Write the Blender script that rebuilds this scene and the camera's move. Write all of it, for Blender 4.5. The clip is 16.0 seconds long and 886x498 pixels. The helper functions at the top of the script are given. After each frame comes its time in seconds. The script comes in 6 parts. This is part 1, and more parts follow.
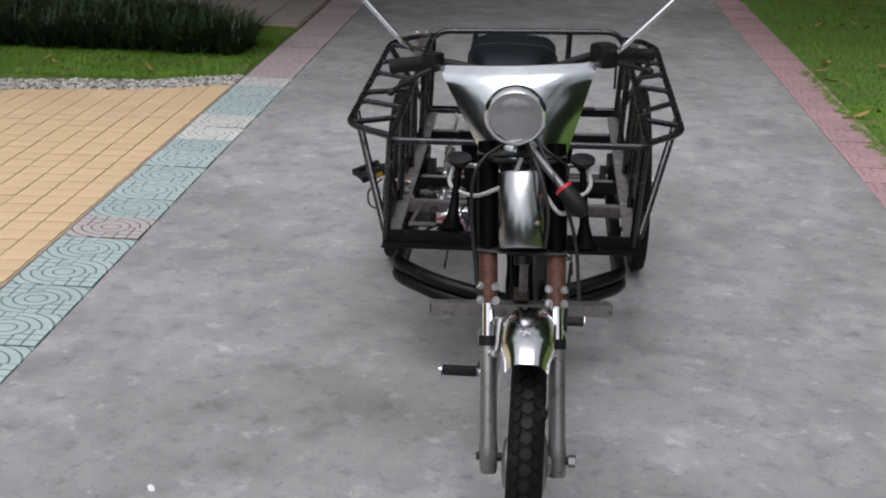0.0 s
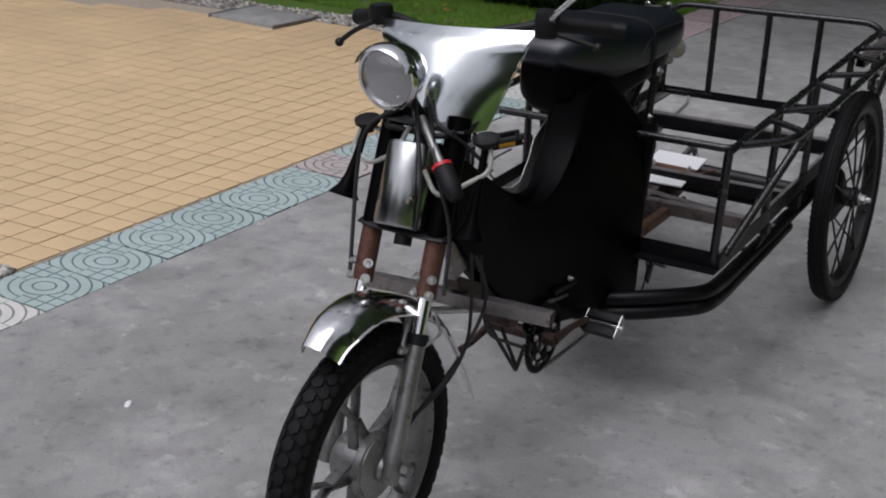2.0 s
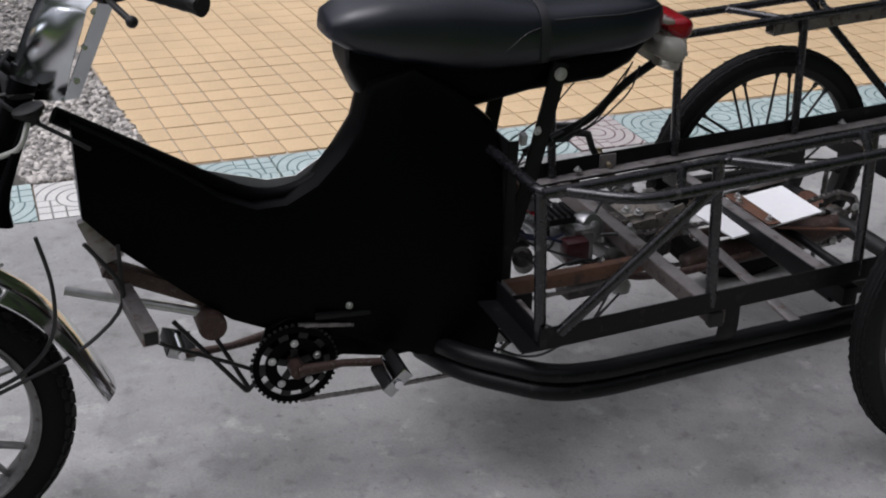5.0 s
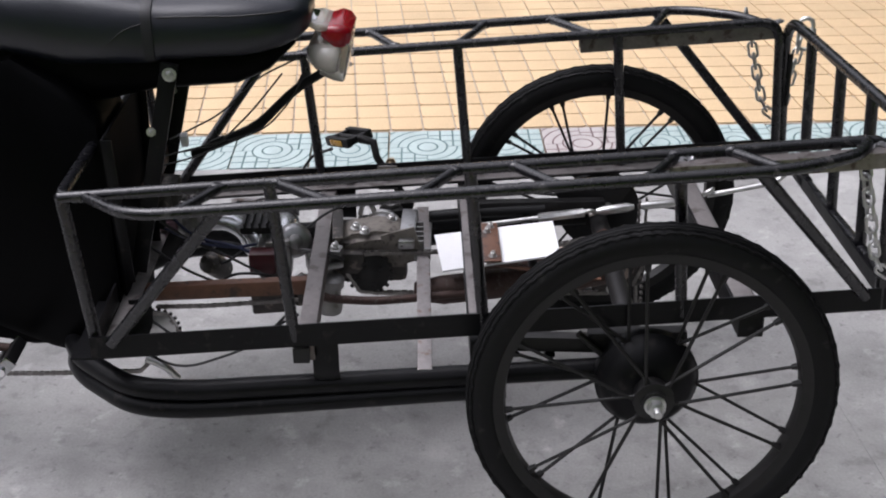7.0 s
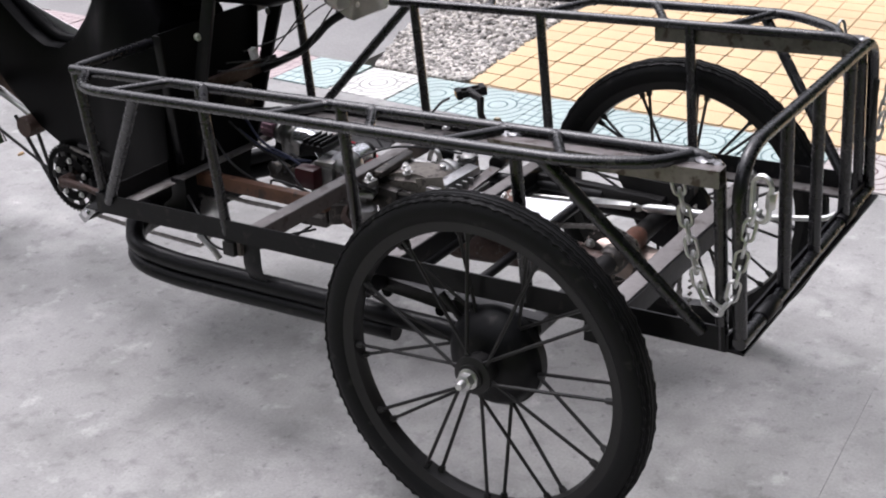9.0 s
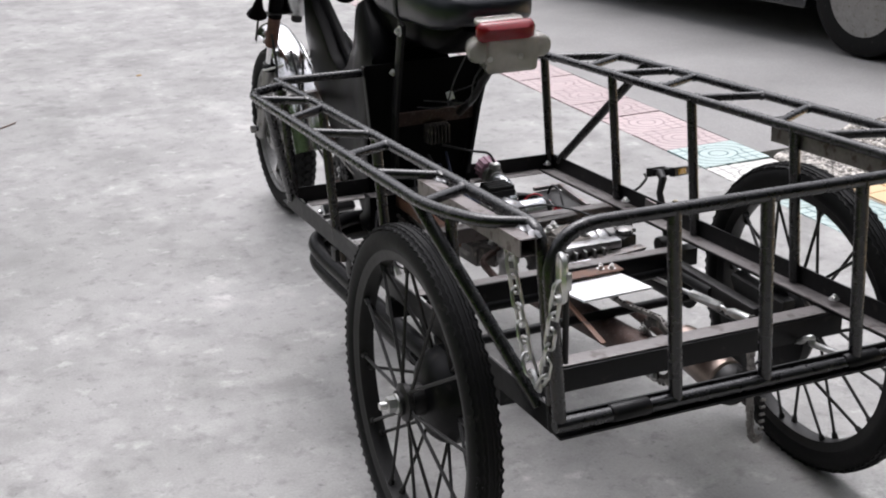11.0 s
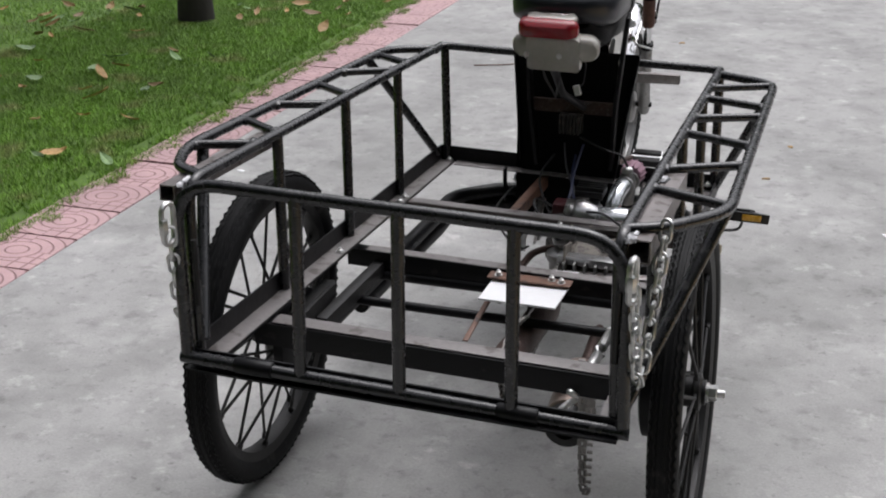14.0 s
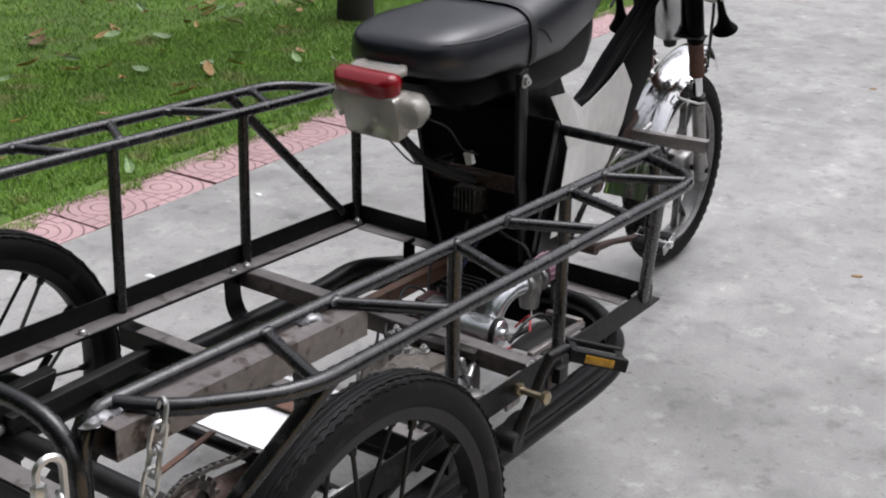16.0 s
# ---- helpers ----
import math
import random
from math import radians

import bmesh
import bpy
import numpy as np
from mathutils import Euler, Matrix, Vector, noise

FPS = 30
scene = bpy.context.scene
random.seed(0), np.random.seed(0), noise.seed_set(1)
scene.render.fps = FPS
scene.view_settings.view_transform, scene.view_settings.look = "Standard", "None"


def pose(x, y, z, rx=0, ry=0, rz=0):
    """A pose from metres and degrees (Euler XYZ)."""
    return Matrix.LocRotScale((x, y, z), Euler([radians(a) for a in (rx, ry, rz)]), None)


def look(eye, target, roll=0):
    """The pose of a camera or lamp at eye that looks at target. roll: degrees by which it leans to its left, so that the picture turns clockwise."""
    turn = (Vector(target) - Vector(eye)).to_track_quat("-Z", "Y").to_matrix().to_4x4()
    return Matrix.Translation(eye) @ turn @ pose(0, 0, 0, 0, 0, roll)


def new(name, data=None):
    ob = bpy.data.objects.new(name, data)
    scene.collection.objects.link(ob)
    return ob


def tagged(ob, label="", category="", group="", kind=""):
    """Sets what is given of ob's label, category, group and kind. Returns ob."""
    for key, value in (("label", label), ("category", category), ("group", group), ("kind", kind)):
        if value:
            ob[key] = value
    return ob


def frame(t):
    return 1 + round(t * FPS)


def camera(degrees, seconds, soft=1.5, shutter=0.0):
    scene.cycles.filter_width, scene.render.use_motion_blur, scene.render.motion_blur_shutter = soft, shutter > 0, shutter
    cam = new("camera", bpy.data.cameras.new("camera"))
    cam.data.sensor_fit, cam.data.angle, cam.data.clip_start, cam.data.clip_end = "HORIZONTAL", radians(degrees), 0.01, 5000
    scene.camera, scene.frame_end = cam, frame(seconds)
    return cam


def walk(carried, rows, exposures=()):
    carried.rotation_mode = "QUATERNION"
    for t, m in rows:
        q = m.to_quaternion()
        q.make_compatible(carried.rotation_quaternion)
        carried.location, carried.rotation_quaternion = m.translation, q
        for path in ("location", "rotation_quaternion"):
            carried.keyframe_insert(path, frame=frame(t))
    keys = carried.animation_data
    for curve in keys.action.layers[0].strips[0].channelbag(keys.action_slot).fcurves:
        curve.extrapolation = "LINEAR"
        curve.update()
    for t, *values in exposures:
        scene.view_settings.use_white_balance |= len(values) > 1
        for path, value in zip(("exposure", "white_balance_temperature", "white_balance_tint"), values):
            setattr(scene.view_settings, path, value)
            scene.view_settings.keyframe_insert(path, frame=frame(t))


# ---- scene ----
cam = camera(38.5, 16.0, soft=2.0)
EXPOSURE = [(0, -0.03, 6150, 14), (1, -0.15, 6150, 15), (1.5, -0.28, 6150, 15), (2.5, -0.43, 6150, 16), (3.2, -0.44, 6150, 16), (5.5, 0.09, 6150, 17), (6.5, 0.34, 6150, 18), (8, 0.56, 6150, 18), (9, 0.67, 6200, 18), (10.2, 0.68, 6300, 17), (12.5, 0.41, 6300, 12), (14, 0.29, 6300, 13), (16, 0.46, 6300, 14)]
PATH = [
    (0, (0.062, -4.547, 1.619), (-0.075, -2.664, 0.959), 1.5),
    (0.5, (0.423, -4.441, 1.592), (0.063, -2.602, 0.892), 2.0),
    (1, (0.73, -4.278, 1.576), (0.164, -2.498, 0.86), 1.9),
    (1.5, (1.059, -4.119, 1.59), (0.288, -2.42, 0.869), 1.9),
    (2, (1.305, -3.893, 1.575), (0.348, -2.293, 0.851), 2.2),
    (2.5, (1.489, -3.606, 1.572), (0.364, -2.136, 0.816), 2.9),
    (3, (1.705, -3.267, 1.58), (0.409, -1.982, 0.761), 2.2),
    (3.2, (1.772, -3.148, 1.583), (0.424, -1.935, 0.74), 2.4),
    (5.3, (2.298, -1.66, 1.589), (0.576, -1.127, 0.721), 0.1),
    (5.5, (2.321, -1.505, 1.589), (0.585, -1.037, 0.712), -0.2),
    (6, (2.336, -1.168, 1.587), (0.574, -0.808, 0.713), 0.4),
    (6.5, (2.349, -0.763, 1.591), (0.558, -0.573, 0.721), -0.3),
    (7, (2.355, -0.386, 1.579), (0.563, -0.365, 0.692), -1.0),
    (7.5, (2.352, -0.022, 1.573), (0.579, -0.22, 0.67), -2.1),
    (8, (2.278, 0.348, 1.549), (0.559, -0.161, 0.663), -2.8),
    (8.5, (2.209, 0.69, 1.537), (0.578, -0.07, 0.664), -2.1),
    (9, (2.084, 1.016, 1.501), (0.58, 0.025, 0.632), -1.7),
    (9.5, (1.908, 1.283, 1.47), (0.554, 0.069, 0.637), -1.7),
    (10, (1.668, 1.514, 1.453), (0.507, 0.091, 0.661), -1.2),
    (10.2, (1.576, 1.629, 1.441), (0.499, 0.123, 0.685), -1.6),
    (12.3, (0.478, 2.254, 1.492), (0.369, 0.402, 0.747), -0.8),
    (12.5, (0.341, 2.286, 1.502), (0.334, 0.43, 0.756), -1.0),
    (13, (0.014, 2.3, 1.496), (0.235, 0.455, 0.756), -0.9),
    (13.5, (-0.31, 2.262, 1.496), (0.098, 0.445, 0.767), -0.6),
    (14, (-0.647, 2.202, 1.492), (-0.082, 0.436, 0.74), 0.0),
    (14.5, (-0.929, 2.016, 1.468), (-0.202, 0.318, 0.701), 0.8),
    (15, (-1.14, 1.775, 1.474), (-0.275, 0.151, 0.691), 1.2),
    (15.5, (-1.298, 1.504, 1.464), (-0.312, -0.061, 0.702), 0.8),
    (16, (-1.323, 1.149, 1.455), (-0.288, -0.383, 0.692), 0.7),
]
walk(cam, [(t, look(eye, target, roll)) for t, eye, target, roll in PATH], EXPOSURE)

# ---------------------------------------------------------------- world, sun
world = bpy.data.worlds.new("overcast_sky")
scene.world = world
world.use_nodes = True
wn = world.node_tree
sky = wn.nodes.new("ShaderNodeTexSky")
sky.sky_type = "NISHITA"
sky.sun_disc = False
sky.sun_elevation, sky.sun_rotation = radians(62), radians(200)
sky.air_density, sky.dust_density, sky.ozone_density = 1.2, 6.0, 0.6
grey = wn.nodes.new("ShaderNodeHueSaturation")
grey.inputs["Saturation"].default_value = 0.12
wn.links.new(sky.outputs[0], grey.inputs["Color"])
wn.links.new(grey.outputs[0], wn.nodes["Background"].inputs[0])
wn.nodes["Background"].inputs[1].default_value = 0.15
sun = new("sun", bpy.data.lights.new("sun", "SUN"))
sun.data.energy, sun.data.angle, sun.data.color = 0.6, radians(35), (1.0, 0.985, 0.965)
sun.matrix_world = look((0.6, -1.6, 4), (0, 0, 0))


# ---------------------------------------------------------------- materials
def mat(name, col, rough=0.5, metal=0.0, var=0.3, scale=7.0, fine=90.0, bump=0.15, col2=None, spots=0.0, coat=0.0, rvar=0.15, island=0.0, objvar=0.0, stretch=None, spec=0.5):
    """A surface with blotches at two scales, uneven gloss and fine relief; spots: how much of col2 shows as stains."""
    m = bpy.data.materials.new(name)
    m.use_nodes = True
    nt = m.node_tree
    n, l = nt.nodes, nt.links
    b = n["Principled BSDF"]
    tc = n.new("ShaderNodeTexCoord")
    co = tc.outputs["Object"]
    if stretch:
        mp = n.new("ShaderNodeMapping")
        mp.inputs["Scale"].default_value = stretch
        l.new(co, mp.inputs[0])
        co = mp.outputs[0]
    big, small = n.new("ShaderNodeTexNoise"), n.new("ShaderNodeTexNoise")
    for t, s, d in ((big, scale, 5), (small, fine, 3)):
        t.inputs["Scale"].default_value, t.inputs["Detail"].default_value = s, d
        l.new(co, t.inputs["Vector"])
    ramp = n.new("ShaderNodeValToRGB")
    lo, hi = [c * (1 - var) for c in col], [min(1, c * (1 + var)) for c in col]
    ramp.color_ramp.elements[0].position, ramp.color_ramp.elements[0].color = 0.3, (*lo, 1)
    ramp.color_ramp.elements[1].position, ramp.color_ramp.elements[1].color = 0.7, (*hi, 1)
    mix = n.new("ShaderNodeMath")
    mix.operation = "MULTIPLY_ADD"
    mix.inputs[1].default_value, mix.inputs[2].default_value = 0.45, 0.0
    add = n.new("ShaderNodeMath")
    add.operation = "MULTIPLY_ADD"
    add.inputs[1].default_value = 0.55
    l.new(small.outputs[0], mix.inputs[0])
    l.new(big.outputs[0], add.inputs[0])
    l.new(mix.outputs[0], add.inputs[2])
    l.new(add.outputs[0], ramp.inputs[0])
    out = ramp.outputs[0]
    if col2 and spots:
        st = n.new("ShaderNodeTexNoise")
        st.inputs["Scale"].default_value, st.inputs["Detail"].default_value = scale * 2.3, 8
        l.new(co, st.inputs["Vector"])
        sr = n.new("ShaderNodeValToRGB")
        sr.color_ramp.elements[0].position, sr.color_ramp.elements[1].position = 0.68 - spots * 0.4, 0.74 - spots * 0.3
        l.new(st.outputs[0], sr.inputs[0])
        mx = n.new("ShaderNodeMix")
        mx.data_type = "RGBA"
        l.new(sr.outputs[0], mx.inputs["Factor"])
        l.new(out, mx.inputs["A"])
        mx.inputs["B"].default_value = (*col2, 1)
        out = mx.outputs["Result"]
    if island or objvar:
        src = n.new("ShaderNodeNewGeometry").outputs["Random Per Island"] if island else n.new("ShaderNodeObjectInfo").outputs["Random"]
        amt = island or objvar
        mr = n.new("ShaderNodeMapRange")
        mr.inputs["To Min"].default_value, mr.inputs["To Max"].default_value = 1 - amt, 1 + amt
        l.new(src, mr.inputs[0])
        hs = n.new("ShaderNodeHueSaturation")
        l.new(mr.outputs[0], hs.inputs["Value"])
        l.new(out, hs.inputs["Color"])
        out = hs.outputs[0]
    l.new(out, b.inputs["Base Color"])
    rr = n.new("ShaderNodeMapRange")
    rr.inputs["To Min"].default_value, rr.inputs["To Max"].default_value = max(0.02, rough - rvar), min(1, rough + rvar)
    l.new(add.outputs[0], rr.inputs[0])
    l.new(rr.outputs[0], b.inputs["Roughness"])
    b.inputs["Metallic"].default_value = metal
    b.inputs["Coat Weight"].default_value = coat
    b.inputs["Specular IOR Level"].default_value = spec
    if bump:
        bp = n.new("ShaderNodeBump")
        bp.inputs["Strength"].default_value, bp.inputs["Distance"].default_value = bump, 0.004
        l.new(add.outputs[0], bp.inputs["Height"])
        l.new(bp.outputs[0], b.inputs["Normal"])
    return m


def glass(name, col, rough=0.1, trans=0.9):
    m = mat(name, col, rough, var=0.1, bump=0.03, rvar=0.03)
    m.node_tree.nodes["Principled BSDF"].inputs["Transmission Weight"].default_value = trans
    return m


PAINT = mat("black_frame_paint", (0.0042, 0.0042, 0.005), 0.42, var=0.35, scale=14, bump=0.2, col2=(0.018, 0.016, 0.0155), spots=0.16, spec=0.2)
TUBE = mat("black_tube_paint", (0.006, 0.006, 0.0075), 0.27, var=0.35, scale=16, fine=70, bump=0.34, col2=(0.045, 0.043, 0.043), spots=0.16, spec=0.62)
RAW = mat("worn_bare_steel", (0.27, 0.25, 0.245), 0.4, 0.75, var=0.25, scale=20, bump=0.12, col2=(0.2, 0.15, 0.13), spots=0.25)
TUBER = mat("dull_bare_steel", (0.2, 0.18, 0.175), 0.4, 0.7, var=0.3, scale=20, bump=0.12, col2=(0.09, 0.07, 0.062), spots=0.3)
FLANGE = mat("dusty_steel", (0.17, 0.157, 0.154), 0.55, 0.25, var=0.25, scale=12, bump=0.15, col2=(0.09, 0.078, 0.072), spots=0.3)
BODY = mat("black_lacquer", (0.0015, 0.0015, 0.0018), 0.38, var=0.4, scale=5, bump=0.06, rvar=0.08, spec=0.04)
VINYL = mat("black_vinyl", (0.0065, 0.008, 0.014), 0.33, var=0.25, scale=9, fine=420, bump=0.22, rvar=0.08, spec=0.6)
SEAM = mat("seat_piping", (0.01, 0.01, 0.012), 0.55)
RUBBER = mat("tyre_rubber", (0.0055, 0.0055, 0.0059), 0.6, var=0.3, scale=12, bump=0.2, col2=(0.02, 0.019, 0.018), spots=0.12, spec=0.2)
GRIP = mat("black_rubber", (0.006, 0.006, 0.0065), 0.55, var=0.25, spec=0.3)
CHROME = mat("chrome", (0.8, 0.8, 0.81), 0.07, 1.0, var=0.08, scale=6, bump=0.03, rvar=0.05, col2=(0.45, 0.43, 0.4), spots=0.1)
SHEET = mat("bright_tin_sheet", (0.66, 0.69, 0.7), 0.17, 1.0, var=0.1, scale=4, fine=30, bump=0.09, rvar=0.06)
TINM = mat("dull_tin_sheet", (0.66, 0.66, 0.64), 0.45, 0.4, var=0.15, scale=6, fine=30, bump=0.12, rvar=0.08)
STEEL = mat("brushed_stainless", (0.42, 0.425, 0.43), 0.2, 1.0, var=0.12, scale=10, bump=0.05, stretch=(1, 1, 0.05))
DULLAL = mat("dull_wheel_alloy", (0.2, 0.198, 0.195), 0.4, 0.85, var=0.25, scale=18, bump=0.15, col2=(0.12, 0.11, 0.1), spots=0.25)
POLISHED = mat("polished_zinc", (0.68, 0.7, 0.72), 0.24, 0.85, var=0.12, scale=20, bump=0.05, rvar=0.06)
ZINC = mat("zinc_plate", (0.55, 0.55, 0.54), 0.35, 0.9, var=0.2, scale=40, bump=0.12)
ALU = mat("cast_aluminium", (0.29, 0.285, 0.28), 0.42, 0.85, var=0.2, scale=18, bump=0.15, col2=(0.2, 0.19, 0.17), spots=0.2)
BRIGHT = mat("bright_cast_alloy", (0.42, 0.42, 0.425), 0.32, 0.95, var=0.22, scale=22, bump=0.15, col2=(0.3, 0.28, 0.26), spots=0.2)
CROSS = mat("bare_brown_steel", (0.12, 0.1, 0.095), 0.5, 0.35, var=0.25, scale=16, bump=0.15, col2=(0.07, 0.05, 0.045), spots=0.3)
RUST = mat("rusty_steel", (0.1, 0.043, 0.028), 0.6, 0.3, var=0.4, scale=45, fine=160, bump=0.25, col2=(0.06, 0.026, 0.017), spots=0.3)
RUSTD = mat("dark_rusty_steel", (0.055, 0.032, 0.026), 0.55, 0.4, var=0.4, scale=50, fine=160, bump=0.2, col2=(0.09, 0.075, 0.07), spots=0.25)
BROWN = mat("brown_primer", (0.125, 0.06, 0.037), 0.55, 0.1, var=0.3, scale=16, bump=0.15, col2=(0.05, 0.03, 0.025), spots=0.3)
OILY = mat("oily_cast_metal", (0.05, 0.045, 0.042), 0.45, 0.5, var=0.5, scale=25, bump=0.3, col2=(0.16, 0.14, 0.12), spots=0.3)
DARK = mat("dark_iron", (0.012, 0.0115, 0.0115), 0.5, 0.3, var=0.4, scale=20, bump=0.2)
SHIELD = mat("polished_shield", (0.46, 0.46, 0.47), 0.1, 1.0, var=0.05, bump=0.0, rvar=0.02)
CASTG = mat("dusty_grey_casting", (0.17, 0.152, 0.132), 0.6, 0.15, var=0.35, scale=30, bump=0.25, col2=(0.06, 0.05, 0.045), spots=0.3)
WELD = mat("weld_metal", (0.22, 0.22, 0.225), 0.36, 0.85, var=0.4, scale=60, bump=0.4)
MATTE = mat("matte_black", (0.004, 0.004, 0.0045), 0.9, spec=0.1)
WHITE = mat("white_plastic_sheet", (0.8, 0.8, 0.81), 0.4, var=0.04, bump=0.03)
CABLE = mat("cable_sheath", (0.012, 0.012, 0.013), 0.5, bump=0.0)
REDPL = mat("red_plastic", (0.5, 0.02, 0.03), 0.3, var=0.2, bump=0.02)
REDLENS = glass("red_lens", (0.33, 0.004, 0.014), 0.14, 0.35)
CLEAR = glass("milky_lens", (0.76, 0.73, 0.67), 0.13, 0.66)
LAMPGLASS = mat("lamp_glass", (0.98, 0.98, 0.98), 0.0, var=0.01, bump=0.0, rvar=0.0)
for key, val in (("Transmission Weight", 1.0), ("IOR", 1.04), ("Coat Weight", 1.0), ("Coat Roughness", 0.0)):
    LAMPGLASS.node_tree.nodes["Principled BSDF"].inputs[key].default_value = val
HOSE = glass("clear_hose", (0.62, 0.62, 0.58), 0.3, 0.4)
AMBER = mat("amber_reflector", (0.55, 0.3, 0.03), 0.3, bump=0.02)
BRASS = mat("yellow_zinc", (0.5, 0.42, 0.29), 0.35, 0.9)
BLUE = mat("blue_wire", (0.012, 0.018, 0.06), 0.45, bump=0.0)
REDW = mat("red_wire", (0.45, 0.02, 0.03), 0.45, bump=0.0)


# ---------------------------------------------------------------- mesh helpers
def part(name, bm, material, parent, label="", smooth=True):
    me = bpy.data.meshes.new(name)
    bm.normal_update()
    bm.to_mesh(me)
    bm.free()
    me.materials.append(material)
    if smooth:
        me.polygons.foreach_set("use_smooth", [True] * len(me.polygons))
        me.set_sharp_from_angle(angle=radians(46))
    ob = new(name, me)
    ob.parent = parent
    if parent is not None and parent.type == "MESH":
        ob.matrix_parent_inverse = Matrix.Identity(4)
    if label:
        ob["label"] = label
    return ob


def thicken(bm, t):
    """Gives an open sheet a thickness t on its back."""
    bm.normal_update()
    front, edges = list(bm.faces), [e for e in bm.edges if len(e.link_faces) == 1]
    back = {v: bm.verts.new(v.co - v.normal * t) for v in list(bm.verts)}
    for f in front:
        bm.faces.new([back[v] for v in reversed(f.verts)])
    for e in edges:
        a, b = e.verts
        bm.faces.new((a, b, back[b], back[a]))
    bmesh.ops.recalc_face_normals(bm, faces=bm.faces)
    return bm


def V(*a):
    return Vector(a)


def fillet(pts, rad, n=5, closed=False):
    """A polyline with its corners rounded."""
    pts = [Vector(p) for p in pts]
    out = []
    for i, p in enumerate(pts):
        if not closed and i in (0, len(pts) - 1):
            out.append(p)
            continue
        a, b = pts[i - 1], pts[(i + 1) % len(pts)]
        u, v = (a - p), (b - p)
        r = min(rad, u.length * 0.49, v.length * 0.49)
        u, v = p + u.normalized() * r, p + v.normalized() * r
        for k in range(n + 1):
            s = k / n
            out.append(u * (1 - s) ** 2 + p * 2 * s * (1 - s) + v * s * s)
    return out


def sweep(bm, pts, r, seg=12, closed=False, caps=True, flat=1.0):
    """A round bar along a polyline; r may be a list, one a point."""
    pts = [Vector(p) for p in pts]
    n = len(pts)
    rs = r if isinstance(r, (list, tuple)) else [r] * n
    tang = []
    for i in range(n):
        a = pts[i - 1] if (i or closed) else pts[i]
        b = pts[(i + 1) % n] if (i < n - 1 or closed) else pts[i]
        tang.append((b - a).normalized())
    ref = Vector((0, 0, 1)) if abs(tang[0].z) < 0.9 else Vector((1, 0, 0))
    nrm = (ref - tang[0] * ref.dot(tang[0])).normalized()
    rings = []
    for i in range(n):
        nrm = (nrm - tang[i] * nrm.dot(tang[i])).normalized()
        bi = tang[i].cross(nrm)
        rings.append([bm.verts.new(pts[i] + (nrm * math.cos(a) * flat + bi * math.sin(a)) * rs[i]) for a in (2 * math.pi * k / seg for k in range(seg))])
    for i in range(n if closed else n - 1):
        A, B = rings[i], rings[(i + 1) % n]
        for k in range(seg):
            bm.faces.new((A[k], A[(k + 1) % seg], B[(k + 1) % seg], B[k]))
    if caps and not closed:
        bm.faces.new(rings[0][::-1])
        bm.faces.new(rings[-1])
    return bm


def rod(p, q, r, seg=12):
    return sweep(bmesh.new(), [p, q], r, seg)


def pipe(pts, r, rad=0.0, seg=12, closed=False, n=5):
    return sweep(bmesh.new(), fillet(pts, rad, n, closed) if rad else pts, r, seg, closed)


def block(bm, c, size, m=None, bevel=0.0):
    """A box about c, turned by m, its edges rounded."""
    r = bmesh.ops.create_cube(bm, size=1.0, matrix=Matrix.Translation(c) @ (m.to_4x4() if m else Matrix()) @ Matrix.Diagonal((*size, 1)))
    if bevel:
        es = list({e for v in r["verts"] for e in v.link_edges})
        bmesh.ops.bevel(bm, geom=es, offset=bevel, segments=2, affect="EDGES", profile=0.6)
    return bm


def bar(bm, p, q, w, h, up=(0, 0, 1), bevel=0.0015):
    """A rectangular bar from p to q, w across and h along up."""
    p, q = Vector(p), Vector(q)
    d = (q - p)
    x = d.normalized()
    z = (Vector(up) - x * x.dot(Vector(up))).normalized()
    m = Matrix((x, z.cross(x), z)).transposed()
    return block(bm, (p + q) / 2, (d.length, w, h), m, bevel)


def section(bm, outline, p, q, up=(0, 0, 1)):
    """A bar with the given closed outline (across, up), from p to q."""
    p, q = Vector(p), Vector(q)
    x = (q - p).normalized()
    z = (Vector(up) - x * x.dot(Vector(up))).normalized()
    y = z.cross(x)
    A, B = ([bm.verts.new(o + y * a + z * b) for a, b in outline] for o in (p, q))
    k = len(outline)
    for i in range(k):
        bm.faces.new((A[i], A[(i + 1) % k], B[(i + 1) % k], B[i]))
    bm.faces.new(A[::-1])
    bm.faces.new(B)
    bmesh.ops.recalc_face_normals(bm, faces=bm.faces)
    return bm


def hollow(bm, outline, wall, p, q):
    """A hollow bar from p to q, with the given rectangle (x0, z0, x1, z1) as its section."""
    p, q = Vector(p), Vector(q)
    y = (q - p).normalized()
    z = (Vector((0, 0, 1)) - y * y.z).normalized()
    x = y.cross(z)
    x0, z0, x1, z1 = outline
    rings = []
    for o in (p, q):
        for d in (0.0, wall):
            rings.append([bm.verts.new(o + x * a + z * b) for a, b in ((x0 + d, z0 + d), (x1 - d, z0 + d), (x1 - d, z1 - d), (x0 + d, z1 - d))])
    for A, B in ((0, 2), (1, 3), (0, 1), (2, 3)):
        for i in range(4):
            bm.faces.new((rings[A][i], rings[A][(i + 1) % 4], rings[B][(i + 1) % 4], rings[B][i]))
    bmesh.ops.recalc_face_normals(bm, faces=bm.faces)
    return bm


def angle(w, h, t, side=1):
    """Outline of an angle iron: upright h, foot w towards side."""
    s = side
    return [(0, 0), (s * w, 0), (s * w, t), (s * t, t), (s * t, h), (0, h)]


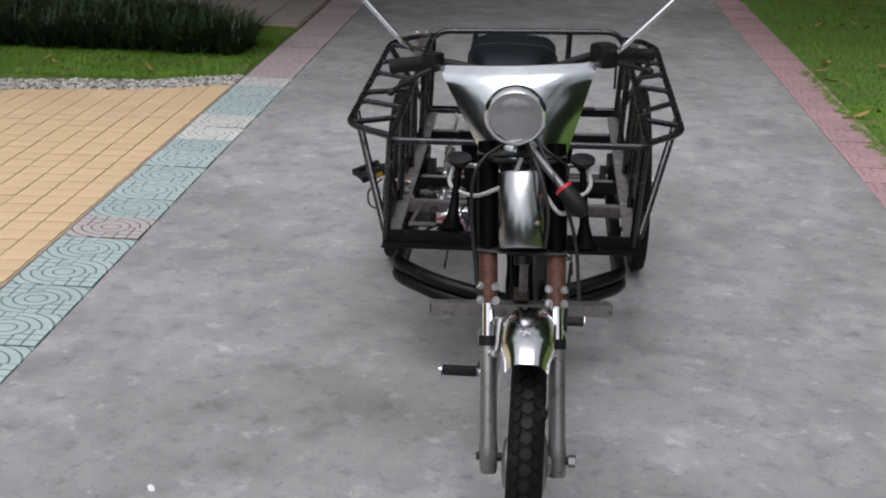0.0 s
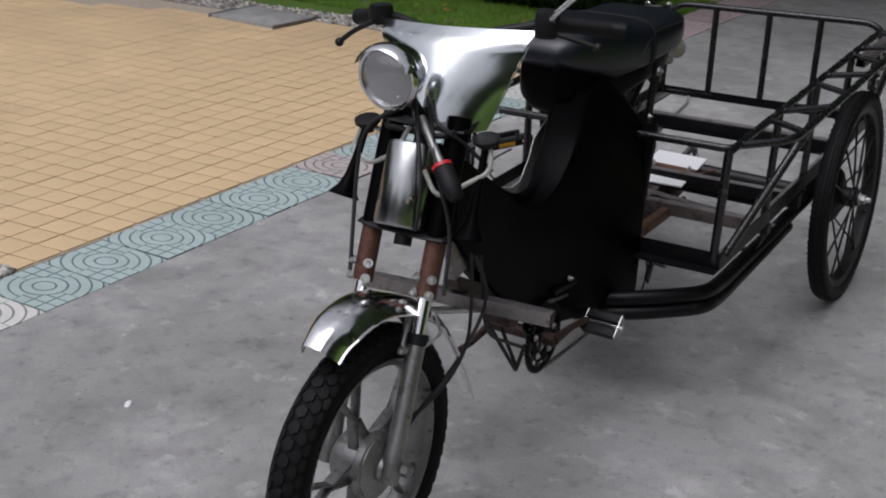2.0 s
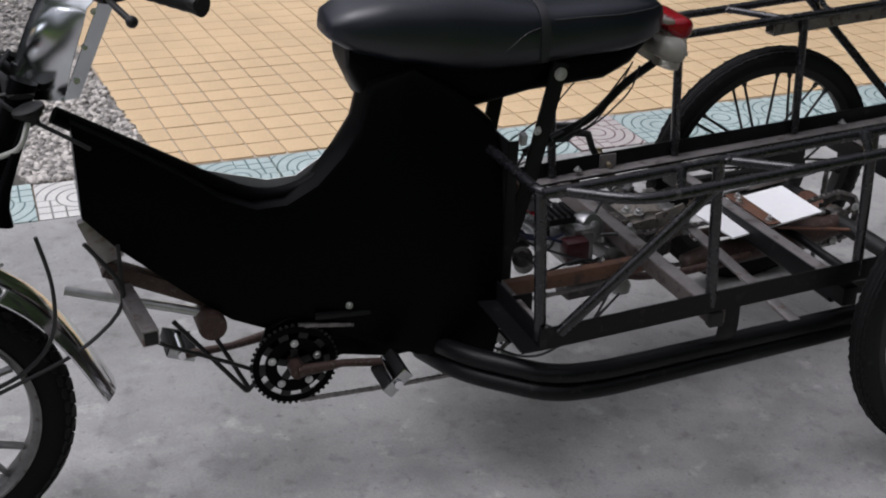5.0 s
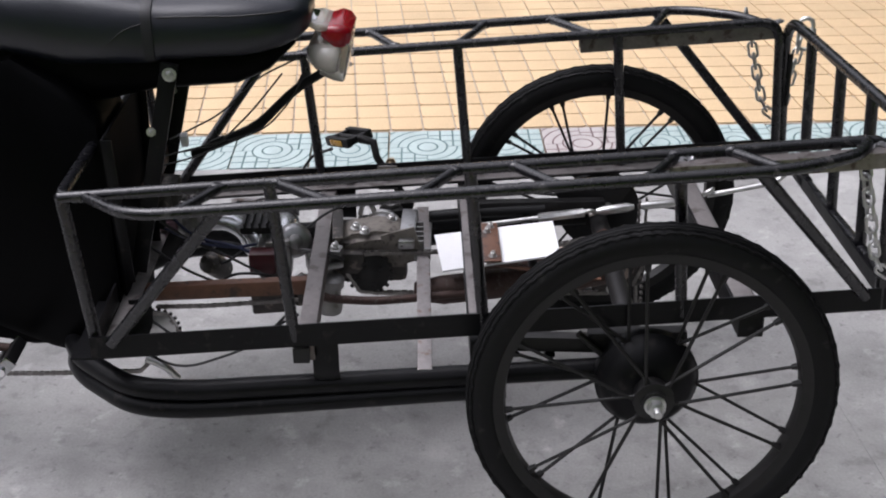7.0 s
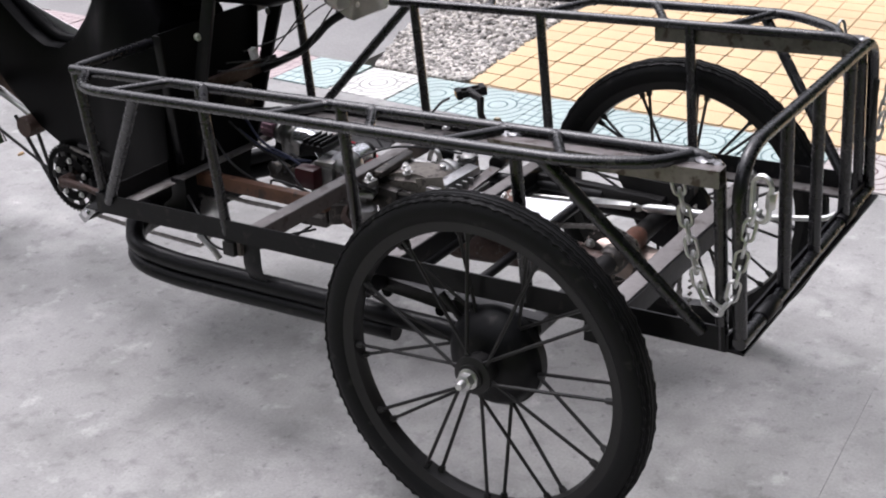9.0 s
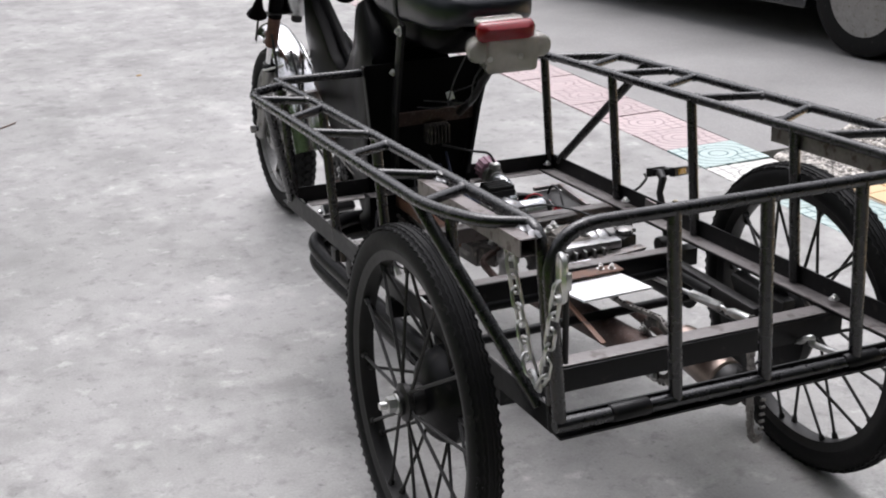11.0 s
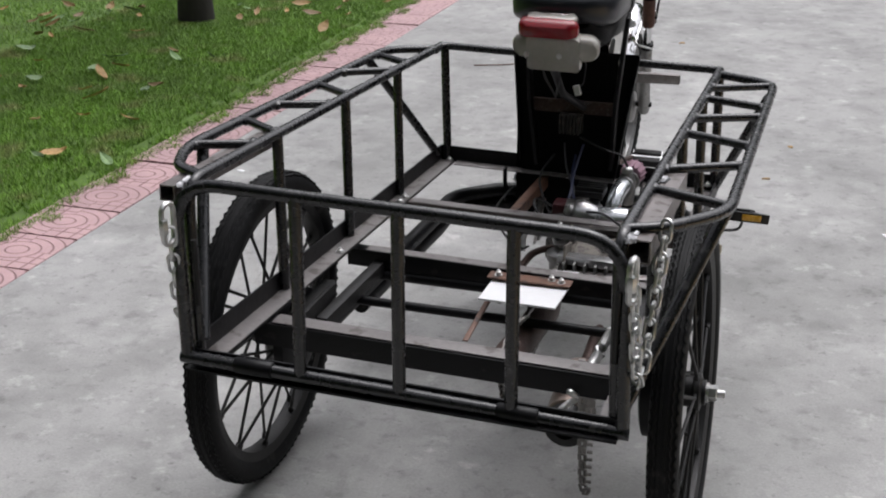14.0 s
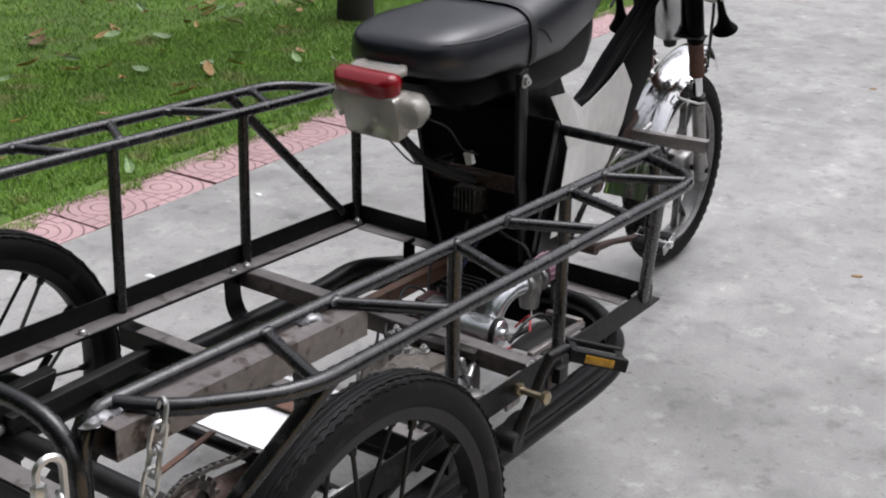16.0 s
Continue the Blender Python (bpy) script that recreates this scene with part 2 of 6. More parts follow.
def lathe(bm, prof, m, seg=32, closed=False, arc=2 * math.pi):
    """Turns (radius, height) round the z axis of m."""
    full = arc > 6.28
    k = seg if full else seg + 1
    rings = [[bm.verts.new(m @ Vector((r * math.cos(arc * i / seg), r * math.sin(arc * i / seg), h))) for i in range(k)] for r, h in prof]
    n = len(prof)
    for j in range(n if closed else n - 1):
        A, B = rings[j], rings[(j + 1) % n]
        for i in range(k if full else k - 1):
            bm.faces.new((A[i], A[(i + 1) % k], B[(i + 1) % k], B[i]))
    if not closed:
        for ring, rr in ((rings[0], prof[0][0]), (rings[-1], prof[-1][0])):
            if rr > 1e-5 and full:
                bm.faces.new(ring)
    bmesh.ops.remove_doubles(bm, verts=bm.verts, dist=1e-6)
    bmesh.ops.recalc_face_normals(bm, faces=bm.faces)
    return bm


def axis(o, d):
    """A frame at o with its z axis along d."""
    return Matrix.Translation(o) @ Vector(d).to_track_quat("Z", "Y").to_matrix().to_4x4()


def bolt(o, d, r=0.008, h=0.007, tail=0.004):
    bm = bmesh.new()
    lathe(bm, [(r * 1.5, 0), (r * 1.5, 0.0015)], axis(o, d), 12)
    lathe(bm, [(r, 0.0015), (r, h), (r * 0.8, h + 0.001)], axis(o, d), 6)
    if tail:
        lathe(bm, [(r * 0.5, h), (r * 0.5, h + tail)], axis(o, d), 8)
    return bm


def thing(name, label, category, at=(0, 0, 0), group="", kind=""):
    ob = new(name)
    ob.location = at
    ob.empty_display_size = 0.1
    return tagged(ob, label, category, group, kind)


def solid(bm, outline, x0, x1, bevel=0.0):
    """A plate with the outline (y, z), between x0 and x1."""
    A = [bm.verts.new((x0, y, z)) for y, z in outline]
    B = [bm.verts.new((x1, y, z)) for y, z in outline]
    k = len(outline)
    for i in range(k):
        bm.faces.new((A[i], A[(i + 1) % k], B[(i + 1) % k], B[i]))
    f = [bm.faces.new(A[::-1]), bm.faces.new(B)]
    bmesh.ops.recalc_face_normals(bm, faces=bm.faces)
    if bevel:
        es = list({e for ff in f for e in ff.edges})
        bmesh.ops.bevel(bm, geom=es, offset=bevel, segments=3, affect="EDGES")
    return bm


# ---------------------------------------------------------------- ground
def zone(name, x0, x1, y0, y1, z, h, material, parent=None, cut=0.0, seg=1):
    bm = block(bmesh.new(), ((x0 + x1) / 2, (y0 + y1) / 2, z - h / 2), (x1 - x0, y1 - y0, h), None, cut)
    ob = part(name, bm, material, parent, smooth=False)
    return ob


def concrete_material():
    m = mat("worn_concrete", (0.36, 0.355, 0.345), 0.75, var=0.2, scale=1.7, fine=160, bump=0.35, rvar=0.1)
    nt = m.node_tree
    n, l = nt.nodes, nt.links
    b = n["Principled BSDF"]
    src = b.inputs["Base Color"].links[0].from_socket
    tc = n.new("ShaderNodeTexCoord")
    out = src
    for scale, lo, hi, amt, st in ((0.8, 0.38, 0.66, 0.23, (1, 0.8, 1)), (6.0, 0.46, 0.66, 0.21, (1, 0.9, 1)), (2.6, 0.5, 0.64, 0.17, (1, 0.7, 1)), (3.4, 0.54, 0.7, -0.3, (1, 0.9, 1)), (15.0, 0.55, 0.68, 0.26, (1, 1, 1)), (11.0, 0.59, 0.68, -0.34, (1, 1.0, 1)), (40.0, 0.6, 0.7, 0.34, (1, 1, 1))):
        mp = n.new("ShaderNodeMapping")
        mp.inputs["Scale"].default_value = st
        mp.inputs["Location"].default_value = (scale * 3.1, scale, 0)
        l.new(tc.outputs["Object"], mp.inputs[0])
        t = n.new("ShaderNodeTexNoise")
        t.inputs["Scale"].default_value, t.inputs["Detail"].default_value, t.inputs["Roughness"].default_value = scale, 7, 0.62
        l.new(mp.outputs[0], t.inputs["Vector"])
        mr = n.new("ShaderNodeMapRange")
        mr.inputs["From Min"].default_value, mr.inputs["From Max"].default_value = lo, hi
        mr.inputs["To Min"].default_value, mr.inputs["To Max"].default_value = 1.0, 1.0 - amt
        l.new(t.outputs[0], mr.inputs[0])
        hs = n.new("ShaderNodeHueSaturation")
        l.new(mr.outputs[0], hs.inputs["Value"])
        l.new(out, hs.inputs["Color"])
        out = hs.outputs[0]
    l.new(out, b.inputs["Base Color"])
    return m


CONCRETE = concrete_material()
SOIL = mat("lawn_soil", (0.045, 0.07, 0.018), 0.9, var=0.4, scale=3, fine=60, bump=0.6, col2=(0.08, 0.06, 0.03), spots=0.15)
ASPHALT = mat("grey_yard_paving", (0.27, 0.265, 0.26), 0.8, var=0.25, scale=2, fine=120, bump=0.4)
YELLOW = mat("yellow_paver", (0.66, 0.485, 0.285), 0.72, var=0.16, scale=2.4, fine=120, bump=0.2, objvar=0.035)
YELLOWI = mat("yellow_paver_far", (0.66, 0.485, 0.285), 0.72, var=0.16, scale=2.4, fine=120, bump=0.2, island=0.035)
SAND = mat("pale_joint_sand", (0.45, 0.38, 0.31), 0.9, var=0.25, scale=30, bump=0.3)
GROUT = mat("paving_grout", (0.36, 0.28, 0.2), 0.9, var=0.3, scale=30, bump=0.3)
PINKG = mat("pink_kerb_joint", (0.36, 0.15, 0.14), 0.9, var=0.3, scale=20, bump=0.3)
PEBBLE = mat("river_pebble", (0.4, 0.375, 0.345), 0.65, var=0.2, scale=30, bump=0.1, island=0.75)

ground = zone("ground", -60, 60, -60, 60, -0.06, 0.2, SOIL)
tagged(ground, "flat soil under the lawn and paving", "ground", kind="structure")
road = thing("road", "grey worn concrete driveway with a cross joint", "driveway", kind="structure")
road_slabs = ((-14.0, 0.52), (0.5212, 14.0))
for y0, y1 in road_slabs:
    bm = bmesh.new()
    sk = 0.06
    top = [(-1.45, y0 + (0 if y0 < -9 else -sk)), (1.605, y0 + (0 if y0 < -9 else sk)), (1.605, y1 + (sk if y1 < 9 else 0)), (-1.45, y1 + (-sk if y1 < 9 else 0))]
    A, B = [bm.verts.new((x, y, 0)) for x, y in top], [bm.verts.new((x, y, -0.12)) for x, y in top]
    bm.faces.new(A)
    for i in range(4):
        bm.faces.new((A[i], B[i], B[(i + 1) % 4], A[(i + 1) % 4]))
    part("slab", bm, CONCRETE, road, smooth=False)
zone("joint_filler", -1.45, 1.605, 0.4, 0.65, -0.0015, 0.05, CONCRETE, road)


# ---------------------------------------------------------------- tricycle
T = thing("cargo_tricycle", "home-built black motor tricycle with an open cargo frame", "tricycle")


def zlo(y):
    return 0.396 + 0.046 * (y + 1)


def zin(y):
    return 0.716 + 0.052 * (y + 1)


def settle(p):
    """The cargo box hangs a little low on its far side; its upper rails stand a little askew over the lower ones."""
    up = min(1.0, max(0.0, (p.z - 0.45) / 0.28))
    return Vector((p.x + 0.003 + 0.011 * up, p.y + 0.005 - 0.016 * up, p.z + 0.006 * (p.x / 0.37 - 1)))


XI, R = 0.37, 0.0105
YF, YR = -1.0, 0.425
SIDES = ((1, 0.477), (-1, 0.514))
for s, XO in SIDES:
    part("side_rail", section(bmesh.new(), angle(0.042, 0.045, 0.004, 1 if s > 0 else -1), (s * 0.38, YF, zlo(YF)), (s * 0.38, YR, zlo(YR))), PAINT, T, smooth=False)
    # dusty foot of the angle iron
    part("rail_foot", bar(bmesh.new(), (s * 0.357, YF + 0.01, zlo(YF) + 0.006), (s * 0.357, YR - 0.01, zlo(YR) + 0.006), 0.038, 0.003), FLANGE, T, "dusty bare steel flange")
    # inner top rail, down into the rear post
    pts = [(s * XI, YF, zin(YF)), (s * XI, YR - 0.015, zin(YR)), (s * XI, YR - 0.01, zlo(YR))]
    part("inner_top_rail", pipe(pts, R, 0.05), TUBE, T)
    # outer top rail, splayed back to the inner one at both ends
    o = [(s * XI, YF + 0.045, zin(YF)), (s * XO, -0.862, zin(-0.862) + 0.003), (s * XO, 0.22, zin(0.22) + 0.003), (s * 0.43, 0.335, zin(0.33) + 0.002), (s * XI, 0.365, zin(0.36))]
    part("outer_top_rail", pipe(o, R, 0.06), TUBE, T)
    for yi, yo in ((-0.722, -0.785), (-0.633, -0.534), (-0.326, -0.394), (-0.231, -0.164), (0.046, -0.023), (0.131, 0.198)) if s > 0 else ((-0.764, -0.845), (-0.652, -0.595), (-0.434, -0.504), (-0.303, -0.233), (-0.003, -0.088), (0.12, 0.187)):
        brace = part("zigzag_brace", rod((s * XI, yi, zin(yi)), (s * XO, yo, zin(yo) + 0.003), 0.009), TUBE, T)
        for wx, wy in ((s * (XI + 0.009), yi + (yo - yi) * 0.08), (s * (XO - 0.009), yo + (yi - yo) * 0.08)):
            bm = bmesh.new()
            bmesh.ops.create_icosphere(bm, subdivisions=2, radius=0.0118, matrix=Matrix.Translation((wx, wy, zin(wy) + 0.0015)) @ Matrix.Diagonal((0.7, 1.35, 0.85, 1)))
            for v in bm.verts:
                v.co += V(random.uniform(-0.0016, 0.0016), random.uniform(-0.0022, 0.0022), random.uniform(-0.0016, 0.0016))
            part("painted_weld", bm, TUBE, brace, "lumpy painted weld")
    for y in (-0.64, -0.3, 0.055):
        part("side_post", rod((s * XI, y - 0.004, zin(y)), (s * XI, y + 0.003, zlo(y) + 0.01), 0.011), TUBE, T)
    part("front_post", rod((s * XI - (0.008 if s > 0 else 0), YF, zin(YF)), (s * XI - (0.012 if s > 0 else 0), YF + 0.004, zlo(YF) + 0.01), 0.0115), TUBE, T)
    part("front_strut", rod((s * (XO - 0.004), -0.715, zin(-0.715)), (s * 0.378, -0.965, zlo(-0.965) + 0.03), 0.0115), TUBE, T)
    part("rear_strut", rod((s * (XO - 0.004), 0.16, zin(0.16)), (s * 0.378, 0.385, zlo(0.385) + 0.03), 0.0115), TUBE, T)
    # hollow square tube under the rear of the rail
    y0, dz, hw, xt = (0.03, -0.018, 0.014, 0.402) if s > 0 else (-0.03, -0.023, 0.019, 0.396)
    bm = hollow(bmesh.new(), (-hw, -hw, hw, hw), 0.0022, (s * xt, y0, zin(y0) + dz), (s * xt, 0.425 if s > 0 else 0.4, zin(0.415) + dz))
    part("square_tube", bm, TUBER, T, "hollow bare steel square tube welded on", smooth=False)
    for y, k in ((0.045, 1.0), (0.06, 0.8), (0.36, 1.0), (0.385, 0.9), (0.405, 0.8)):
        bm = bmesh.new()
        bmesh.ops.create_icosphere(bm, subdivisions=2, radius=0.0095 * k, matrix=Matrix.Translation((s * 0.383, y, zin(y) - 0.004)) @ Matrix.Diagonal((1.1, 1.9, 0.6, 1)))
        for v in bm.verts:
            v.co += V(random.uniform(-0.003, 0.003), random.uniform(-0.003, 0.003), random.uniform(-0.0025, 0.0025))
        part("weld_bead", bm, WELD, T, "bright fresh weld bead")
part("front_top_rail", pipe([(XI, YF + 0.06, zin(YF)), (XI, YF, zin(YF)), (-XI, YF, zin(YF)), (-XI, YF + 0.06, zin(YF))], R, 0.04), TUBE, T)
part("front_rail", section(bmesh.new(), angle(0.042, 0.045, 0.004, -1), (-0.38, YF, zlo(YF)), (0.38, YF, zlo(YF))), PAINT, T, smooth=False)
part("front_rail_foot", bar(bmesh.new(), (-0.33, YF + 0.023, zlo(YF) + 0.006), (0.33, YF + 0.023, zlo(YF) + 0.006), 0.036, 0.003), FLANGE, T)
part("rear_rail", section(bmesh.new(), angle(0.03, 0.03, 0.004, 1), (-0.38, YR, zlo(YR) + 0.002), (0.38, YR, zlo(YR) + 0.002)), PAINT, T, smooth=False)
# cross members
part("cross_member", bar(bmesh.new(), (-0.366, 0.188, 0.426), (0.366, 0.188, 0.426), 0.046, 0.046), PAINT, T)
part("cross_member", bar(bmesh.new(), (-0.374, -0.305, 0.388), (0.374, -0.305, 0.388), 0.034, 0.04), PAINT, T)
part("cross_member", bar(bmesh.new(), (-0.375, -0.62, 0.398), (0.375, -0.62, 0.398), 0.034, 0.034), CROSS, T)
for y, z, w in ((0.188, 0.452, 0.038), (-0.305, 0.409, 0.03), (-0.62, 0.4165, 0.032)):
    part("cross_member_top", bar(bmesh.new(), (-0.33, y, z), (0.33, y, z), w, 0.002), FLANGE, T, "paler steel strip on top of the cross member")
# tailgate, hinged on the rear rail
gate = part("tailgate_frame", pipe([(0.376, 0.447, 0.492), (0.376, 0.443, 0.803), (-0.386, 0.429, 0.795), (-0.386, 0.433, 0.484)], 0.0115, 0.085, n=7), TUBE, T)
part("tailgate_bottom", rod((0.386, 0.449, 0.487), (-0.396, 0.432, 0.473), 0.0115), TUBE, gate)
for x in (0.164, -0.012, -0.203):
    part("tailgate_bar", rod((x - 0.004, 0.436 + x * 0.018, 0.799), (x, 0.44 + x * 0.022, 0.482), 0.0115), TUBE, gate)
for x in (0.25, -0.215):
    part("hinge_sleeve", lathe(bmesh.new(), [(0.013, -0.035), (0.0145, -0.033), (0.0145, 0.033), (0.013, 0.035)], axis((x, 0.441 + x * 0.022, 0.481 + x * 0.018), (1, 0, 0)), 14), PAINT, gate, "worn black hinge sleeve")


for ob in T.children_recursive:
    for v in ob.data.vertices:
        v.co = settle(v.co)


def rear_wheel(s):
    M = axis((0.443, 0.005, 0.3325) if s > 0 else (-0.437, 0.016, 0.33), (s, 0, 0.03 if s > 0 else 0.04)) @ Matrix.Diagonal((1.015, 1.015, 1, 1))
    rim = part("rear_wheel", lathe(bmesh.new(), [(0.272, -0.018), (0.262, -0.016), (0.258, 0), (0.262, 0.016), (0.272, 0.018), (0.28, 0.021), (0.284, 0.021), (0.284, 0.018), (0.274, 0.013), (0.274, -0.013), (0.284, -0.018), (0.284, -0.021), (0.28, -0.021)], M, 72, closed=True), DARK, T, "black spoked wheel")
    prof = [(0.276, -0.014), (0.281, -0.021), (0.29, -0.0265), (0.303, -0.028), (0.315, -0.0245), (0.3225, -0.017), (0.326, -0.008), (0.327, 0), (0.326, 0.008), (0.3225, 0.017), (0.315, 0.0245), (0.303, 0.028), (0.29, 0.0265), (0.281, 0.021), (0.276, 0.014)]
    tyre = part("tyre", lathe(bmesh.new(), prof, M, 96, closed=True), RUBBER, rim)
    bm = bmesh.new()
    for h, rr, amp in ((-0.0185, 0.3202, 0.0052), (0.0185, 0.3202, 0.0052), (-0.0108, 0.3246, 0.004), (0.0108, 0.3246, 0.004), (-0.005, 0.3256, 0.0012), (0.005, 0.3256, 0.0012)):
        pts = []
        for k in range(312):
            a = 2 * math.pi * k / 312
            w = abs(((k / 3) % 2) - 1) * 2 - 1
            pts.append(M @ V((rr - (amp * w if abs(h) > 0.01 else 0) * 0.2) * math.cos(a), (rr - (amp * w if abs(h) > 0.01 else 0) * 0.2) * math.sin(a), h + math.copysign(amp * w, h)))
        sweep(bm, pts, 0.0026, 5, closed=True)
    part("tread", bm, RUBBER, tyre, "wavy tread ribs")
    hub = part("hub", lathe(bmesh.new(), [(0.02, -0.07), (0.026, -0.066), (0.03, -0.05), (0.03, 0.012), (0.036, 0.016), (0.036, 0.026), (0.024, 0.03), (0.024, 0.036), (0.02, 0.037), (0.01, 0.037)], M, 32), DARK, rim)
    part("brake_drum", lathe(bmesh.new(), [(0.03, -0.012), (0.05, -0.016), (0.074, -0.026), (0.086, -0.04), (0.091, -0.052), (0.094, -0.054), (0.094, -0.075), (0.08, -0.08), (0.02, -0.082)], M, 40), PAINT, rim, "black painted brake drum")
    part("axle_nut", lathe(lathe(bmesh.new(), [(0.019, 0.037), (0.019, 0.041), (0.0165, 0.042)], M, 20), [(0.0155, 0.042), (0.0155, 0.056), (0.013, 0.058)], M, 6), ZINC, rim)
    part("axle_end", lathe(bmesh.new(), [(0.008, 0.05), (0.008, 0.07), (0.0065, 0.072)], M, 14), ZINC, rim)
    for k in range(24):
        outer = k % 2 == 0
        a = 2 * math.pi * (k + (0.3 if outer else -0.3)) / 24
        lead = (0.62 if (k // 2) % 2 else -0.62) * (0.6 if outer else 0.4)
        h0, r0 = (0.02, 0.034) if outer else (-0.05, 0.088)
        h1 = 0.006 if outer else -0.006
        p = M @ V(r0 * math.cos(a + lead), r0 * math.sin(a + lead), h0)
        q = M @ V(0.262 * math.cos(a), 0.262 * math.sin(a), h1)
        q0 = p.lerp(q, 0.93)
        bm = sweep(bmesh.new(), [p, q], 0.0035, 6)
        sweep(bm, [q0, q], [0.0058, 0.0078], 6)
        part("spoke", bm, DARK, rim)
    return rim


for s, _ in SIDES:
    rear_wheel(s)

# seat
SEAT = [(-1.296, 0.04, 0.925, 0.945), (-1.288, 0.062, 0.918, 0.966), (-1.25, 0.086, 0.895, 0.986), (-1.18, 0.104, 0.868, 1.002), (-1.05, 0.12, 0.838, 1.002), (-0.96, 0.125, 0.84, 0.987), (-0.895, 0.128, 0.846, 0.973), (-0.862, 0.129, 0.852, 0.969),
        (-0.8, 0.13, 0.856, 0.969), (-0.73, 0.129, 0.857, 0.97), (-0.69, 0.125, 0.862, 0.968), (-0.65, 0.115, 0.872, 0.962), (-0.622, 0.098, 0.884, 0.953), (-0.604, 0.072, 0.898, 0.942), (-0.598, 0.05, 0.908, 0.93)]


def cxy(y):
    """The body stands a little askew on the cargo frame."""
    return -0.02 + max(0.0, -0.6 - y) * 0.012


def seat_ring(y, w, z0, z1, n=28):
    ring = []
    for k in range(n):
        a = 2 * math.pi * k / n
        c, sn = math.cos(a), math.sin(a)
        ex = 0.36 if y > -0.9 else 0.45
        x = math.copysign(abs(c) ** ex, c) * w
        z = (z0 + z1) / 2 + math.copysign(abs(sn) ** (0.4 if y > -0.9 else 0.52), sn) * (z1 - z0) / 2
        x *= 1.0 - 0.13 * max(0, sn) - 0.16 * max(0, -sn) ** 2
        ring.append((cxy(y) + x, y, z))
    return ring


def loft(rings, cap=True):
    bm = bmesh.new()
    vs = [[bm.verts.new(p) for p in r] for r in rings]
    k = len(vs[0])
    for A, B in zip(vs, vs[1:]):
        for i in range(k):
            bm.faces.new((A[i], A[(i + 1) % k], B[(i + 1) % k], B[i]))
    if cap:
        bm.faces.new(vs[0][::-1])
        bm.faces.new(vs[-1])
    bmesh.ops.recalc_face_normals(bm, faces=bm.faces)
    return bm


seat = part("seat", loft([seat_ring(*r) for r in SEAT]), VINYL, T, "long black vinyl seat")
under = [(-1.262, 0.06, 0.86, 0.93), (-1.235, 0.076, 0.8, 0.945), (-1.19, 0.09, 0.775, 0.94), (-1.0, 0.1, 0.766, 0.93), (-0.9, 0.106, 0.788, 0.91), (-0.74, 0.1, 0.798, 0.9), (-0.68, 0.09, 0.822, 0.9), (-0.63, 0.07, 0.868, 0.91)]
part("seat_pan", loft([seat_ring(*r) for r in under]), BODY, T, "black side cover under the seat")

# body: a wedge-shaped shell in black lacquer, wide at the rear
SHELL = [(-1.775, 0.07, 0.016, 0.645, 0.83), (-1.72, 0.074, 0.016, 0.58, 0.795), (-1.6, 0.08, 0.02, 0.468, 0.715), (-1.52, 0.083, 0.02, 0.4, 0.655), (-1.46, 0.086, 0.018, 0.372, 0.628), (-1.4, 0.09, 0.014, 0.362, 0.63), (-1.34, 0.096, 0.008, 0.345, 0.664), (-1.29, 0.104, -0.01, 0.33, 0.716),
         (-1.253, 0.11, -0.018, 0.312, 0.77), (-1.232, 0.115, -0.024, 0.305, 0.85), (-1.15, 0.132, -0.04, 0.276, 0.875), (-1.06, 0.156, -0.07, 0.264, 0.82), (-1.0, 0.166, -0.1, 0.262, 0.765), (-0.99, 0.164, -0.1, 0.3, 0.7)]


def shell_ring(y, xa, xb, z0, z1):
    c, w = (xa + xb) / 2, (xa - xb) / 2
    up = min(1.0, max(0.0, (z1 - 0.62) / 0.2)) if y > -1.3 else 0.2
    t = w * (1 - 0.3 * up)
    zs = z0 + (z1 - z0) * 0.55
    half = [(w * 0.9, z0), (w * 1.0, z0 + 0.02), (w * 1.0, zs), (t, z1 - 0.022), (t * 0.86, z1 - 0.004), (t * 0.5, z1)]
    return [(c + x, y, z) for x, z in half] + [(c - x, y, z) for x, z in reversed(half)]


body = part("body_shell", loft([shell_ring(*r) for r in SHELL]), BODY, T, "glossy black step-through body shell")


# Flat black sheet stands for the shaded open inside of the body.
bm = bmesh.new()
bm.faces.new([bm.verts.new((x, -0.982, z)) for x, z in ((0.172, 0.735), (0.15, 0.437), (0.14, 0.3), (-0.085, 0.3), (-0.106, 0.379), (-0.124, 0.475), (-0.158, 0.733))])
thicken(bm, 0.005)
part("rear_panel", bm, MATTE, T, "matte black sheet standing for the dark open rear", smooth=False)
for a, b in (((0.171, -0.975, 0.736), (0.148, -0.972, 0.43)), ((-0.157, -0.975, 0.734), (-0.106, -0.972, 0.385))):
    part("panel_lip", bar(bmesh.new(), a, b, 0.004, 0.02, (0, 1, 0)), PAINT, T)


def flank(y):
    """The far flank of the shell at y."""
    for r0, r1 in zip(SHELL, SHELL[1:]):
        if r0[0] <= y <= r1[0]:
            u = (y - r0[0]) / (r1[0] - r0[0])
            return r0[2] * (1 - u) + r1[2] * u
    return SHELL[-1][2]


# front fork, wheel, mudguard
FT, FB = V(0.034, -1.851, 0.905), V(0.068, -2.106, 0.3)
fdir = (FB - FT).normalized()


def fk(z, x=0.0, fwd=0.0):
    t = (z - FT.z) / (FB.z - FT.z)
    p = FT.lerp(FB, t)
    return V(p.x + x, p.y - fwd, z)


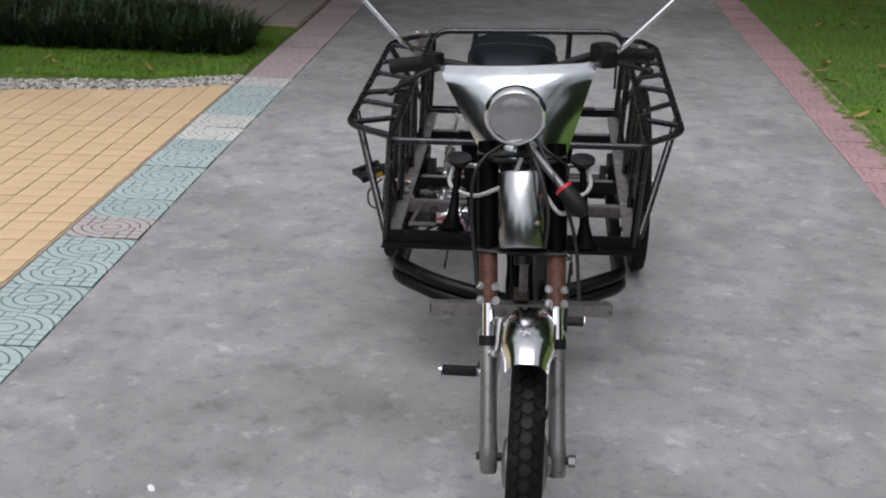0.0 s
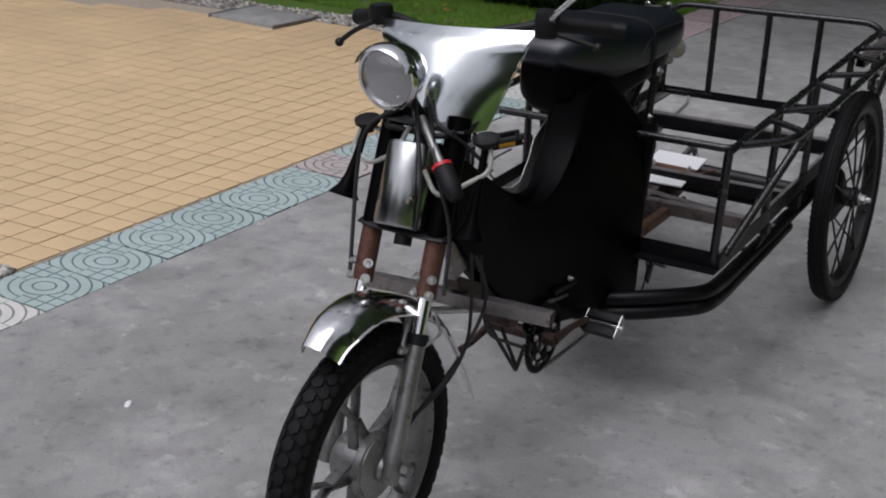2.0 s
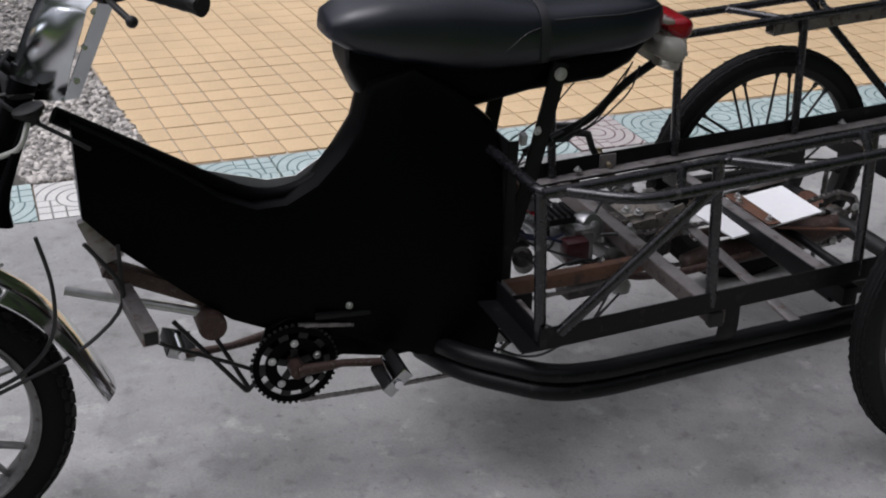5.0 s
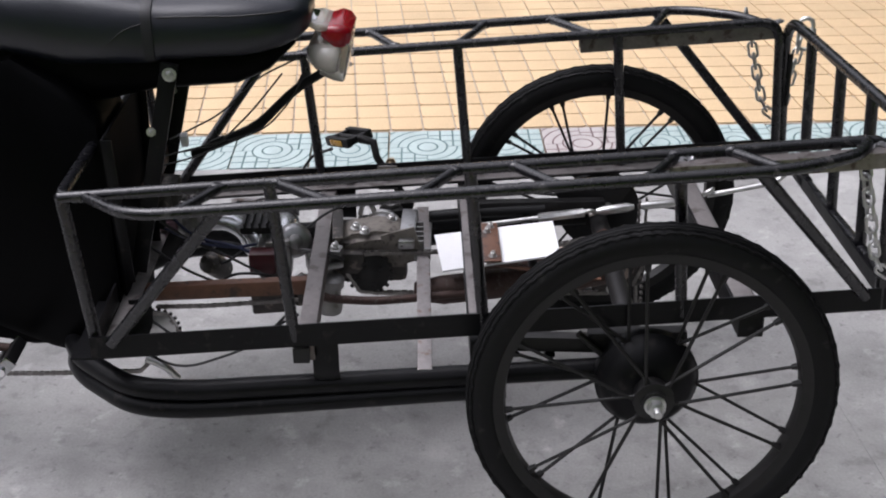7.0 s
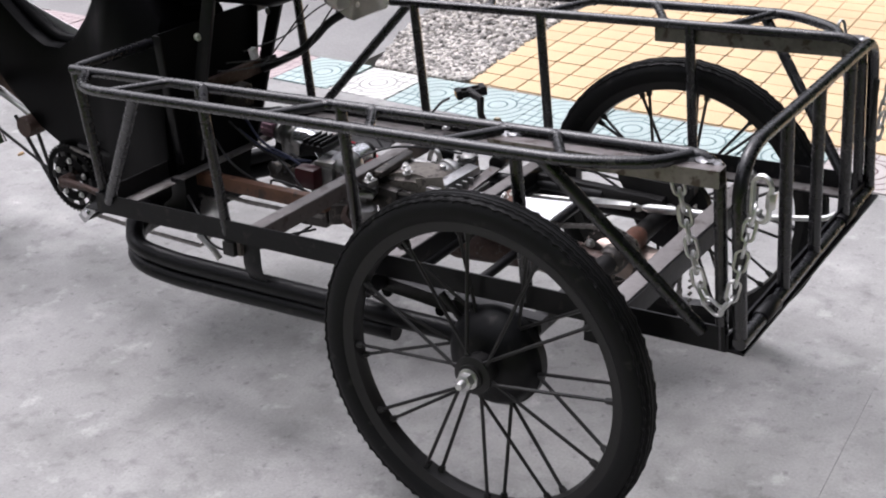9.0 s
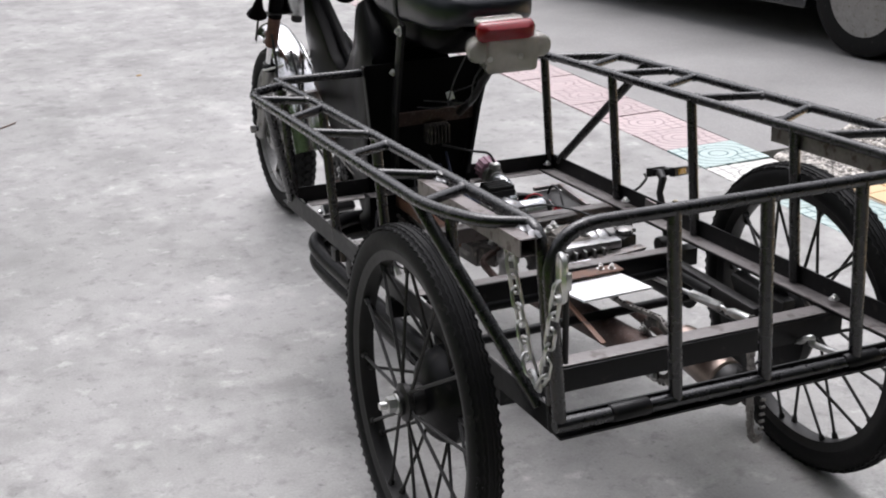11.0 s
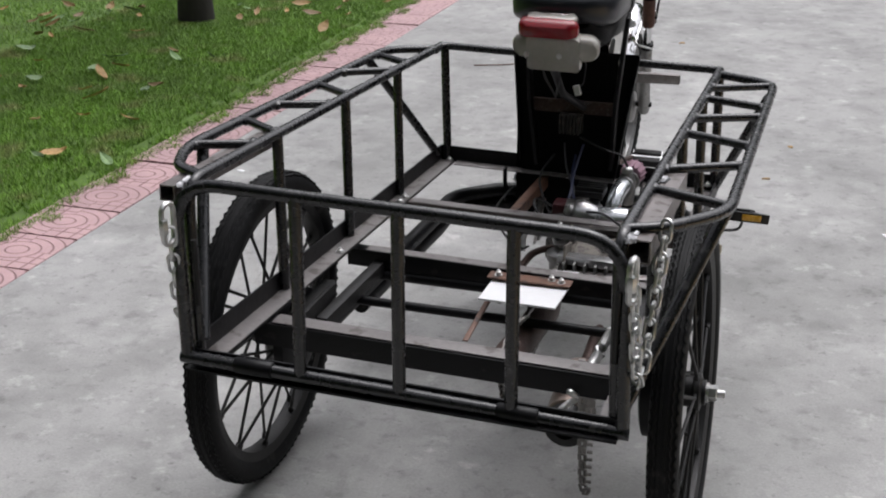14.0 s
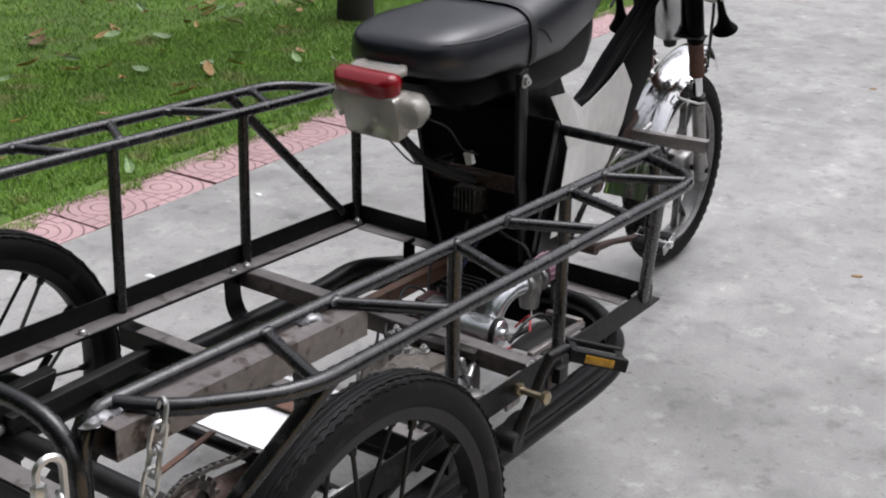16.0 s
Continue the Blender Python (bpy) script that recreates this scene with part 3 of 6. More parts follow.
fork = part("front_fork", rod(fk(0.93), fk(0.68), 0.018, 14), DARK, T, "front fork with rusty clamps and alloy legs")
for x in (0.074, -0.074):
    part("upper_tube", rod(fk(0.925, x), fk(0.70, x), 0.0235, 16), BODY, fork)
    part("rusty_clamp", rod(fk(0.715, x), fk(0.6, x), 0.0205, 14), RUST, fork, "rusty fork clamp")
    part("inner_tube", rod(fk(0.62, x), fk(0.5, x), 0.0135, 14), CHROME, fork)
    part("lower_leg", sweep(bmesh.new(), [fk(0.525, x), fk(0.51, x), fk(0.34, x), fk(0.31, x), fk(0.268, x), fk(0.262, x)], [0.0165, 0.0185, 0.0185, 0.021, 0.0185, 0.015], 16), ALU, fork, "dull alloy fork leg")
    part("dust_seal", rod(fk(0.535, x), fk(0.515, x), 0.021, 14), GRIP, fork)
    for z in (0.64, 0.612):
        for sx in (-1, 1):
            part("clamp_bolt", bolt(fk(z, x + sx * 0.016, 0.018), (sx * 0.6, -1, 0), 0.0065, 0.008), ZINC, fork)
for z, w in ((0.712, 0.03), (0.905, 0.026)):
    bm = bmesh.new()
    sweep(bm, [fk(z, -0.098), fk(z, -0.06), fk(z, 0.06), fk(z, 0.098)], [w * 0.8, w * 1.1, w * 1.1, w * 0.8], 16, flat=0.22)
    part("fork_crown", bm, DARK, fork, "black fork crown plate")
part("steel_cylinder", lathe(bmesh.new(), [(0.052, -0.005), (0.055, 0), (0.055, 0.155), (0.052, 0.16)], axis(fk(0.722, 0, 0.02), -fdir), 32), STEEL, fork, "bright stainless cylinder between the fork tubes")

# Darker than the tread blocks: the grooves' shade is put into this colour.
CARCASS = mat("groove_shaded_rubber", (0.0045, 0.0045, 0.0048), 0.7, var=0.3, scale=12, bump=0.15, spec=0.15)
WC = V(0.073, -2.106, 0.283)
WM = axis(WC, (1, 0, 0)) @ Matrix.Diagonal((0.988, 0.988, 1, 1))
fw = part("front_wheel", lathe(bmesh.new(), [(0.208, -0.024), (0.201, -0.02), (0.197, 0), (0.201, 0.02), (0.208, 0.024), (0.212, 0.029), (0.217, 0.029), (0.217, 0.024), (0.208, 0.018), (0.208, -0.018), (0.217, -0.024), (0.217, -0.029), (0.212, -0.029)], WM, 64, closed=True), DULLAL, T, "cast alloy front wheel")
ft = part("tyre", lathe(bmesh.new(), [(0.212, -0.018), (0.217, -0.026), (0.231, -0.034), (0.246, -0.0365), (0.26, -0.034), (0.271, -0.026), (0.278, -0.013), (0.28, 0), (0.278, 0.013), (0.271, 0.026), (0.26, 0.034), (0.246, 0.0365), (0.231, 0.034), (0.217, 0.026), (0.212, 0.018)], WM, 80, closed=True), CARCASS, fw)
bm = bmesh.new()
NB = 56
for k in range(NB):
    for h, r, wdt, ln, off in ((0.0, 0.28, 0.0124, 0.0152, 0.0), (0.0206, 0.2752, 0.0094, 0.015, 0.5), (-0.0206, 0.2752, 0.0094, 0.015, 0.5), (0.0312, 0.2648, 0.0066, 0.0142, 0.0), (-0.0312, 0.2648, 0.0066, 0.0142, 0.0)):
        a = 2 * math.pi * (k + off) / NB
        m = (Matrix.Translation(WM @ V(r * math.cos(a), r * math.sin(a), h)) @ (WM.to_3x3() @ Matrix.Rotation(a, 3, "Z") @ Matrix.Rotation(radians(90) - math.atan2(h, 0.034) * 1.05, 3, "Y")).to_4x4()
             @ Matrix.Diagonal((wdt / math.cos(radians(30)), ln, 0.0028 if abs(h) < 0.01 else (0.0024 if abs(h) < 0.03 else 0.0014), 1)) @ Matrix.Rotation(radians(30), 4, "Z"))
        lathe(bm, [(0.98, -1), (0.9, 0.85), (0.7, 1)], m, 6)
part("tread", bm, RUBBER, ft, "tread of six-sided blocks")
hubm = lathe(bmesh.new(), [(0.02, -0.05), (0.05, -0.046), (0.056, -0.04), (0.058, 0.012), (0.068, 0.016), (0.07, 0.022), (0.07, 0.034), (0.067, 0.036), (0.067, 0.04), (0.055, 0.046), (0.028, 0.05), (0.024, 0.058)], WM, 40)
part("hub", hubm, ALU, fw, "cast alloy brake hub")
part("brake_arm", bar(bmesh.new(), WC + V(0.058, 0.0, 0.0), WC + V(0.062, 0.05, -0.03), 0.016, 0.006, (1, 0, 0)), ALU, fw)
for k in range(5):
    a = 2 * math.pi * k / 5 + 0.62
    for d in (-1, 1):
        p = WM @ V(0.052 * math.cos(a + d * 0.42), 0.052 * math.sin(a + d * 0.42), 0)
        m_ = WM @ V(0.118 * math.cos(a + d * 0.035), 0.118 * math.sin(a + d * 0.035), 0)
        q = WM @ V(0.197 * math.cos(a + d * 0.17), 0.197 * math.sin(a + d * 0.17), 0)
        bm = bar(bmesh.new(), p, m_, 0.0066, 0.024, (1, 0, 0), 0.002)
        bar(bm, m_, q, 0.0066, 0.02, (1, 0, 0), 0.002)
        part("cast_spoke", bm, DULLAL, fw)
part("axle", rod(WC + V(-0.105, 0, 0.012), WC + V(0.1, 0, 0.012), 0.009, 12), DARK, fw)
part("axle_nut", lathe(bmesh.new(), [(0.014, 0.093), (0.014, 0.108), (0.011, 0.11)], axis(WC + V(0, 0, 0.012), (1, 0, 0)), 6), ALU, fw)

# mudguard: an arched trough, its crown line given from front to rear
crown = fillet([(0, -2.268, 0.59), (0, -2.235, 0.618), (0, -2.19, 0.634), (0, -2.12, 0.641), (0, -2.044, 0.623), (0, -1.96, 0.586), (0, -1.87, 0.516), (0, -1.8, 0.41), (0, -1.75, 0.3)], 0.05, 4)
bm = bmesh.new()
rows = []
for i, c in enumerate(crown):
    tg = (crown[min(i + 1, len(crown) - 1)] - crown[max(i - 1, 0)]).normalized()
    nr = V(0, -tg.z, tg.y)
    back = i / (len(crown) - 1)
    half = 0.05 - 0.008 * max(0.0, 1 - i / 6) + 0.01 * back
    rows.append([bm.verts.new(V(0.067 + u * half, c.y, c.z) - nr * (0.044 - 0.02 * back) * abs(u) ** 3.4) for u in (k / 6 - 1 for k in range(13))])
for A, B in zip(rows, rows[1:]):
    for j in range(12):
        bm.faces.new((A[j], A[j + 1], B[j + 1], B[j]))
rims = [[v.co.copy() for v in (row[j] for row in rows)] for j in (0, 12)]
thicken(bm, 0.0022)
guard = part("mudguard", bm, mat("worn_chrome", (0.74, 0.74, 0.75), 0.14, 1.0, var=0.1, scale=8, bump=0.04, rvar=0.06, col2=(0.4, 0.36, 0.33), spots=0.12), T, "chromed front mudguard")
for line in rims:
    part("rolled_edge", sweep(bmesh.new(), line, 0.0028, 6), CHROME, guard)


# body: bright tin on the far flank, frame tube, lamp, screen and bars
tin = [(-1.1, 0.742), (-1.237, 0.717), (-1.29, 0.684), (-1.36, 0.648), (-1.42, 0.65), (-1.516, 0.678), (-1.59, 0.705), (-1.635, 0.64), (-1.605, 0.55), (-1.53, 0.47), (-1.42, 0.41), (-1.3, 0.37), (-1.16, 0.4), (-1.2, 0.48), (-1.26, 0.58), (-1.19, 0.66)]
bm = bmesh.new()
loop = [bm.verts.new((flank(y) - 0.012 - 0.004 * (i % 2), y, z)) for i, (y, z) in enumerate(tin)]
cen = bm.verts.new((flank(-1.38) - 0.022, -1.38, 0.56))
for i in range(len(loop)):
    bm.faces.new((loop[i], loop[(i + 1) % len(loop)], cen))
thicken(bm, 0.002)
part("side_panel", bm, TINM, T, "creased bright tin side panel", smooth=False)
part("frame_tube", pipe([(0.032, -1.8, 0.835), (0.028, -1.698, 0.772), (0.028, -1.618, 0.724), (0.03, -1.526, 0.667), (0.032, -1.469, 0.637), (0.034, -1.419, 0.627), (0.037, -1.36, 0.636), (0.04, -1.3, 0.672)], 0.0165, 0.03, 12), BODY, T, "glossy black step-through frame tube")

# windscreen of bent tin
def screen_pt(u, v):
    top = V(-0.165, -1.728, 1.064).lerp(V(0.192, -1.728, 1.085), u) + V(0, -0.05 * (1 - abs(2 * u - 1) ** 1.6), 0.004 * math.sin(math.pi * u))
    low = V(-0.066, -1.8, 0.904).lerp(V(0.134, -1.785, 0.892), u) + V(0, -0.08 * (1 - abs(2 * u - 1) ** 1.6), -0.012 * (1 - abs(2 * u - 1) ** 2))
    p = top.lerp(low, v)
    return p + V(0, 0.16 * max(0.0, 0.13 - v) - 0.006 * math.sin(math.pi * v) * math.sin(math.pi * u) + 0.0007 * math.sin(13 * u + 6 * v) + 0.0006 * math.sin(5 * u - 11 * v), 0)


bm = bmesh.new()
grid = [[bm.verts.new(screen_pt(i / 24, j / 14)) for i in range(25)] for j in range(15)]
for A, B in zip(grid, grid[1:]):
    for i in range(24):
        bm.faces.new((A[i], A[i + 1], B[i + 1], B[i]))
bmesh.ops.recalc_face_normals(bm, faces=bm.faces)
thicken(bm, 0.002)
screen = part("windscreen", bm, SHEET, T, "bent bright tin windscreen")
for u, d in ((0.0, -1), (1.0, 1)):
    bm = bmesh.new()
    a, b = screen_pt(u, 0.0), screen_pt(u, 1.0)
    bk = V(-d * 0.012, 0.028, 0)
    vs = [bm.verts.new(p) for p in (a, b, b + bk, a + bk)]
    bm.faces.new(vs)
    thicken(bm, 0.002)
    part("side_flange", bm, SHEET, screen, smooth=False)
    for v in (0.18, 0.5, 0.82):
        part("rivet", bolt(screen_pt(u, v) + bk * 0.5 + V(d * 0.002, 0, 0), (d, 0.3, 0), 0.004, 0.003, 0), ZINC, screen)
part("screen_stay", pipe([fk(0.9, -0.07, 0.02), fk(0.9, -0.06, 0.05), fk(0.9, 0.07, 0.05), fk(0.905, 0.08, 0.01)], 0.006, 0.02), DARK, screen)

HL = axis((0.018, -1.968, 1.013), (0.03, -1, -0.12)) @ Matrix.Diagonal((0.92, 0.92, 0.92, 1))
lamp = part("headlamp", lathe(bmesh.new(), [(0.012, -0.105), (0.03, -0.1), (0.048, -0.08), (0.06, -0.05), (0.064, -0.02), (0.066, -0.012)], HL, 40), CHROME, T, "round chromed headlamp")
part("rim", lathe(bmesh.new(), [(0.066, -0.014), (0.07, -0.01), (0.07, 0.0), (0.066, 0.004), (0.061, 0.003), (0.06, -0.004)], HL, 40, closed=True), CHROME, lamp)
part("lens", lathe(bmesh.new(), [(0.0605, -0.001), (0.05, 0.009), (0.035, 0.016), (0.018, 0.0205), (0.0005, 0.022), (0.0005, 0.0195), (0.018, 0.018), (0.035, 0.0135), (0.05, 0.0065), (0.058, -0.002)], HL, 40), LAMPGLASS, lamp, "ribbed glass lens")
part("reflector", lathe(bmesh.new(), [(0.0595, -0.006), (0.056, -0.016), (0.05, -0.026), (0.04, -0.038), (0.028, -0.047), (0.012, -0.052), (0.0005, -0.053)], HL, 40), SHIELD, lamp, "bright bowl reflector")
part("bulb_cap", lathe(bmesh.new(), [(0.013, -0.05), (0.014, -0.03), (0.012, -0.02), (0.006, -0.015), (0.0005, -0.014)], HL, 20), CHROME, lamp)
bm = bmesh.new()
for k in range(-4, 5):
    x = k * 0.009
    hgt = math.sqrt(0.056 ** 2 - x * x)
    sweep(bm, [HL @ V(x, hgt * u, 0.0215 - 7.5 * (x * x + (hgt * u) ** 2) - 0.003) for u in (-0.95, -0.7, -0.35, 0.0)], 0.0008, 5)
part("lens_ribs", bm, LAMPGLASS, lamp)
part("visor", lathe(bmesh.new(), [(0.069, -0.02), (0.0725, -0.012), (0.0735, 0.002), (0.071, 0.018), (0.066, 0.024)], HL @ Matrix.Rotation(radians(20), 4, "Z"), 24, arc=math.pi * 0.78), CHROME, lamp)
part("lamp_bracket", pipe([(0.018, -1.9, 0.98), (0.03, -1.88, 0.94), fk(0.91)], 0.01, 0.02), DARK, lamp)

# handlebar
bars = part("handlebar", pipe([(0.318, -1.578, 1.084), (0.2, -1.64, 1.094), (0.06, -1.735, 1.06), (0.03, -1.8, 1.0), (-0.03, -1.735, 1.055), (-0.17, -1.68, 1.068), (-0.276, -1.64, 1.042)], 0.011, 0.05), DARK, T, "black handlebar with rubber grips")
for s in (1, -1):
    g0, g1 = (V(0.21, -1.66, 1.094), V(0.312, -1.57, 1.08)) if s > 0 else (V(-0.19, -1.674, 1.062), V(-0.278, -1.64, 1.042))
    pts = [g0.lerp(g1, k / 12) for k in range(13)]
    part("grip", sweep(bmesh.new(), pts, [0.018 if k in (0, 12) else (0.0165 if k % 2 else 0.0155) for k in range(13)], 14), GRIP, bars)
    part("switch_box", block(bmesh.new(), g0 + V(-s * 0.012, -0.028, 0.008), (0.036, 0.046, 0.044), Matrix.Rotation(s * 0.5, 3, "Z"), 0.01), GRIP, bars, "black switch housing")
    tip = V(s * 0.1, -0.02, -0.03) if s > 0 else V(s * 0.082, -0.045, -0.062)
    part("lever", sweep(bmesh.new(), fillet([g0 + V(-s * 0.01, -0.05, -0.005), g0 + tip * 0.5 + V(0, -0.03, 0), g0 + tip], 0.03), 0.0055, 8), DARK, bars)
    ball = bmesh.new()
    bmesh.ops.create_icosphere(ball, subdivisions=2, radius=0.01, matrix=Matrix.Translation(g0 + tip))
    part("lever_ball", ball, DARK, bars)
    base = V(s * 0.238 - (0.008 if s < 0 else 0), -1.745, 1.122)
    stem = part("mirror_stem", pipe([base + V(-s * 0.02, 0.06, -0.03), base, base + V(s * 0.13, 0.02, 0.13), base + V(s * 0.16, 0.03, 0.19)], 0.0055, 0.02), CHROME, bars, "bright mirror stem")
    part("mirror", lathe(bmesh.new(), [(0.0005, -0.012), (0.035, -0.01), (0.046, -0.003), (0.047, 0.002), (0.044, 0.003), (0.0005, 0.003)], axis(base + V(s * 0.165, 0.035, 0.22), (0, 1, 0)), 28), GRIP, stem, "round black mirror")
part("master_cylinder", block(bmesh.new(), (0.208, -1.7, 1.1), (0.046, 0.05, 0.056), Matrix.Rotation(0.4, 3, "Z"), 0.012), GRIP, bars)

# air horns with clear hoses
for s, top, mouth in ((-1, V(-0.103, -1.852, 0.882), V(-0.112, -1.922, 0.742)), (1, V(0.167, -1.842, 0.888), V(0.181, -1.922, 0.712))):
    d = (mouth - top)
    L = d.length
    horn = part("air_horn", lathe(bmesh.new(), [(0.007, 0.01), (0.0085, L * 0.45), (0.011, L * 0.7), (0.018, L * 0.86), (0.03, L * 0.97), (0.033, L), (0.03, L * 0.995), (0.015, L * 0.85), (0.004, L * 0.7)], axis(top, d), 28), BODY, T, "black trumpet air horn")
    part("cap", lathe(bmesh.new(), [(0.02, -0.012), (0.027, -0.009), (0.027, -0.002), (0.022, 0.0), (0.02, 0.006), (0.012, 0.012), (0.01, 0.02)], axis(top, (0, 0.25, -1)), 24), GRIP, horn)
    part("bracket", pipe([top + V(-s * 0.01, 0.01, -0.012), top + V(-s * 0.04, 0.02, -0.015), fk(0.87, s * 0.09)], 0.005, 0.01), ZINC, horn)
    part("hose", pipe([top + V(s * 0.012, -0.005, -0.012), top + V(s * 0.024, -0.02, -0.05), top + V(-s * 0.01 if s > 0 else 0.035, -0.045, -0.072), (fk(0.86, -0.02, 0.06) if s < 0 else fk(0.79, 0.085, 0.05)), (fk(0.91, 0.0, 0.06) if s < 0 else fk(0.84, 0.05, 0.06))], 0.0048, 0.035, 10), HOSE, horn, "clear plastic air hose")
# pump bulb with a red ring
p0, p1 = fk(0.93, 0.02, 0.06), V(0.168, -1.958, 0.812)
pump = part("pump_tube", sweep(bmesh.new(), [p0, p0.lerp(p1, 0.62)], 0.0085, 14), ALU, T, "steel tube with black rubber bulb and red ring")
part("bulb", sweep(bmesh.new(), [p0.lerp(p1, 0.66), p0.lerp(p1, 0.7), p0.lerp(p1, 0.9), p0.lerp(p1, 1.0), p0.lerp(p1, 1.06)], [0.018, 0.02, 0.0205, 0.017, 0.011], 16), GRIP, pump)
part("ring", sweep(bmesh.new(), [p0.lerp(p1, 0.62), p0.lerp(p1, 0.66)], 0.0205, 16), REDPL, pump, "red plastic ring")
part("drain_cock", bolt(fk(0.785, 0.03, 0.055), (0.3, -1, 0), 0.007, 0.01, 0.012), BRASS, T)

# cables down the front
for pts in ([fk(0.95, -0.01, 0.05), fk(0.9, -0.1, 0.07), fk(0.8, -0.112, 0.04), fk(0.62, -0.095, 0.02)], [fk(0.96, 0.0, 0.06), fk(0.88, 0.045, 0.085), fk(0.8, 0.06, 0.07), fk(0.73, 0.05, 0.05)],
            [fk(0.95, 0.03, 0.05), fk(0.84, 0.09, 0.08), fk(0.74, 0.118, 0.03), fk(0.62, 0.122, 0.02)], [fk(0.96, 0.01, 0.03), fk(0.92, 0.06, 0.06), fk(0.89, 0.1, 0.02), (0.13, -1.75, 0.8)],
            [(0.155, -1.86, 0.66), (0.15, -1.84, 0.56), (0.152, -1.85, 0.45), (0.135, -1.93, 0.37), (0.1, -2.06, 0.33)], [(0.12, -1.78, 0.62), (0.118, -1.7, 0.5), (0.11, -1.8, 0.4), (0.105, -2.03, 0.31)],
            [(0.1, -1.72, 0.6), (0.115, -1.72, 0.42), (0.1, -1.5, 0.3), (0.1, -1.42, 0.25)]):
    part("control_cable", pipe(pts, 0.0042, 0.08, 6), CABLE, T)

# mudguard stays
for s in (1, -1):
    part("mudguard_stay", pipe([fk(0.508, s * 0.074, 0.02), fk(0.51, s * 0.055, 0.02), fk(0.57, s * 0.048, 0.0)], 0.007, 0.012), ALU, T)
    part("stay_bolt", bolt(fk(0.51, s * 0.06, 0.028), (0, -1, 0), 0.006, 0.008), ZINC, T)
    part("wire_stay", pipe([fk(0.515, s * 0.092, 0.0), fk(0.525, s * 0.098, -0.05), fk(0.545, s * 0.055, -0.085), fk(0.55, s * 0.045, -0.06)], 0.0035, 0.012), ZINC, T)

# square bar across the front and its rusty bracket
b0, b1 = V(-0.168, -1.74, 0.487), V(0.262, -1.694, 0.487)
crash = part("cross_bar", bar(bmesh.new(), b0, b1, 0.03, 0.03), RAW, T, "bare steel square bar")
# Dark plates on the solid bar's ends stand for its shaded hollow.
for p, q in ((b0, b0 + (b0 - b1).normalized() * 0.0015), (b1, b1 + (b1 - b0).normalized() * 0.0015)):
    part("open_end", bar(bmesh.new(), p, q, 0.024, 0.024), DARK, crash)
part("bracket", bar(bmesh.new(), (0.046, -1.745, 0.535), (0.045, -1.52, 0.42), 0.035, 0.03), RUSTD, crash, "rusty bracket")
part("bracket", bar(bmesh.new(), (0.05, -1.73, 0.55), (0.05, -1.76, 0.64), 0.05, 0.02, (1, 0, 0)), RAW, crash)
part("clamp", lathe(bmesh.new(), [(0.026, -0.035), (0.028, -0.03), (0.028, 0.03), (0.026, 0.035)], axis((0.07, -1.56, 0.4), (1, 0, 0)), 18), RUSTD, crash)
part("brace_rod", rod((0.03, -1.82, 0.49), (0.06, -1.56, 0.41), 0.009), ZINC, crash)

# pedals and chainring
CC = V(0.104, -1.405, 0.291)
CM = axis(CC, (1, 0, 0))
ring = part("chainring", lathe(bmesh.new(), [(0.072, -0.003), (0.085, -0.003), (0.085, 0.003), (0.072, 0.003)], CM, 44, closed=True), BODY, T, "black chainring with cranks and pedals")
bm = bmesh.new()
for k in range(44):
    a = 2 * math.pi * k / 44
    block(bm, CM @ V(0.0865 * math.cos(a), 0.0865 * math.sin(a), 0), (0.007, 0.006, 0.004), CM.to_3x3() @ Matrix.Rotation(a, 3, "Z"))
part("teeth", bm, DARK, ring)
part("inner_ring", lathe(bmesh.new(), [(0.036, -0.003), (0.06, -0.003), (0.06, 0.003), (0.036, 0.003)], CM, 36, closed=True), BODY, ring)
for k in range(10):
    a = 2 * math.pi * k / 10
    part("ring_arm", bar(bmesh.new(), CM @ V(0.05 * math.cos(a), 0.05 * math.sin(a), 0), CM @ V(0.078 * math.cos(a), 0.078 * math.sin(a), 0), 0.02, 0.005, (1, 0, 0)), DARK, ring)
for k in range(5):
    a = 2 * math.pi * k / 5 + 0.3
    part("spider", bar(bmesh.new(), CM @ V(0.008 * math.cos(a), 0.008 * math.sin(a), 0), CM @ V(0.05 * math.cos(a), 0.05 * math.sin(a), 0), 0.014, 0.006, (1, 0, 0)), DARK, ring)
    part("ring_bolt", bolt(CM @ V(0.048 * math.cos(a), 0.048 * math.sin(a), 0.003), (1, 0, 0), 0.0055, 0.005, 0), ZINC, ring)
part("bottom_bracket", rod(CC + V(0.035, 0, 0), CC + V(-0.15, 0, 0), 0.016, 14), RUSTD, ring)


def pedal(c, parent, tilt):
    s = 1 if c.x > 0 else -1
    m = Matrix.Rotation(tilt, 3, "X")
    ped = part("pedal", block(bmesh.new(), c + m @ V(0, 0.02, 0), (0.085, 0.022, 0.023), m, 0.004), GRIP, parent, "rubber pedal with bright steel ends")
    part("pedal_block", block(bmesh.new(), c + m @ V(0, -0.02, 0), (0.085, 0.022, 0.023), m, 0.004), GRIP, parent)
    part("pedal_plate", block(bmesh.new(), c + V(s * 0.045, 0, 0), (0.004, 0.062, 0.026), m, 0.0015), STEEL, parent, "bright steel pedal end")
    part("inner_plate", block(bmesh.new(), c - V(s * 0.045, 0, 0), (0.003, 0.058, 0.022), m, 0.0012), STEEL, parent)
    part("pedal_spindle", rod(c + V(-s * 0.05, 0, 0), c + V(s * 0.054, 0, 0), 0.009, 12), CHROME, parent)
    return ped


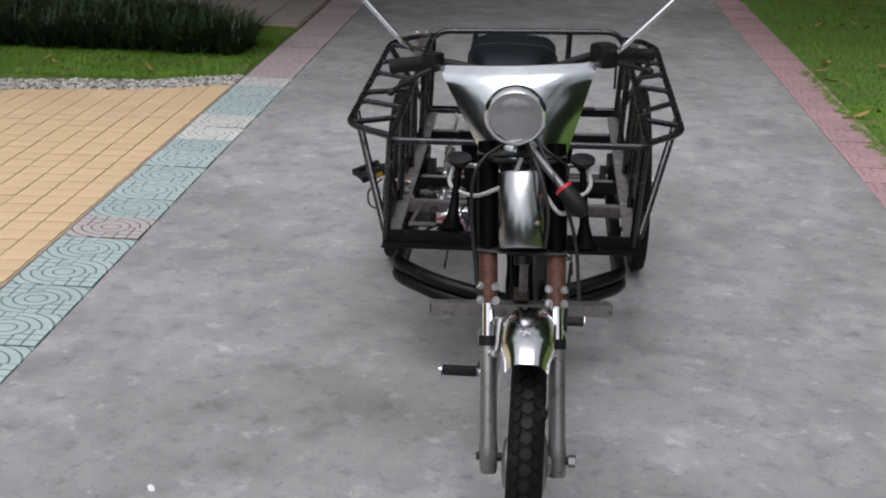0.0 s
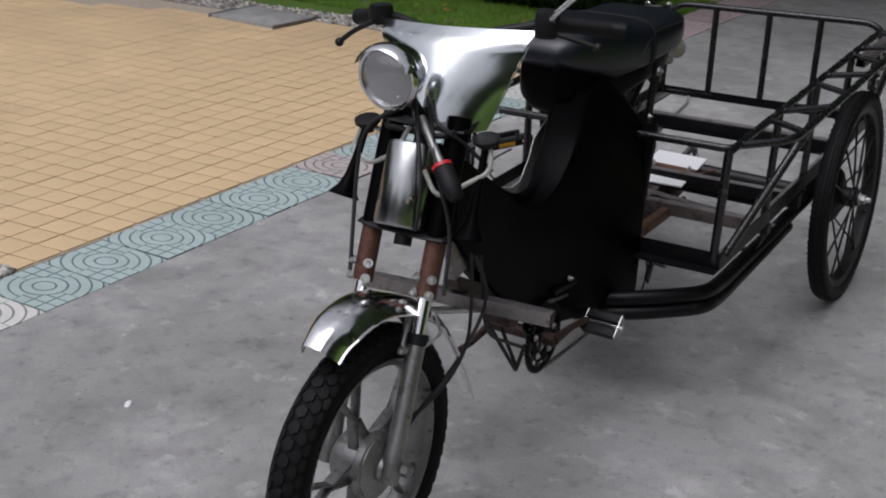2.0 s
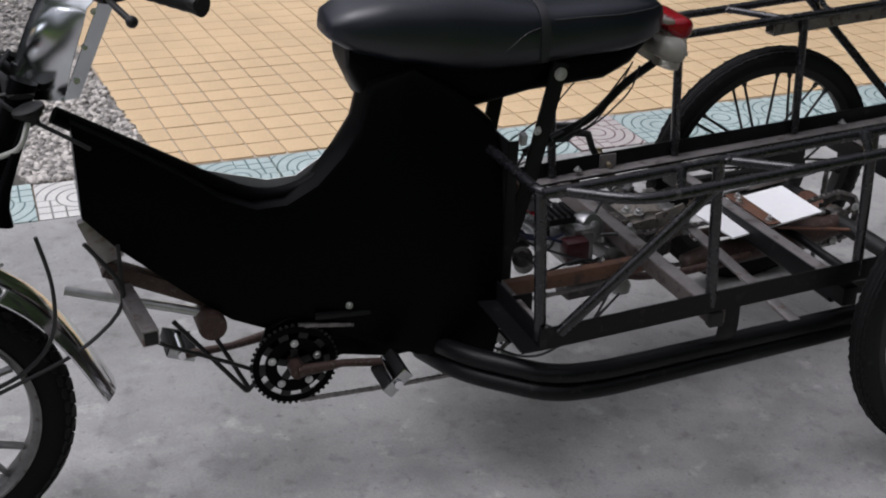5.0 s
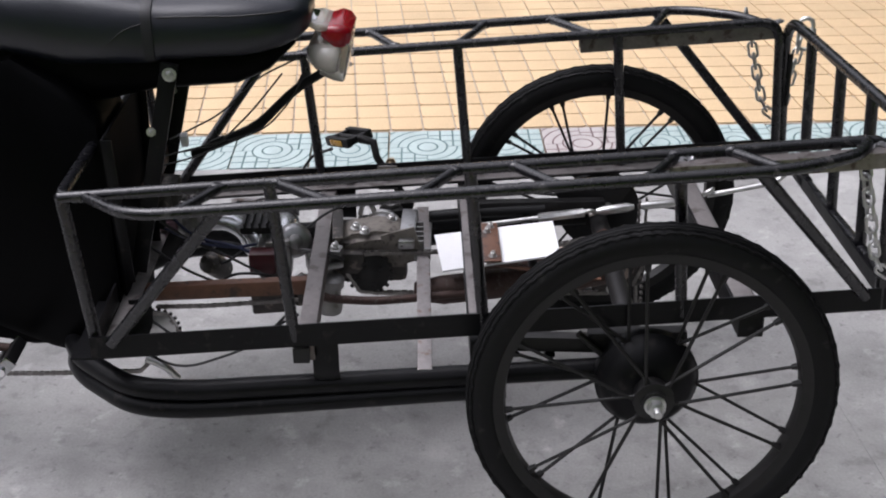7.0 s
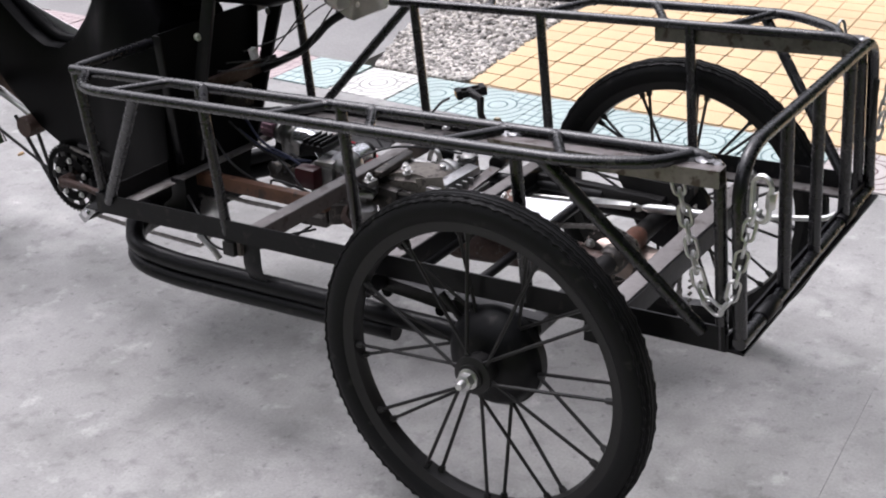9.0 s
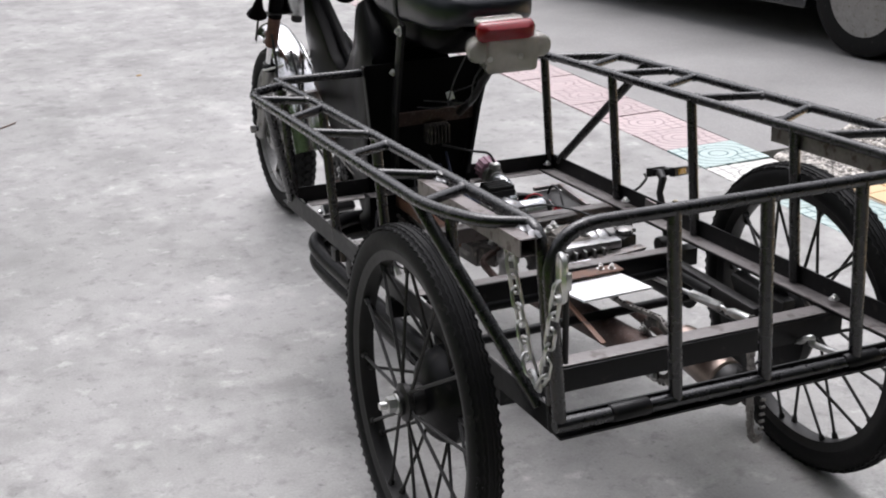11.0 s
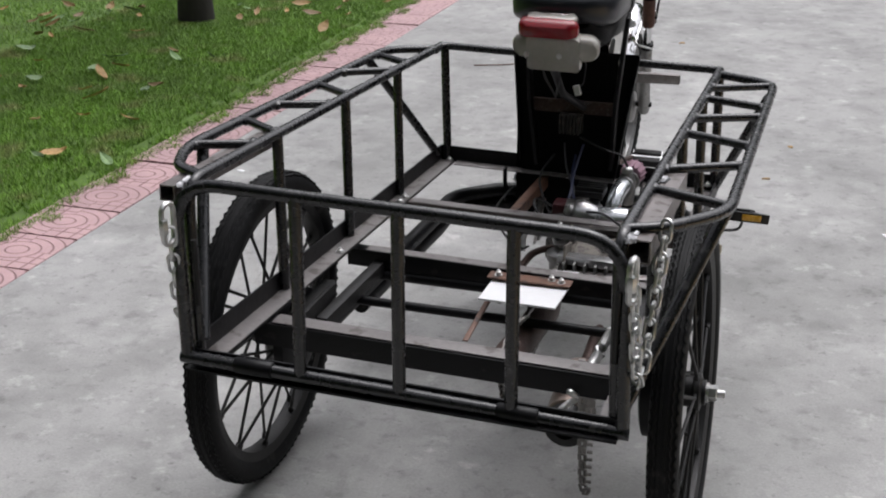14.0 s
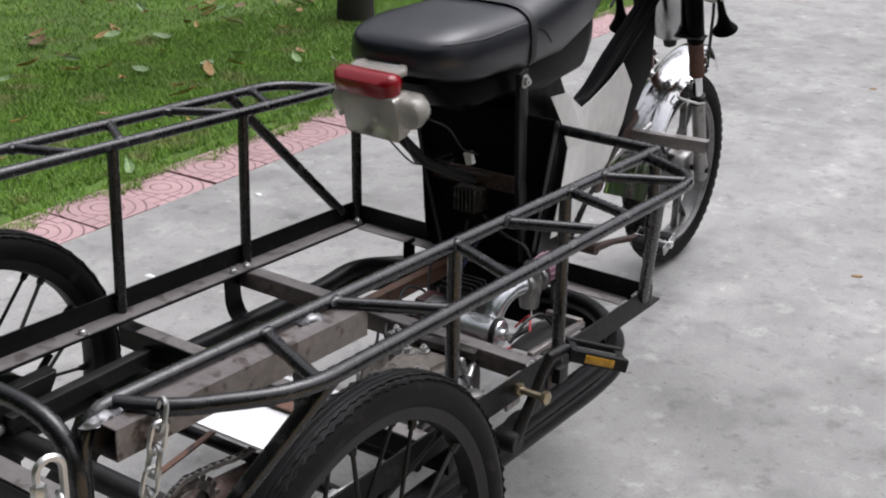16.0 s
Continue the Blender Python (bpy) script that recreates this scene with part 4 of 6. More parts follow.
pedal(V(0.178, -1.228, 0.28), ring, 0.75)
pedal(V(-0.1, -1.603, 0.262), ring, -0.35)
part("crank_arm", sweep(bmesh.new(), [CC + V(0.03, 0, 0), CC + V(0.034, 0.09, 0.004), V(0.138, -1.235, 0.282)], [0.013, 0.008, 0.009], 10), RUSTD, ring, "dark rusty crank arm")
part("crank_arm", sweep(bmesh.new(), [CC + V(-0.14, 0, 0), CC + V(-0.14, -0.1, -0.016), V(-0.055, -1.595, 0.262)], [0.012, 0.008, 0.009], 10), RUSTD, ring)
part("chain_cover", solid(bmesh.new(), [(-1.47, 0.33), (-1.455, 0.372), (-1.41, 0.392), (-1.3, 0.388), (-1.0, 0.365), (-0.99, 0.27), (-1.2, 0.262), (-1.3, 0.285), (-1.38, 0.275), (-1.44, 0.29)], 0.078, 0.092, 0.004), BODY, T, "black chain cover")
part("stand_leg", pipe([(0.07, -1.63, 0.41), (0.085, -1.5, 0.235), (0.08, -1.45, 0.28)], 0.005, 0.006, 6), DARK, T)
part("stand_leg", pipe([(0.06, -1.58, 0.42), (0.085, -1.495, 0.24)], 0.005, 0, 6), DARK, T)


def roller_chain(pts, pitch=0.0127, w=0.006, plate=0.0015):
    """Side plates and rollers of a chain along a polyline."""
    bm = bmesh.new()
    pts = [Vector(p) for p in pts]
    run, k = 0.0, 0
    for a, b in zip(pts, pts[1:]):
        d = b - a
        n = max(1, round(d.length / pitch))
        for i in range(n):
            p, q = a + d * (i / n), a + d * ((i + 0.86) / n)
            wx = w if k % 2 else w * 0.7
            for sx in (-1, 1):
                bar(bm, p + V(sx * wx / 2, 0, 0), q + V(sx * wx / 2, 0, 0), plate, 0.008, bevel=0)
            sweep(bm, [p - V(w / 2, 0, 0), p + V(w / 2, 0, 0)], 0.0036, 6)
            k += 1
    return bm


CHAINM = mat("oily_chain", (0.2, 0.19, 0.18), 0.34, 0.8, var=0.4, scale=60, bump=0.1)
part("drive_chain", roller_chain([CC + V(0, 0.01, -0.086), (0.1, -1.2, 0.197), (0.098, -0.99, 0.196), (0.092, -0.95, 0.235), (0.088, -0.9, 0.275), (0.088, -0.925, 0.325), (0.1, -1.2, 0.345), CC + V(0, 0.01, 0.086)]), CHAINM, T, "oily roller chain")
cs = part("chain_sprocket", lathe(bmesh.new(), [(0.012, -0.01), (0.03, -0.004), (0.042, -0.002), (0.042, 0.002), (0.03, 0.004), (0.012, 0.01)], axis((0.088, -0.945, 0.29), (1, 0, 0)), 18), ZINC, T, "zinc sprocket")
bm = bmesh.new()
for k in range(22):
    a = 2 * math.pi * k / 22
    block(bm, axis((0.088, -0.945, 0.29), (1, 0, 0)) @ V(0.043 * math.cos(a), 0.043 * math.sin(a), 0), (0.008, 0.006, 0.004), axis((0, 0, 0), (1, 0, 0)).to_3x3() @ Matrix.Rotation(a, 3, "Z"))
part("teeth", bm, DARK, cs)
part("drive_chain", roller_chain([(0.072, -0.945, 0.332), (0.06, -0.85, 0.325), (0.03, -0.66, 0.318)]), CHAINM, T)
part("chain_guard", bar(bmesh.new(), (0.104, -1.36, 0.39), (0.108, -1.03, 0.372), 0.012, 0.012, bevel=0.003), PAINT, T)
part("guard_clip", bolt((0.108, -1.29, 0.405), (1, 0, 0.3), 0.005, 0.008), ZINC, T)
part("derailleur_arm", pipe([(0.12, -0.97, 0.24), (0.125, -0.93, 0.22), (0.12, -0.91, 0.19)], 0.008, 0.01), ZINC, T)

# seat details
def on_flank(y, z, s, out=0.001):
    """A point on the side of the seat at height z."""
    for r0, r1 in zip(SEAT, SEAT[1:]):
        if r0[0] <= y <= r1[0]:
            u = (y - r0[0]) / (r1[0] - r0[0])
            w, z0, z1 = (r0[k] * (1 - u) + r1[k] * u for k in (1, 2, 3))
            ring = seat_ring(y, w, z0, z1, 120)
            p = min((p for p in ring if (p[0] - cxy(y)) * s > 0), key=lambda p: abs(p[2] - z))
            return V(p[0] + s * out, y, p[2])


strap = [V(*p) for p in seat_ring(-0.89, 0.13, 0.845, 0.9745, 44)]
part("seat_strap", sweep(bmesh.new(), strap[-3:] + strap[:26], 0.011, 6, caps=True, flat=0.18), SEAM, T, "black vinyl strap over the seat")
edge = [on_flank(y, 0.945, 1, 0.0) for y in (-0.87, -0.8, -0.73, -0.68, -0.65, -0.625)] + [V(cxy(-0.6) + x, -0.599 - abs(x) * 0.1, 0.93) for x in (0.04, 0.0, -0.04)] + [on_flank(y, 0.945, -1, 0.0) for y in (-0.625, -0.65, -0.68, -0.73, -0.8, -0.87)]
part("edge_piping", sweep(bmesh.new(), fillet(edge, 0.02, 3), 0.0022, 6), SEAM, seat)
for s in (1, -1):
    seam = [on_flank(y, z, s) for y, z in ((-0.895, 0.935), (-0.93, 0.925), (-0.965, 0.9), (-1.0, 0.86), (-1.02, 0.82))]
    part("seam", sweep(bmesh.new(), fillet(seam, 0.05), 0.0012, 6), SEAM, seat)
    top, foot = V(cxy(-0.86) + s * 0.126, -0.855, 0.86), V(s * 0.1, -0.965, 0.43)
    midp = V(s * 0.112, -0.915, 0.62)
    post = part("seat_post", bar(bar(bmesh.new(), top, midp, 0.032, 0.01, (1, 0, 0)), midp, foot, 0.032, 0.01, (1, 0, 0)), PAINT, T, "flat black steel seat post")
    part("post_bolt", bolt(top + V(s * 0.006, -0.002, -0.02), (s, 0, 0), 0.009, 0.008), ZINC, post)
    part("post_bolt", bolt(midp + V(s * 0.006, 0.012, 0.11), (s, 0.2, 0), 0.006, 0.006), ZINC, post)
part("post_brace", bar(bmesh.new(), (0.11, -0.93, 0.6), (-0.11, -0.93, 0.6), 0.014, 0.034), RUSTD, T)
reg = part("regulator", block(bmesh.new(), (0.002, -0.915, 0.56), (0.06, 0.03, 0.05), None, 0.004), OILY, T, "finned voltage regulator")
for k in range(6):
    part("fin", block(bmesh.new(), (-0.022 + k * 0.0096, -0.895, 0.56), (0.004, 0.016, 0.048)), OILY, reg)

# tail lamp
def rounded(w, h, r, n=5):
    out = []
    for cx_, cz_, a0 in ((w / 2 - r, h / 2 - r, 0), (-w / 2 + r, h / 2 - r, 90), (-w / 2 + r, -h / 2 + r, 180), (w / 2 - r, -h / 2 + r, 270)):
        for k in range(n + 1):
            a = radians(a0 + 90 * k / n)
            out.append((cx_ + r * math.cos(a), cz_ + r * math.sin(a)))
    return out


def pod(c, layers, m):
    """Layers (depth, scale outline) lofted along local -y."""
    return loft([[tuple(Vector(c) + m @ V(x, d, z)) for x, z in o] for d, o in layers])


TM = Matrix.Rotation(radians(-3), 3, "Z") @ Matrix.Rotation(radians(-12), 3, "X")
tl = part("tail_lamp", pod((-0.016, -0.558, 0.886), [(-0.02, rounded(0.105, 0.02, 0.008)), (0.008, rounded(0.138, 0.046, 0.015)), (0.024, rounded(0.134, 0.042, 0.014)), (0.036, rounded(0.108, 0.026, 0.01))], TM), REDLENS, T, "red tail lamp over a milky plastic housing")
part("lamp_cap", pod((-0.016, -0.592, 0.903), [(-0.02, rounded(0.08, 0.01, 0.004)), (0.008, rounded(0.118, 0.014, 0.006)), (0.026, rounded(0.112, 0.011, 0.005)), (0.034, rounded(0.09, 0.006, 0.0028))], TM), CLEAR, tl, "clear white cap of the lens")
part("cap_strip", block(bmesh.new(), (-0.016, -0.597, 0.91), (0.07, 0.02, 0.003), TM, 0.001), CHROME, tl)
hs = part("housing", pod((-0.031, -0.573, 0.843), [(-0.034, rounded(0.14, 0.03, 0.014)), (-0.012, rounded(0.19, 0.05, 0.024)), (0.016, rounded(0.204, 0.056, 0.027)), (0.026, rounded(0.196, 0.05, 0.024)), (0.031, rounded(0.17, 0.034, 0.016))], TM), CLEAR, tl, "milky yellowed plastic housing with rounded ends")
part("plate_lens", pod((-0.031, -0.57, 0.835), [(-0.01, rounded(0.112, 0.072, 0.01)), (0.02, rounded(0.124, 0.082, 0.01)), (0.036, rounded(0.122, 0.08, 0.009)), (0.039, rounded(0.114, 0.072, 0.007))], TM), CLEAR, hs)
part("inner_wall", pod((-0.031, -0.587, 0.843), [(-0.014, rounded(0.11, 0.03, 0.012)), (-0.006, rounded(0.14, 0.036, 0.016)), (-0.002, rounded(0.13, 0.032, 0.014))], TM), ALU, hs)
for x in (0.03, -0.045):
    part("screw", bolt((x, -0.53, 0.826), (0, 1, 0), 0.004, 0.003, 0), ZINC, tl)
part("lamp_stalk", pipe([(-0.01, -0.57, 0.806), (-0.012, -0.64, 0.765), (-0.014, -0.72, 0.69), (-0.04, -0.86, 0.62)], 0.009, 0.03), PAINT, tl)
for pts in ([(0.0, -0.62, 0.8), (0.02, -0.645, 0.755), (0.0, -0.7, 0.69), (0.03, -0.85, 0.64), (0.05, -0.92, 0.63)], [(-0.03, -0.62, 0.8), (-0.02, -0.66, 0.735), (0.0, -0.72, 0.68), (0.04, -0.9, 0.65)], [(-0.06, -0.64, 0.81), (-0.07, -0.72, 0.77), (-0.05, -0.8, 0.7), (-0.02, -0.9, 0.66)], [(0.03, -0.66, 0.81), (0.035, -0.72, 0.74), (0.02, -0.8, 0.66), (-0.05, -0.9, 0.62)]):
    part("lamp_wire", pipe(pts, 0.0019, 0.03, 6), CABLE, T)
part("wire_connector", block(bmesh.new(), (-0.02, -0.87, 0.66), (0.016, 0.014, 0.026), Matrix.Rotation(0.3, 3, "Y"), 0.002), WHITE, T, "small white wire connector")
part("wire_connector", block(bmesh.new(), (0.004, -0.8, 0.665), (0.012, 0.03, 0.012), Matrix.Rotation(0.4, 3, "X"), 0.002), GRIP, T)

# under-frame tubes on both sides
for s in (1, -1):
    for dz, rear in ((0.0, -0.02), (-0.04, -0.25)):
        part("under_tube", pipe([(s * 0.335, rear, 0.326 + dz), (s * 0.338, -0.84, 0.297 + dz), (s * 0.338, -0.95, 0.307 + dz), (s * 0.2, -1.09, 0.305 + dz), (s * 0.05, -1.12, 0.28 + dz)], 0.02, 0.11, 12, n=8), PAINT, T, "bent black under-frame tube")
    part("strap", sweep(bmesh.new(), fillet([(s * 0.366, -0.58, 0.41), (s * 0.366, -0.58, 0.35), (s * 0.35, -0.58, 0.318), (s * 0.31, -0.58, 0.308)], 0.03), 0.024, 8, flat=0.12), PAINT, T, "black strap hanger")
    part("strap", sweep(bmesh.new(), fillet([(s * 0.185, -0.95, 0.41), (s * 0.185, -0.95, 0.35), (s * 0.19, -0.99, 0.32)], 0.03), 0.022, 8, flat=0.12), PAINT, T)
    part("tube_stub", bar(bmesh.new(), (s * 0.37, -0.622, 0.396), (s * 0.388, -0.622, 0.396), 0.03, 0.03), DARK, T)
part("axle_tube", rod((-0.37, 0.008, 0.324), (0.37, 0.004, 0.324), 0.021, 16), DARK, T)
for s in (1, -1):
    ab = part("axle_block", solid(bmesh.new(), [(-0.1, 0.398), (-0.062, 0.336), (0.044, 0.333), (0.082, 0.39), (0.08, 0.41), (-0.1, 0.41)], s * 0.345 - 0.016, s * 0.345 + 0.016, 0.003), DARK, T)
    for y in (-0.045, 0.03):
        part("block_bolt", bolt((s * 0.345 - s * 0.017, y, 0.352), (-s, 0, 0), 0.007, 0.006), ZINC, ab)
    part("swing_arm", bar(bmesh.new(), (s * 0.3, -0.3, 0.37), (s * 0.315, 0.02, 0.362), 0.025, 0.03), DARK, T)
part("round_rod", rod((-0.31, -0.288, 0.352), (0.31, -0.288, 0.352), 0.0125, 10), PAINT, T)
part("round_rod", rod((-0.31, -0.165, 0.34), (0.31, -0.165, 0.34), 0.0105, 10), PAINT, T)
part("flat_strip", bar(bmesh.new(), (-0.3, -0.4, 0.372), (0.34, -0.4, 0.33), 0.028, 0.006), RAW, T, "bare steel strip")
part("brown_bar", bar(bmesh.new(), (0.082, -1.04, 0.37), (0.088, -0.6, 0.384), 0.022, 0.032), BROWN, T, "brown primed steel bar")
# brake rod with turnbuckle at the far side
tb = part("brake_rod", rod((-0.26, -0.3, 0.34), (-0.26, -0.138, 0.358), 0.0055), ZINC, T, "zinc brake rod with spring, turnbuckle and hooks")
part("return_spring", sweep(bmesh.new(), [V(-0.26, -0.138 + 0.00062 * k, 0.358 + 0.000066 * k) + V(0.0085 * math.cos(k * 0.9), 0, 0.0085 * math.sin(k * 0.9)) for k in range(170)], 0.0026, 5), ZINC, tb)
part("hook", pipe([(-0.26, -0.04, 0.368), (-0.252, -0.02, 0.378), (-0.26, -0.005, 0.368), (-0.266, -0.02, 0.36)], 0.0045, 0.008), ZINC, tb)
part("turnbuckle", sweep(bmesh.new(), [(-0.26, -0.005, 0.371), (-0.26, 0.01, 0.373), (-0.26, 0.065, 0.38), (-0.26, 0.08, 0.381)], [0.006, 0.0105, 0.0105, 0.006], 12), ZINC, tb)
part("link_sleeve", sweep(bmesh.new(), [(-0.26, 0.09, 0.381), (-0.262, 0.1, 0.382), (-0.262, 0.17, 0.387), (-0.262, 0.18, 0.388)], [0.006, 0.0095, 0.0095, 0.006], 10), ZINC, tb)
part("hook", pipe([(-0.262, 0.18, 0.388), (-0.262, 0.222, 0.396), (-0.254, 0.245, 0.416), (-0.26, 0.258, 0.422), (-0.268, 0.246, 0.407)], 0.0055, 0.012), ZINC, tb)
part("hook_rod", pipe([(-0.268, 0.246, 0.402), (-0.26, 0.28, 0.411), (-0.256, 0.34, 0.424), (-0.252, 0.395, 0.437), (-0.262, 0.42, 0.455)], 0.0062, 0.03), ZINC, tb)
for s in (1, -1):
    part("brake_link", pipe([(s * 0.37, -0.12, 0.42), (s * 0.372, -0.06, 0.36), (s * 0.375, 0.02, 0.33)], 0.007, 0.03), DARK, T)

# white sheet on its brown bracket
bm = bmesh.new()
corners = [(-0.142, -0.375, 0.374), (-0.146, -0.116, 0.4), (0.018, -0.116, 0.4), (0.03, -0.36, 0.374)]
bm.faces.new([bm.verts.new(c) for c in corners])
thicken(bm, 0.004)
bm.normal_update()
sheet = part("white_plate", bm, WHITE, T, "blank white plastic plate", smooth=False)
part("plate_bracket", bar(bmesh.new(), (-0.15, -0.256, 0.3985), (0.034, -0.256, 0.3985), 0.036, 0.004), BROWN, sheet, "brown steel plate bracket")
for x, y in ((-0.128, -0.254), (-0.105, -0.262), (0.012, -0.256)):
    part("plate_bolt", bolt((x, y, 0.4), (0, 0.1, 1), 0.006, 0.009), ZINC, sheet)
part("plate_arm", bar(bmesh.new(), (0.012, -0.27, 0.384), (0.02, -0.03, 0.345), 0.012, 0.004), BROWN, sheet)

# engine and its parts in the cargo frame
eng = part("engine", block(bmesh.new(), (-0.165, -0.52, 0.335), (0.13, 0.17, 0.1), None, 0.016), OILY, T, "oily cast engine and gearbox with bright alloy covers")
# gear case with a flat dusty top and bright ledges
part("gear_case", solid(bmesh.new(), [(-0.585, 0.3), (-0.6, 0.33), (-0.598, 0.36), (-0.58, 0.385), (-0.55, 0.398), (-0.5, 0.404), (-0.46, 0.4), (-0.436, 0.382), (-0.425, 0.35), (-0.44, 0.31)], -0.205, -0.1, 0.014), CASTG, eng, "brownish grey gear case")
part("case_ledge", block(bmesh.new(), (-0.165, -0.432, 0.384), (0.17, 0.034, 0.02), Matrix.Rotation(-0.05, 3, "Z"), 0.004), BRIGHT, eng, "bright alloy ledge")
part("case_ledge", block(bmesh.new(), (-0.165, -0.4, 0.352), (0.16, 0.036, 0.022), Matrix.Rotation(-0.03, 3, "Z"), 0.004), ALU, eng)
part("case_ledge", block(bmesh.new(), (-0.15, -0.585, 0.4), (0.15, 0.024, 0.016), Matrix.Rotation(0.06, 3, "Z"), 0.004), OILY, eng)
for k in range(5):
    part("case_rib", block(bmesh.new(), (-0.1 - k * 0.024, -0.413, 0.368), (0.005, 0.03, 0.034), None, 0.001), ALU, eng)
part("case_fin", block(bmesh.new(), (-0.098, -0.445, 0.372), (0.006, 0.075, 0.08), Matrix.Rotation(0.25, 3, "X"), 0.003), CASTG, eng)
part("lifting_hook", pipe([(-0.228, -0.505, 0.39), (-0.232, -0.515, 0.415), (-0.231, -0.532, 0.418), (-0.23, -0.54, 0.39)], 0.006, 0.012), ZINC, eng, "zinc wire hook")
part("side_case", lathe(bmesh.new(), [(0.02, -0.03), (0.036, -0.026), (0.038, 0.02), (0.032, 0.03), (0.016, 0.034)], axis((-0.222, -0.49, 0.36), (-1, 0.15, 0.1)), 26), BRIGHT, eng, "round bright side cover")
part("clamp_ring", lathe(bmesh.new(), [(0.04, -0.005), (0.042, -0.004), (0.042, 0.004), (0.04, 0.005)], axis((-0.228, -0.489, 0.36), (-1, 0.15, 0.1)), 24), ZINC, eng)
for x, y in ((-0.14, -0.545), (-0.118, -0.525), (-0.18, -0.468)):
    part("cover_bolt", bolt((x, y, 0.4), (0.1, 0, 1), 0.008, 0.01), ZINC, eng)
# drive sprocket
OS = axis((-0.083, -0.518, 0.32), (1, 0, 0))
osp = part("output_sprocket", lathe(bmesh.new(), [(0.012, -0.01), (0.03, -0.006), (0.046, -0.003), (0.046, 0.003), (0.03, 0.006), (0.02, 0.012), (0.012, 0.014)], OS, 24), DARK, eng, "dark oily drive sprocket")
bm = bmesh.new()
for k in range(18):
    a = 2 * math.pi * k / 18
    block(bm, OS @ V(0.048 * math.cos(a), 0.048 * math.sin(a), 0), (0.009, 0.008, 0.005), OS.to_3x3() @ Matrix.Rotation(a, 3, "Z"))
part("teeth", bm, DARK, osp)
for k in range(4):
    a = 2 * math.pi * k / 4 + 0.4
    part("sprocket_bolt", bolt(OS @ V(0.026 * math.cos(a), 0.026 * math.sin(a), 0.006), (1, 0, 0), 0.006, 0.006), DARK, osp)
# shift drum and small alloy parts ahead of the sprocket
part("shift_drum", lathe(bmesh.new(), [(0.012, -0.05), (0.026, -0.046), (0.028, -0.03), (0.022, -0.02), (0.022, 0.01), (0.028, 0.016), (0.028, 0.034), (0.02, 0.04), (0.008, 0.044)], axis((-0.045, -0.6, 0.295), (0, 0.1, 1)), 24), ALU, eng, "ribbed alloy drum")
for x, y, z, sx, sy, sz, rz, m in ((-0.06, -0.6, 0.362, 0.06, 0.05, 0.016, 0.3, BRIGHT), (-0.05, -0.585, 0.388, 0.035, 0.03, 0.02, -0.2, ALU), (-0.08, -0.625, 0.345, 0.08, 0.05, 0.04, 0.2, ALU), (-0.09, -0.57, 0.345, 0.03, 0.09, 0.05, -0.1, OILY), (-0.03, -0.66, 0.31, 0.05, 0.05, 0.05, 0.6, OILY), (-0.02, -0.72, 0.3, 0.06, 0.09, 0.05, 0.1, OILY)):
    part("casting", block(bmesh.new(), (x, y, z), (sx, sy, sz), Matrix.Rotation(rz, 3, "Z"), 0.007), m, eng)
for x, y, z in ((-0.045, -0.602, 0.372), (-0.075, -0.6, 0.372), (-0.05, -0.585, 0.4), (-0.1, -0.63, 0.367), (-0.03, -0.66, 0.337), (-0.07, -0.64, 0.367)):
    part("case_bolt", bolt((x, y, z), (random.uniform(-0.2, 0.2), random.uniform(-0.2, 0.2), 1), 0.0065, 0.009), ZINC, eng)
# bright crankcase block beside the starter
cb = part("crank_case", block(bmesh.new(), (-0.078, -0.715, 0.372), (0.09, 0.07, 0.075), Matrix.Rotation(0.04, 3, "Z"), 0.01), ALU, eng, "cast alloy crankcase")
part("case_plate", block(bmesh.new(), (-0.1, -0.712, 0.413), (0.03, 0.06, 0.01), None, 0.002), BRIGHT, cb)
part("case_plate", block(bmesh.new(), (-0.058, -0.706, 0.414), (0.042, 0.05, 0.012), Matrix.Rotation(0.1, 3, "Z"), 0.002), ALU, cb)
part("round_casting", lathe(bmesh.new(), [(0.02, -0.03), (0.034, -0.026), (0.037, -0.01), (0.037, 0.012), (0.03, 0.026), (0.012, 0.03)], axis((-0.085, -0.675, 0.4), (0.9, 0.2, 0.35)), 28), BRIGHT, eng, "round light grey alloy casting")
part("casting_cap", lathe(bmesh.new(), [(0.008, 0.03), (0.016, 0.03), (0.016, 0.038), (0.008, 0.042)], axis((-0.085, -0.675, 0.4), (0.9, 0.2, 0.35)), 18), ALU, eng)
st = part("starter_motor", lathe(bmesh.new(), [(0.018, -0.06), (0.027, -0.056), (0.0295, -0.05), (0.0295, 0.05), (0.027, 0.055), (0.012, 0.057), (0.012, 0.064), (0.008, 0.066)], axis((-0.152, -0.702, 0.388), (-1, -0.06, 0)), 30), POLISHED, T, "bright zinc starter motor")
part("end_band", lathe(bmesh.new(), [(0.0298, 0.04), (0.0312, 0.042), (0.0312, 0.05), (0.0298, 0.052)], axis((-0.152, -0.702, 0.388), (-1, -0.06, 0)), 30), DARK, st)
part("motor_bolt", bolt((-0.214, -0.706, 0.388), (-1, -0.06, 0), 0.008, 0.01), ZINC, st)
part("intake_elbow", pipe([(-0.14, -0.765, 0.345), (-0.142, -0.785, 0.4), (-0.147, -0.822, 0.422), (-0.152, -0.88, 0.418)], 0.0205, 0.042, 16), POLISHED, T, "bright alloy intake elbow")
part("elbow_flange", lathe(bmesh.new(), [(0.016, -0.006), (0.03, -0.005), (0.03, 0.005), (0.016, 0.006)], axis((-0.14, -0.765, 0.356), (0, 0.25, 1)), 22), ZINC, T)
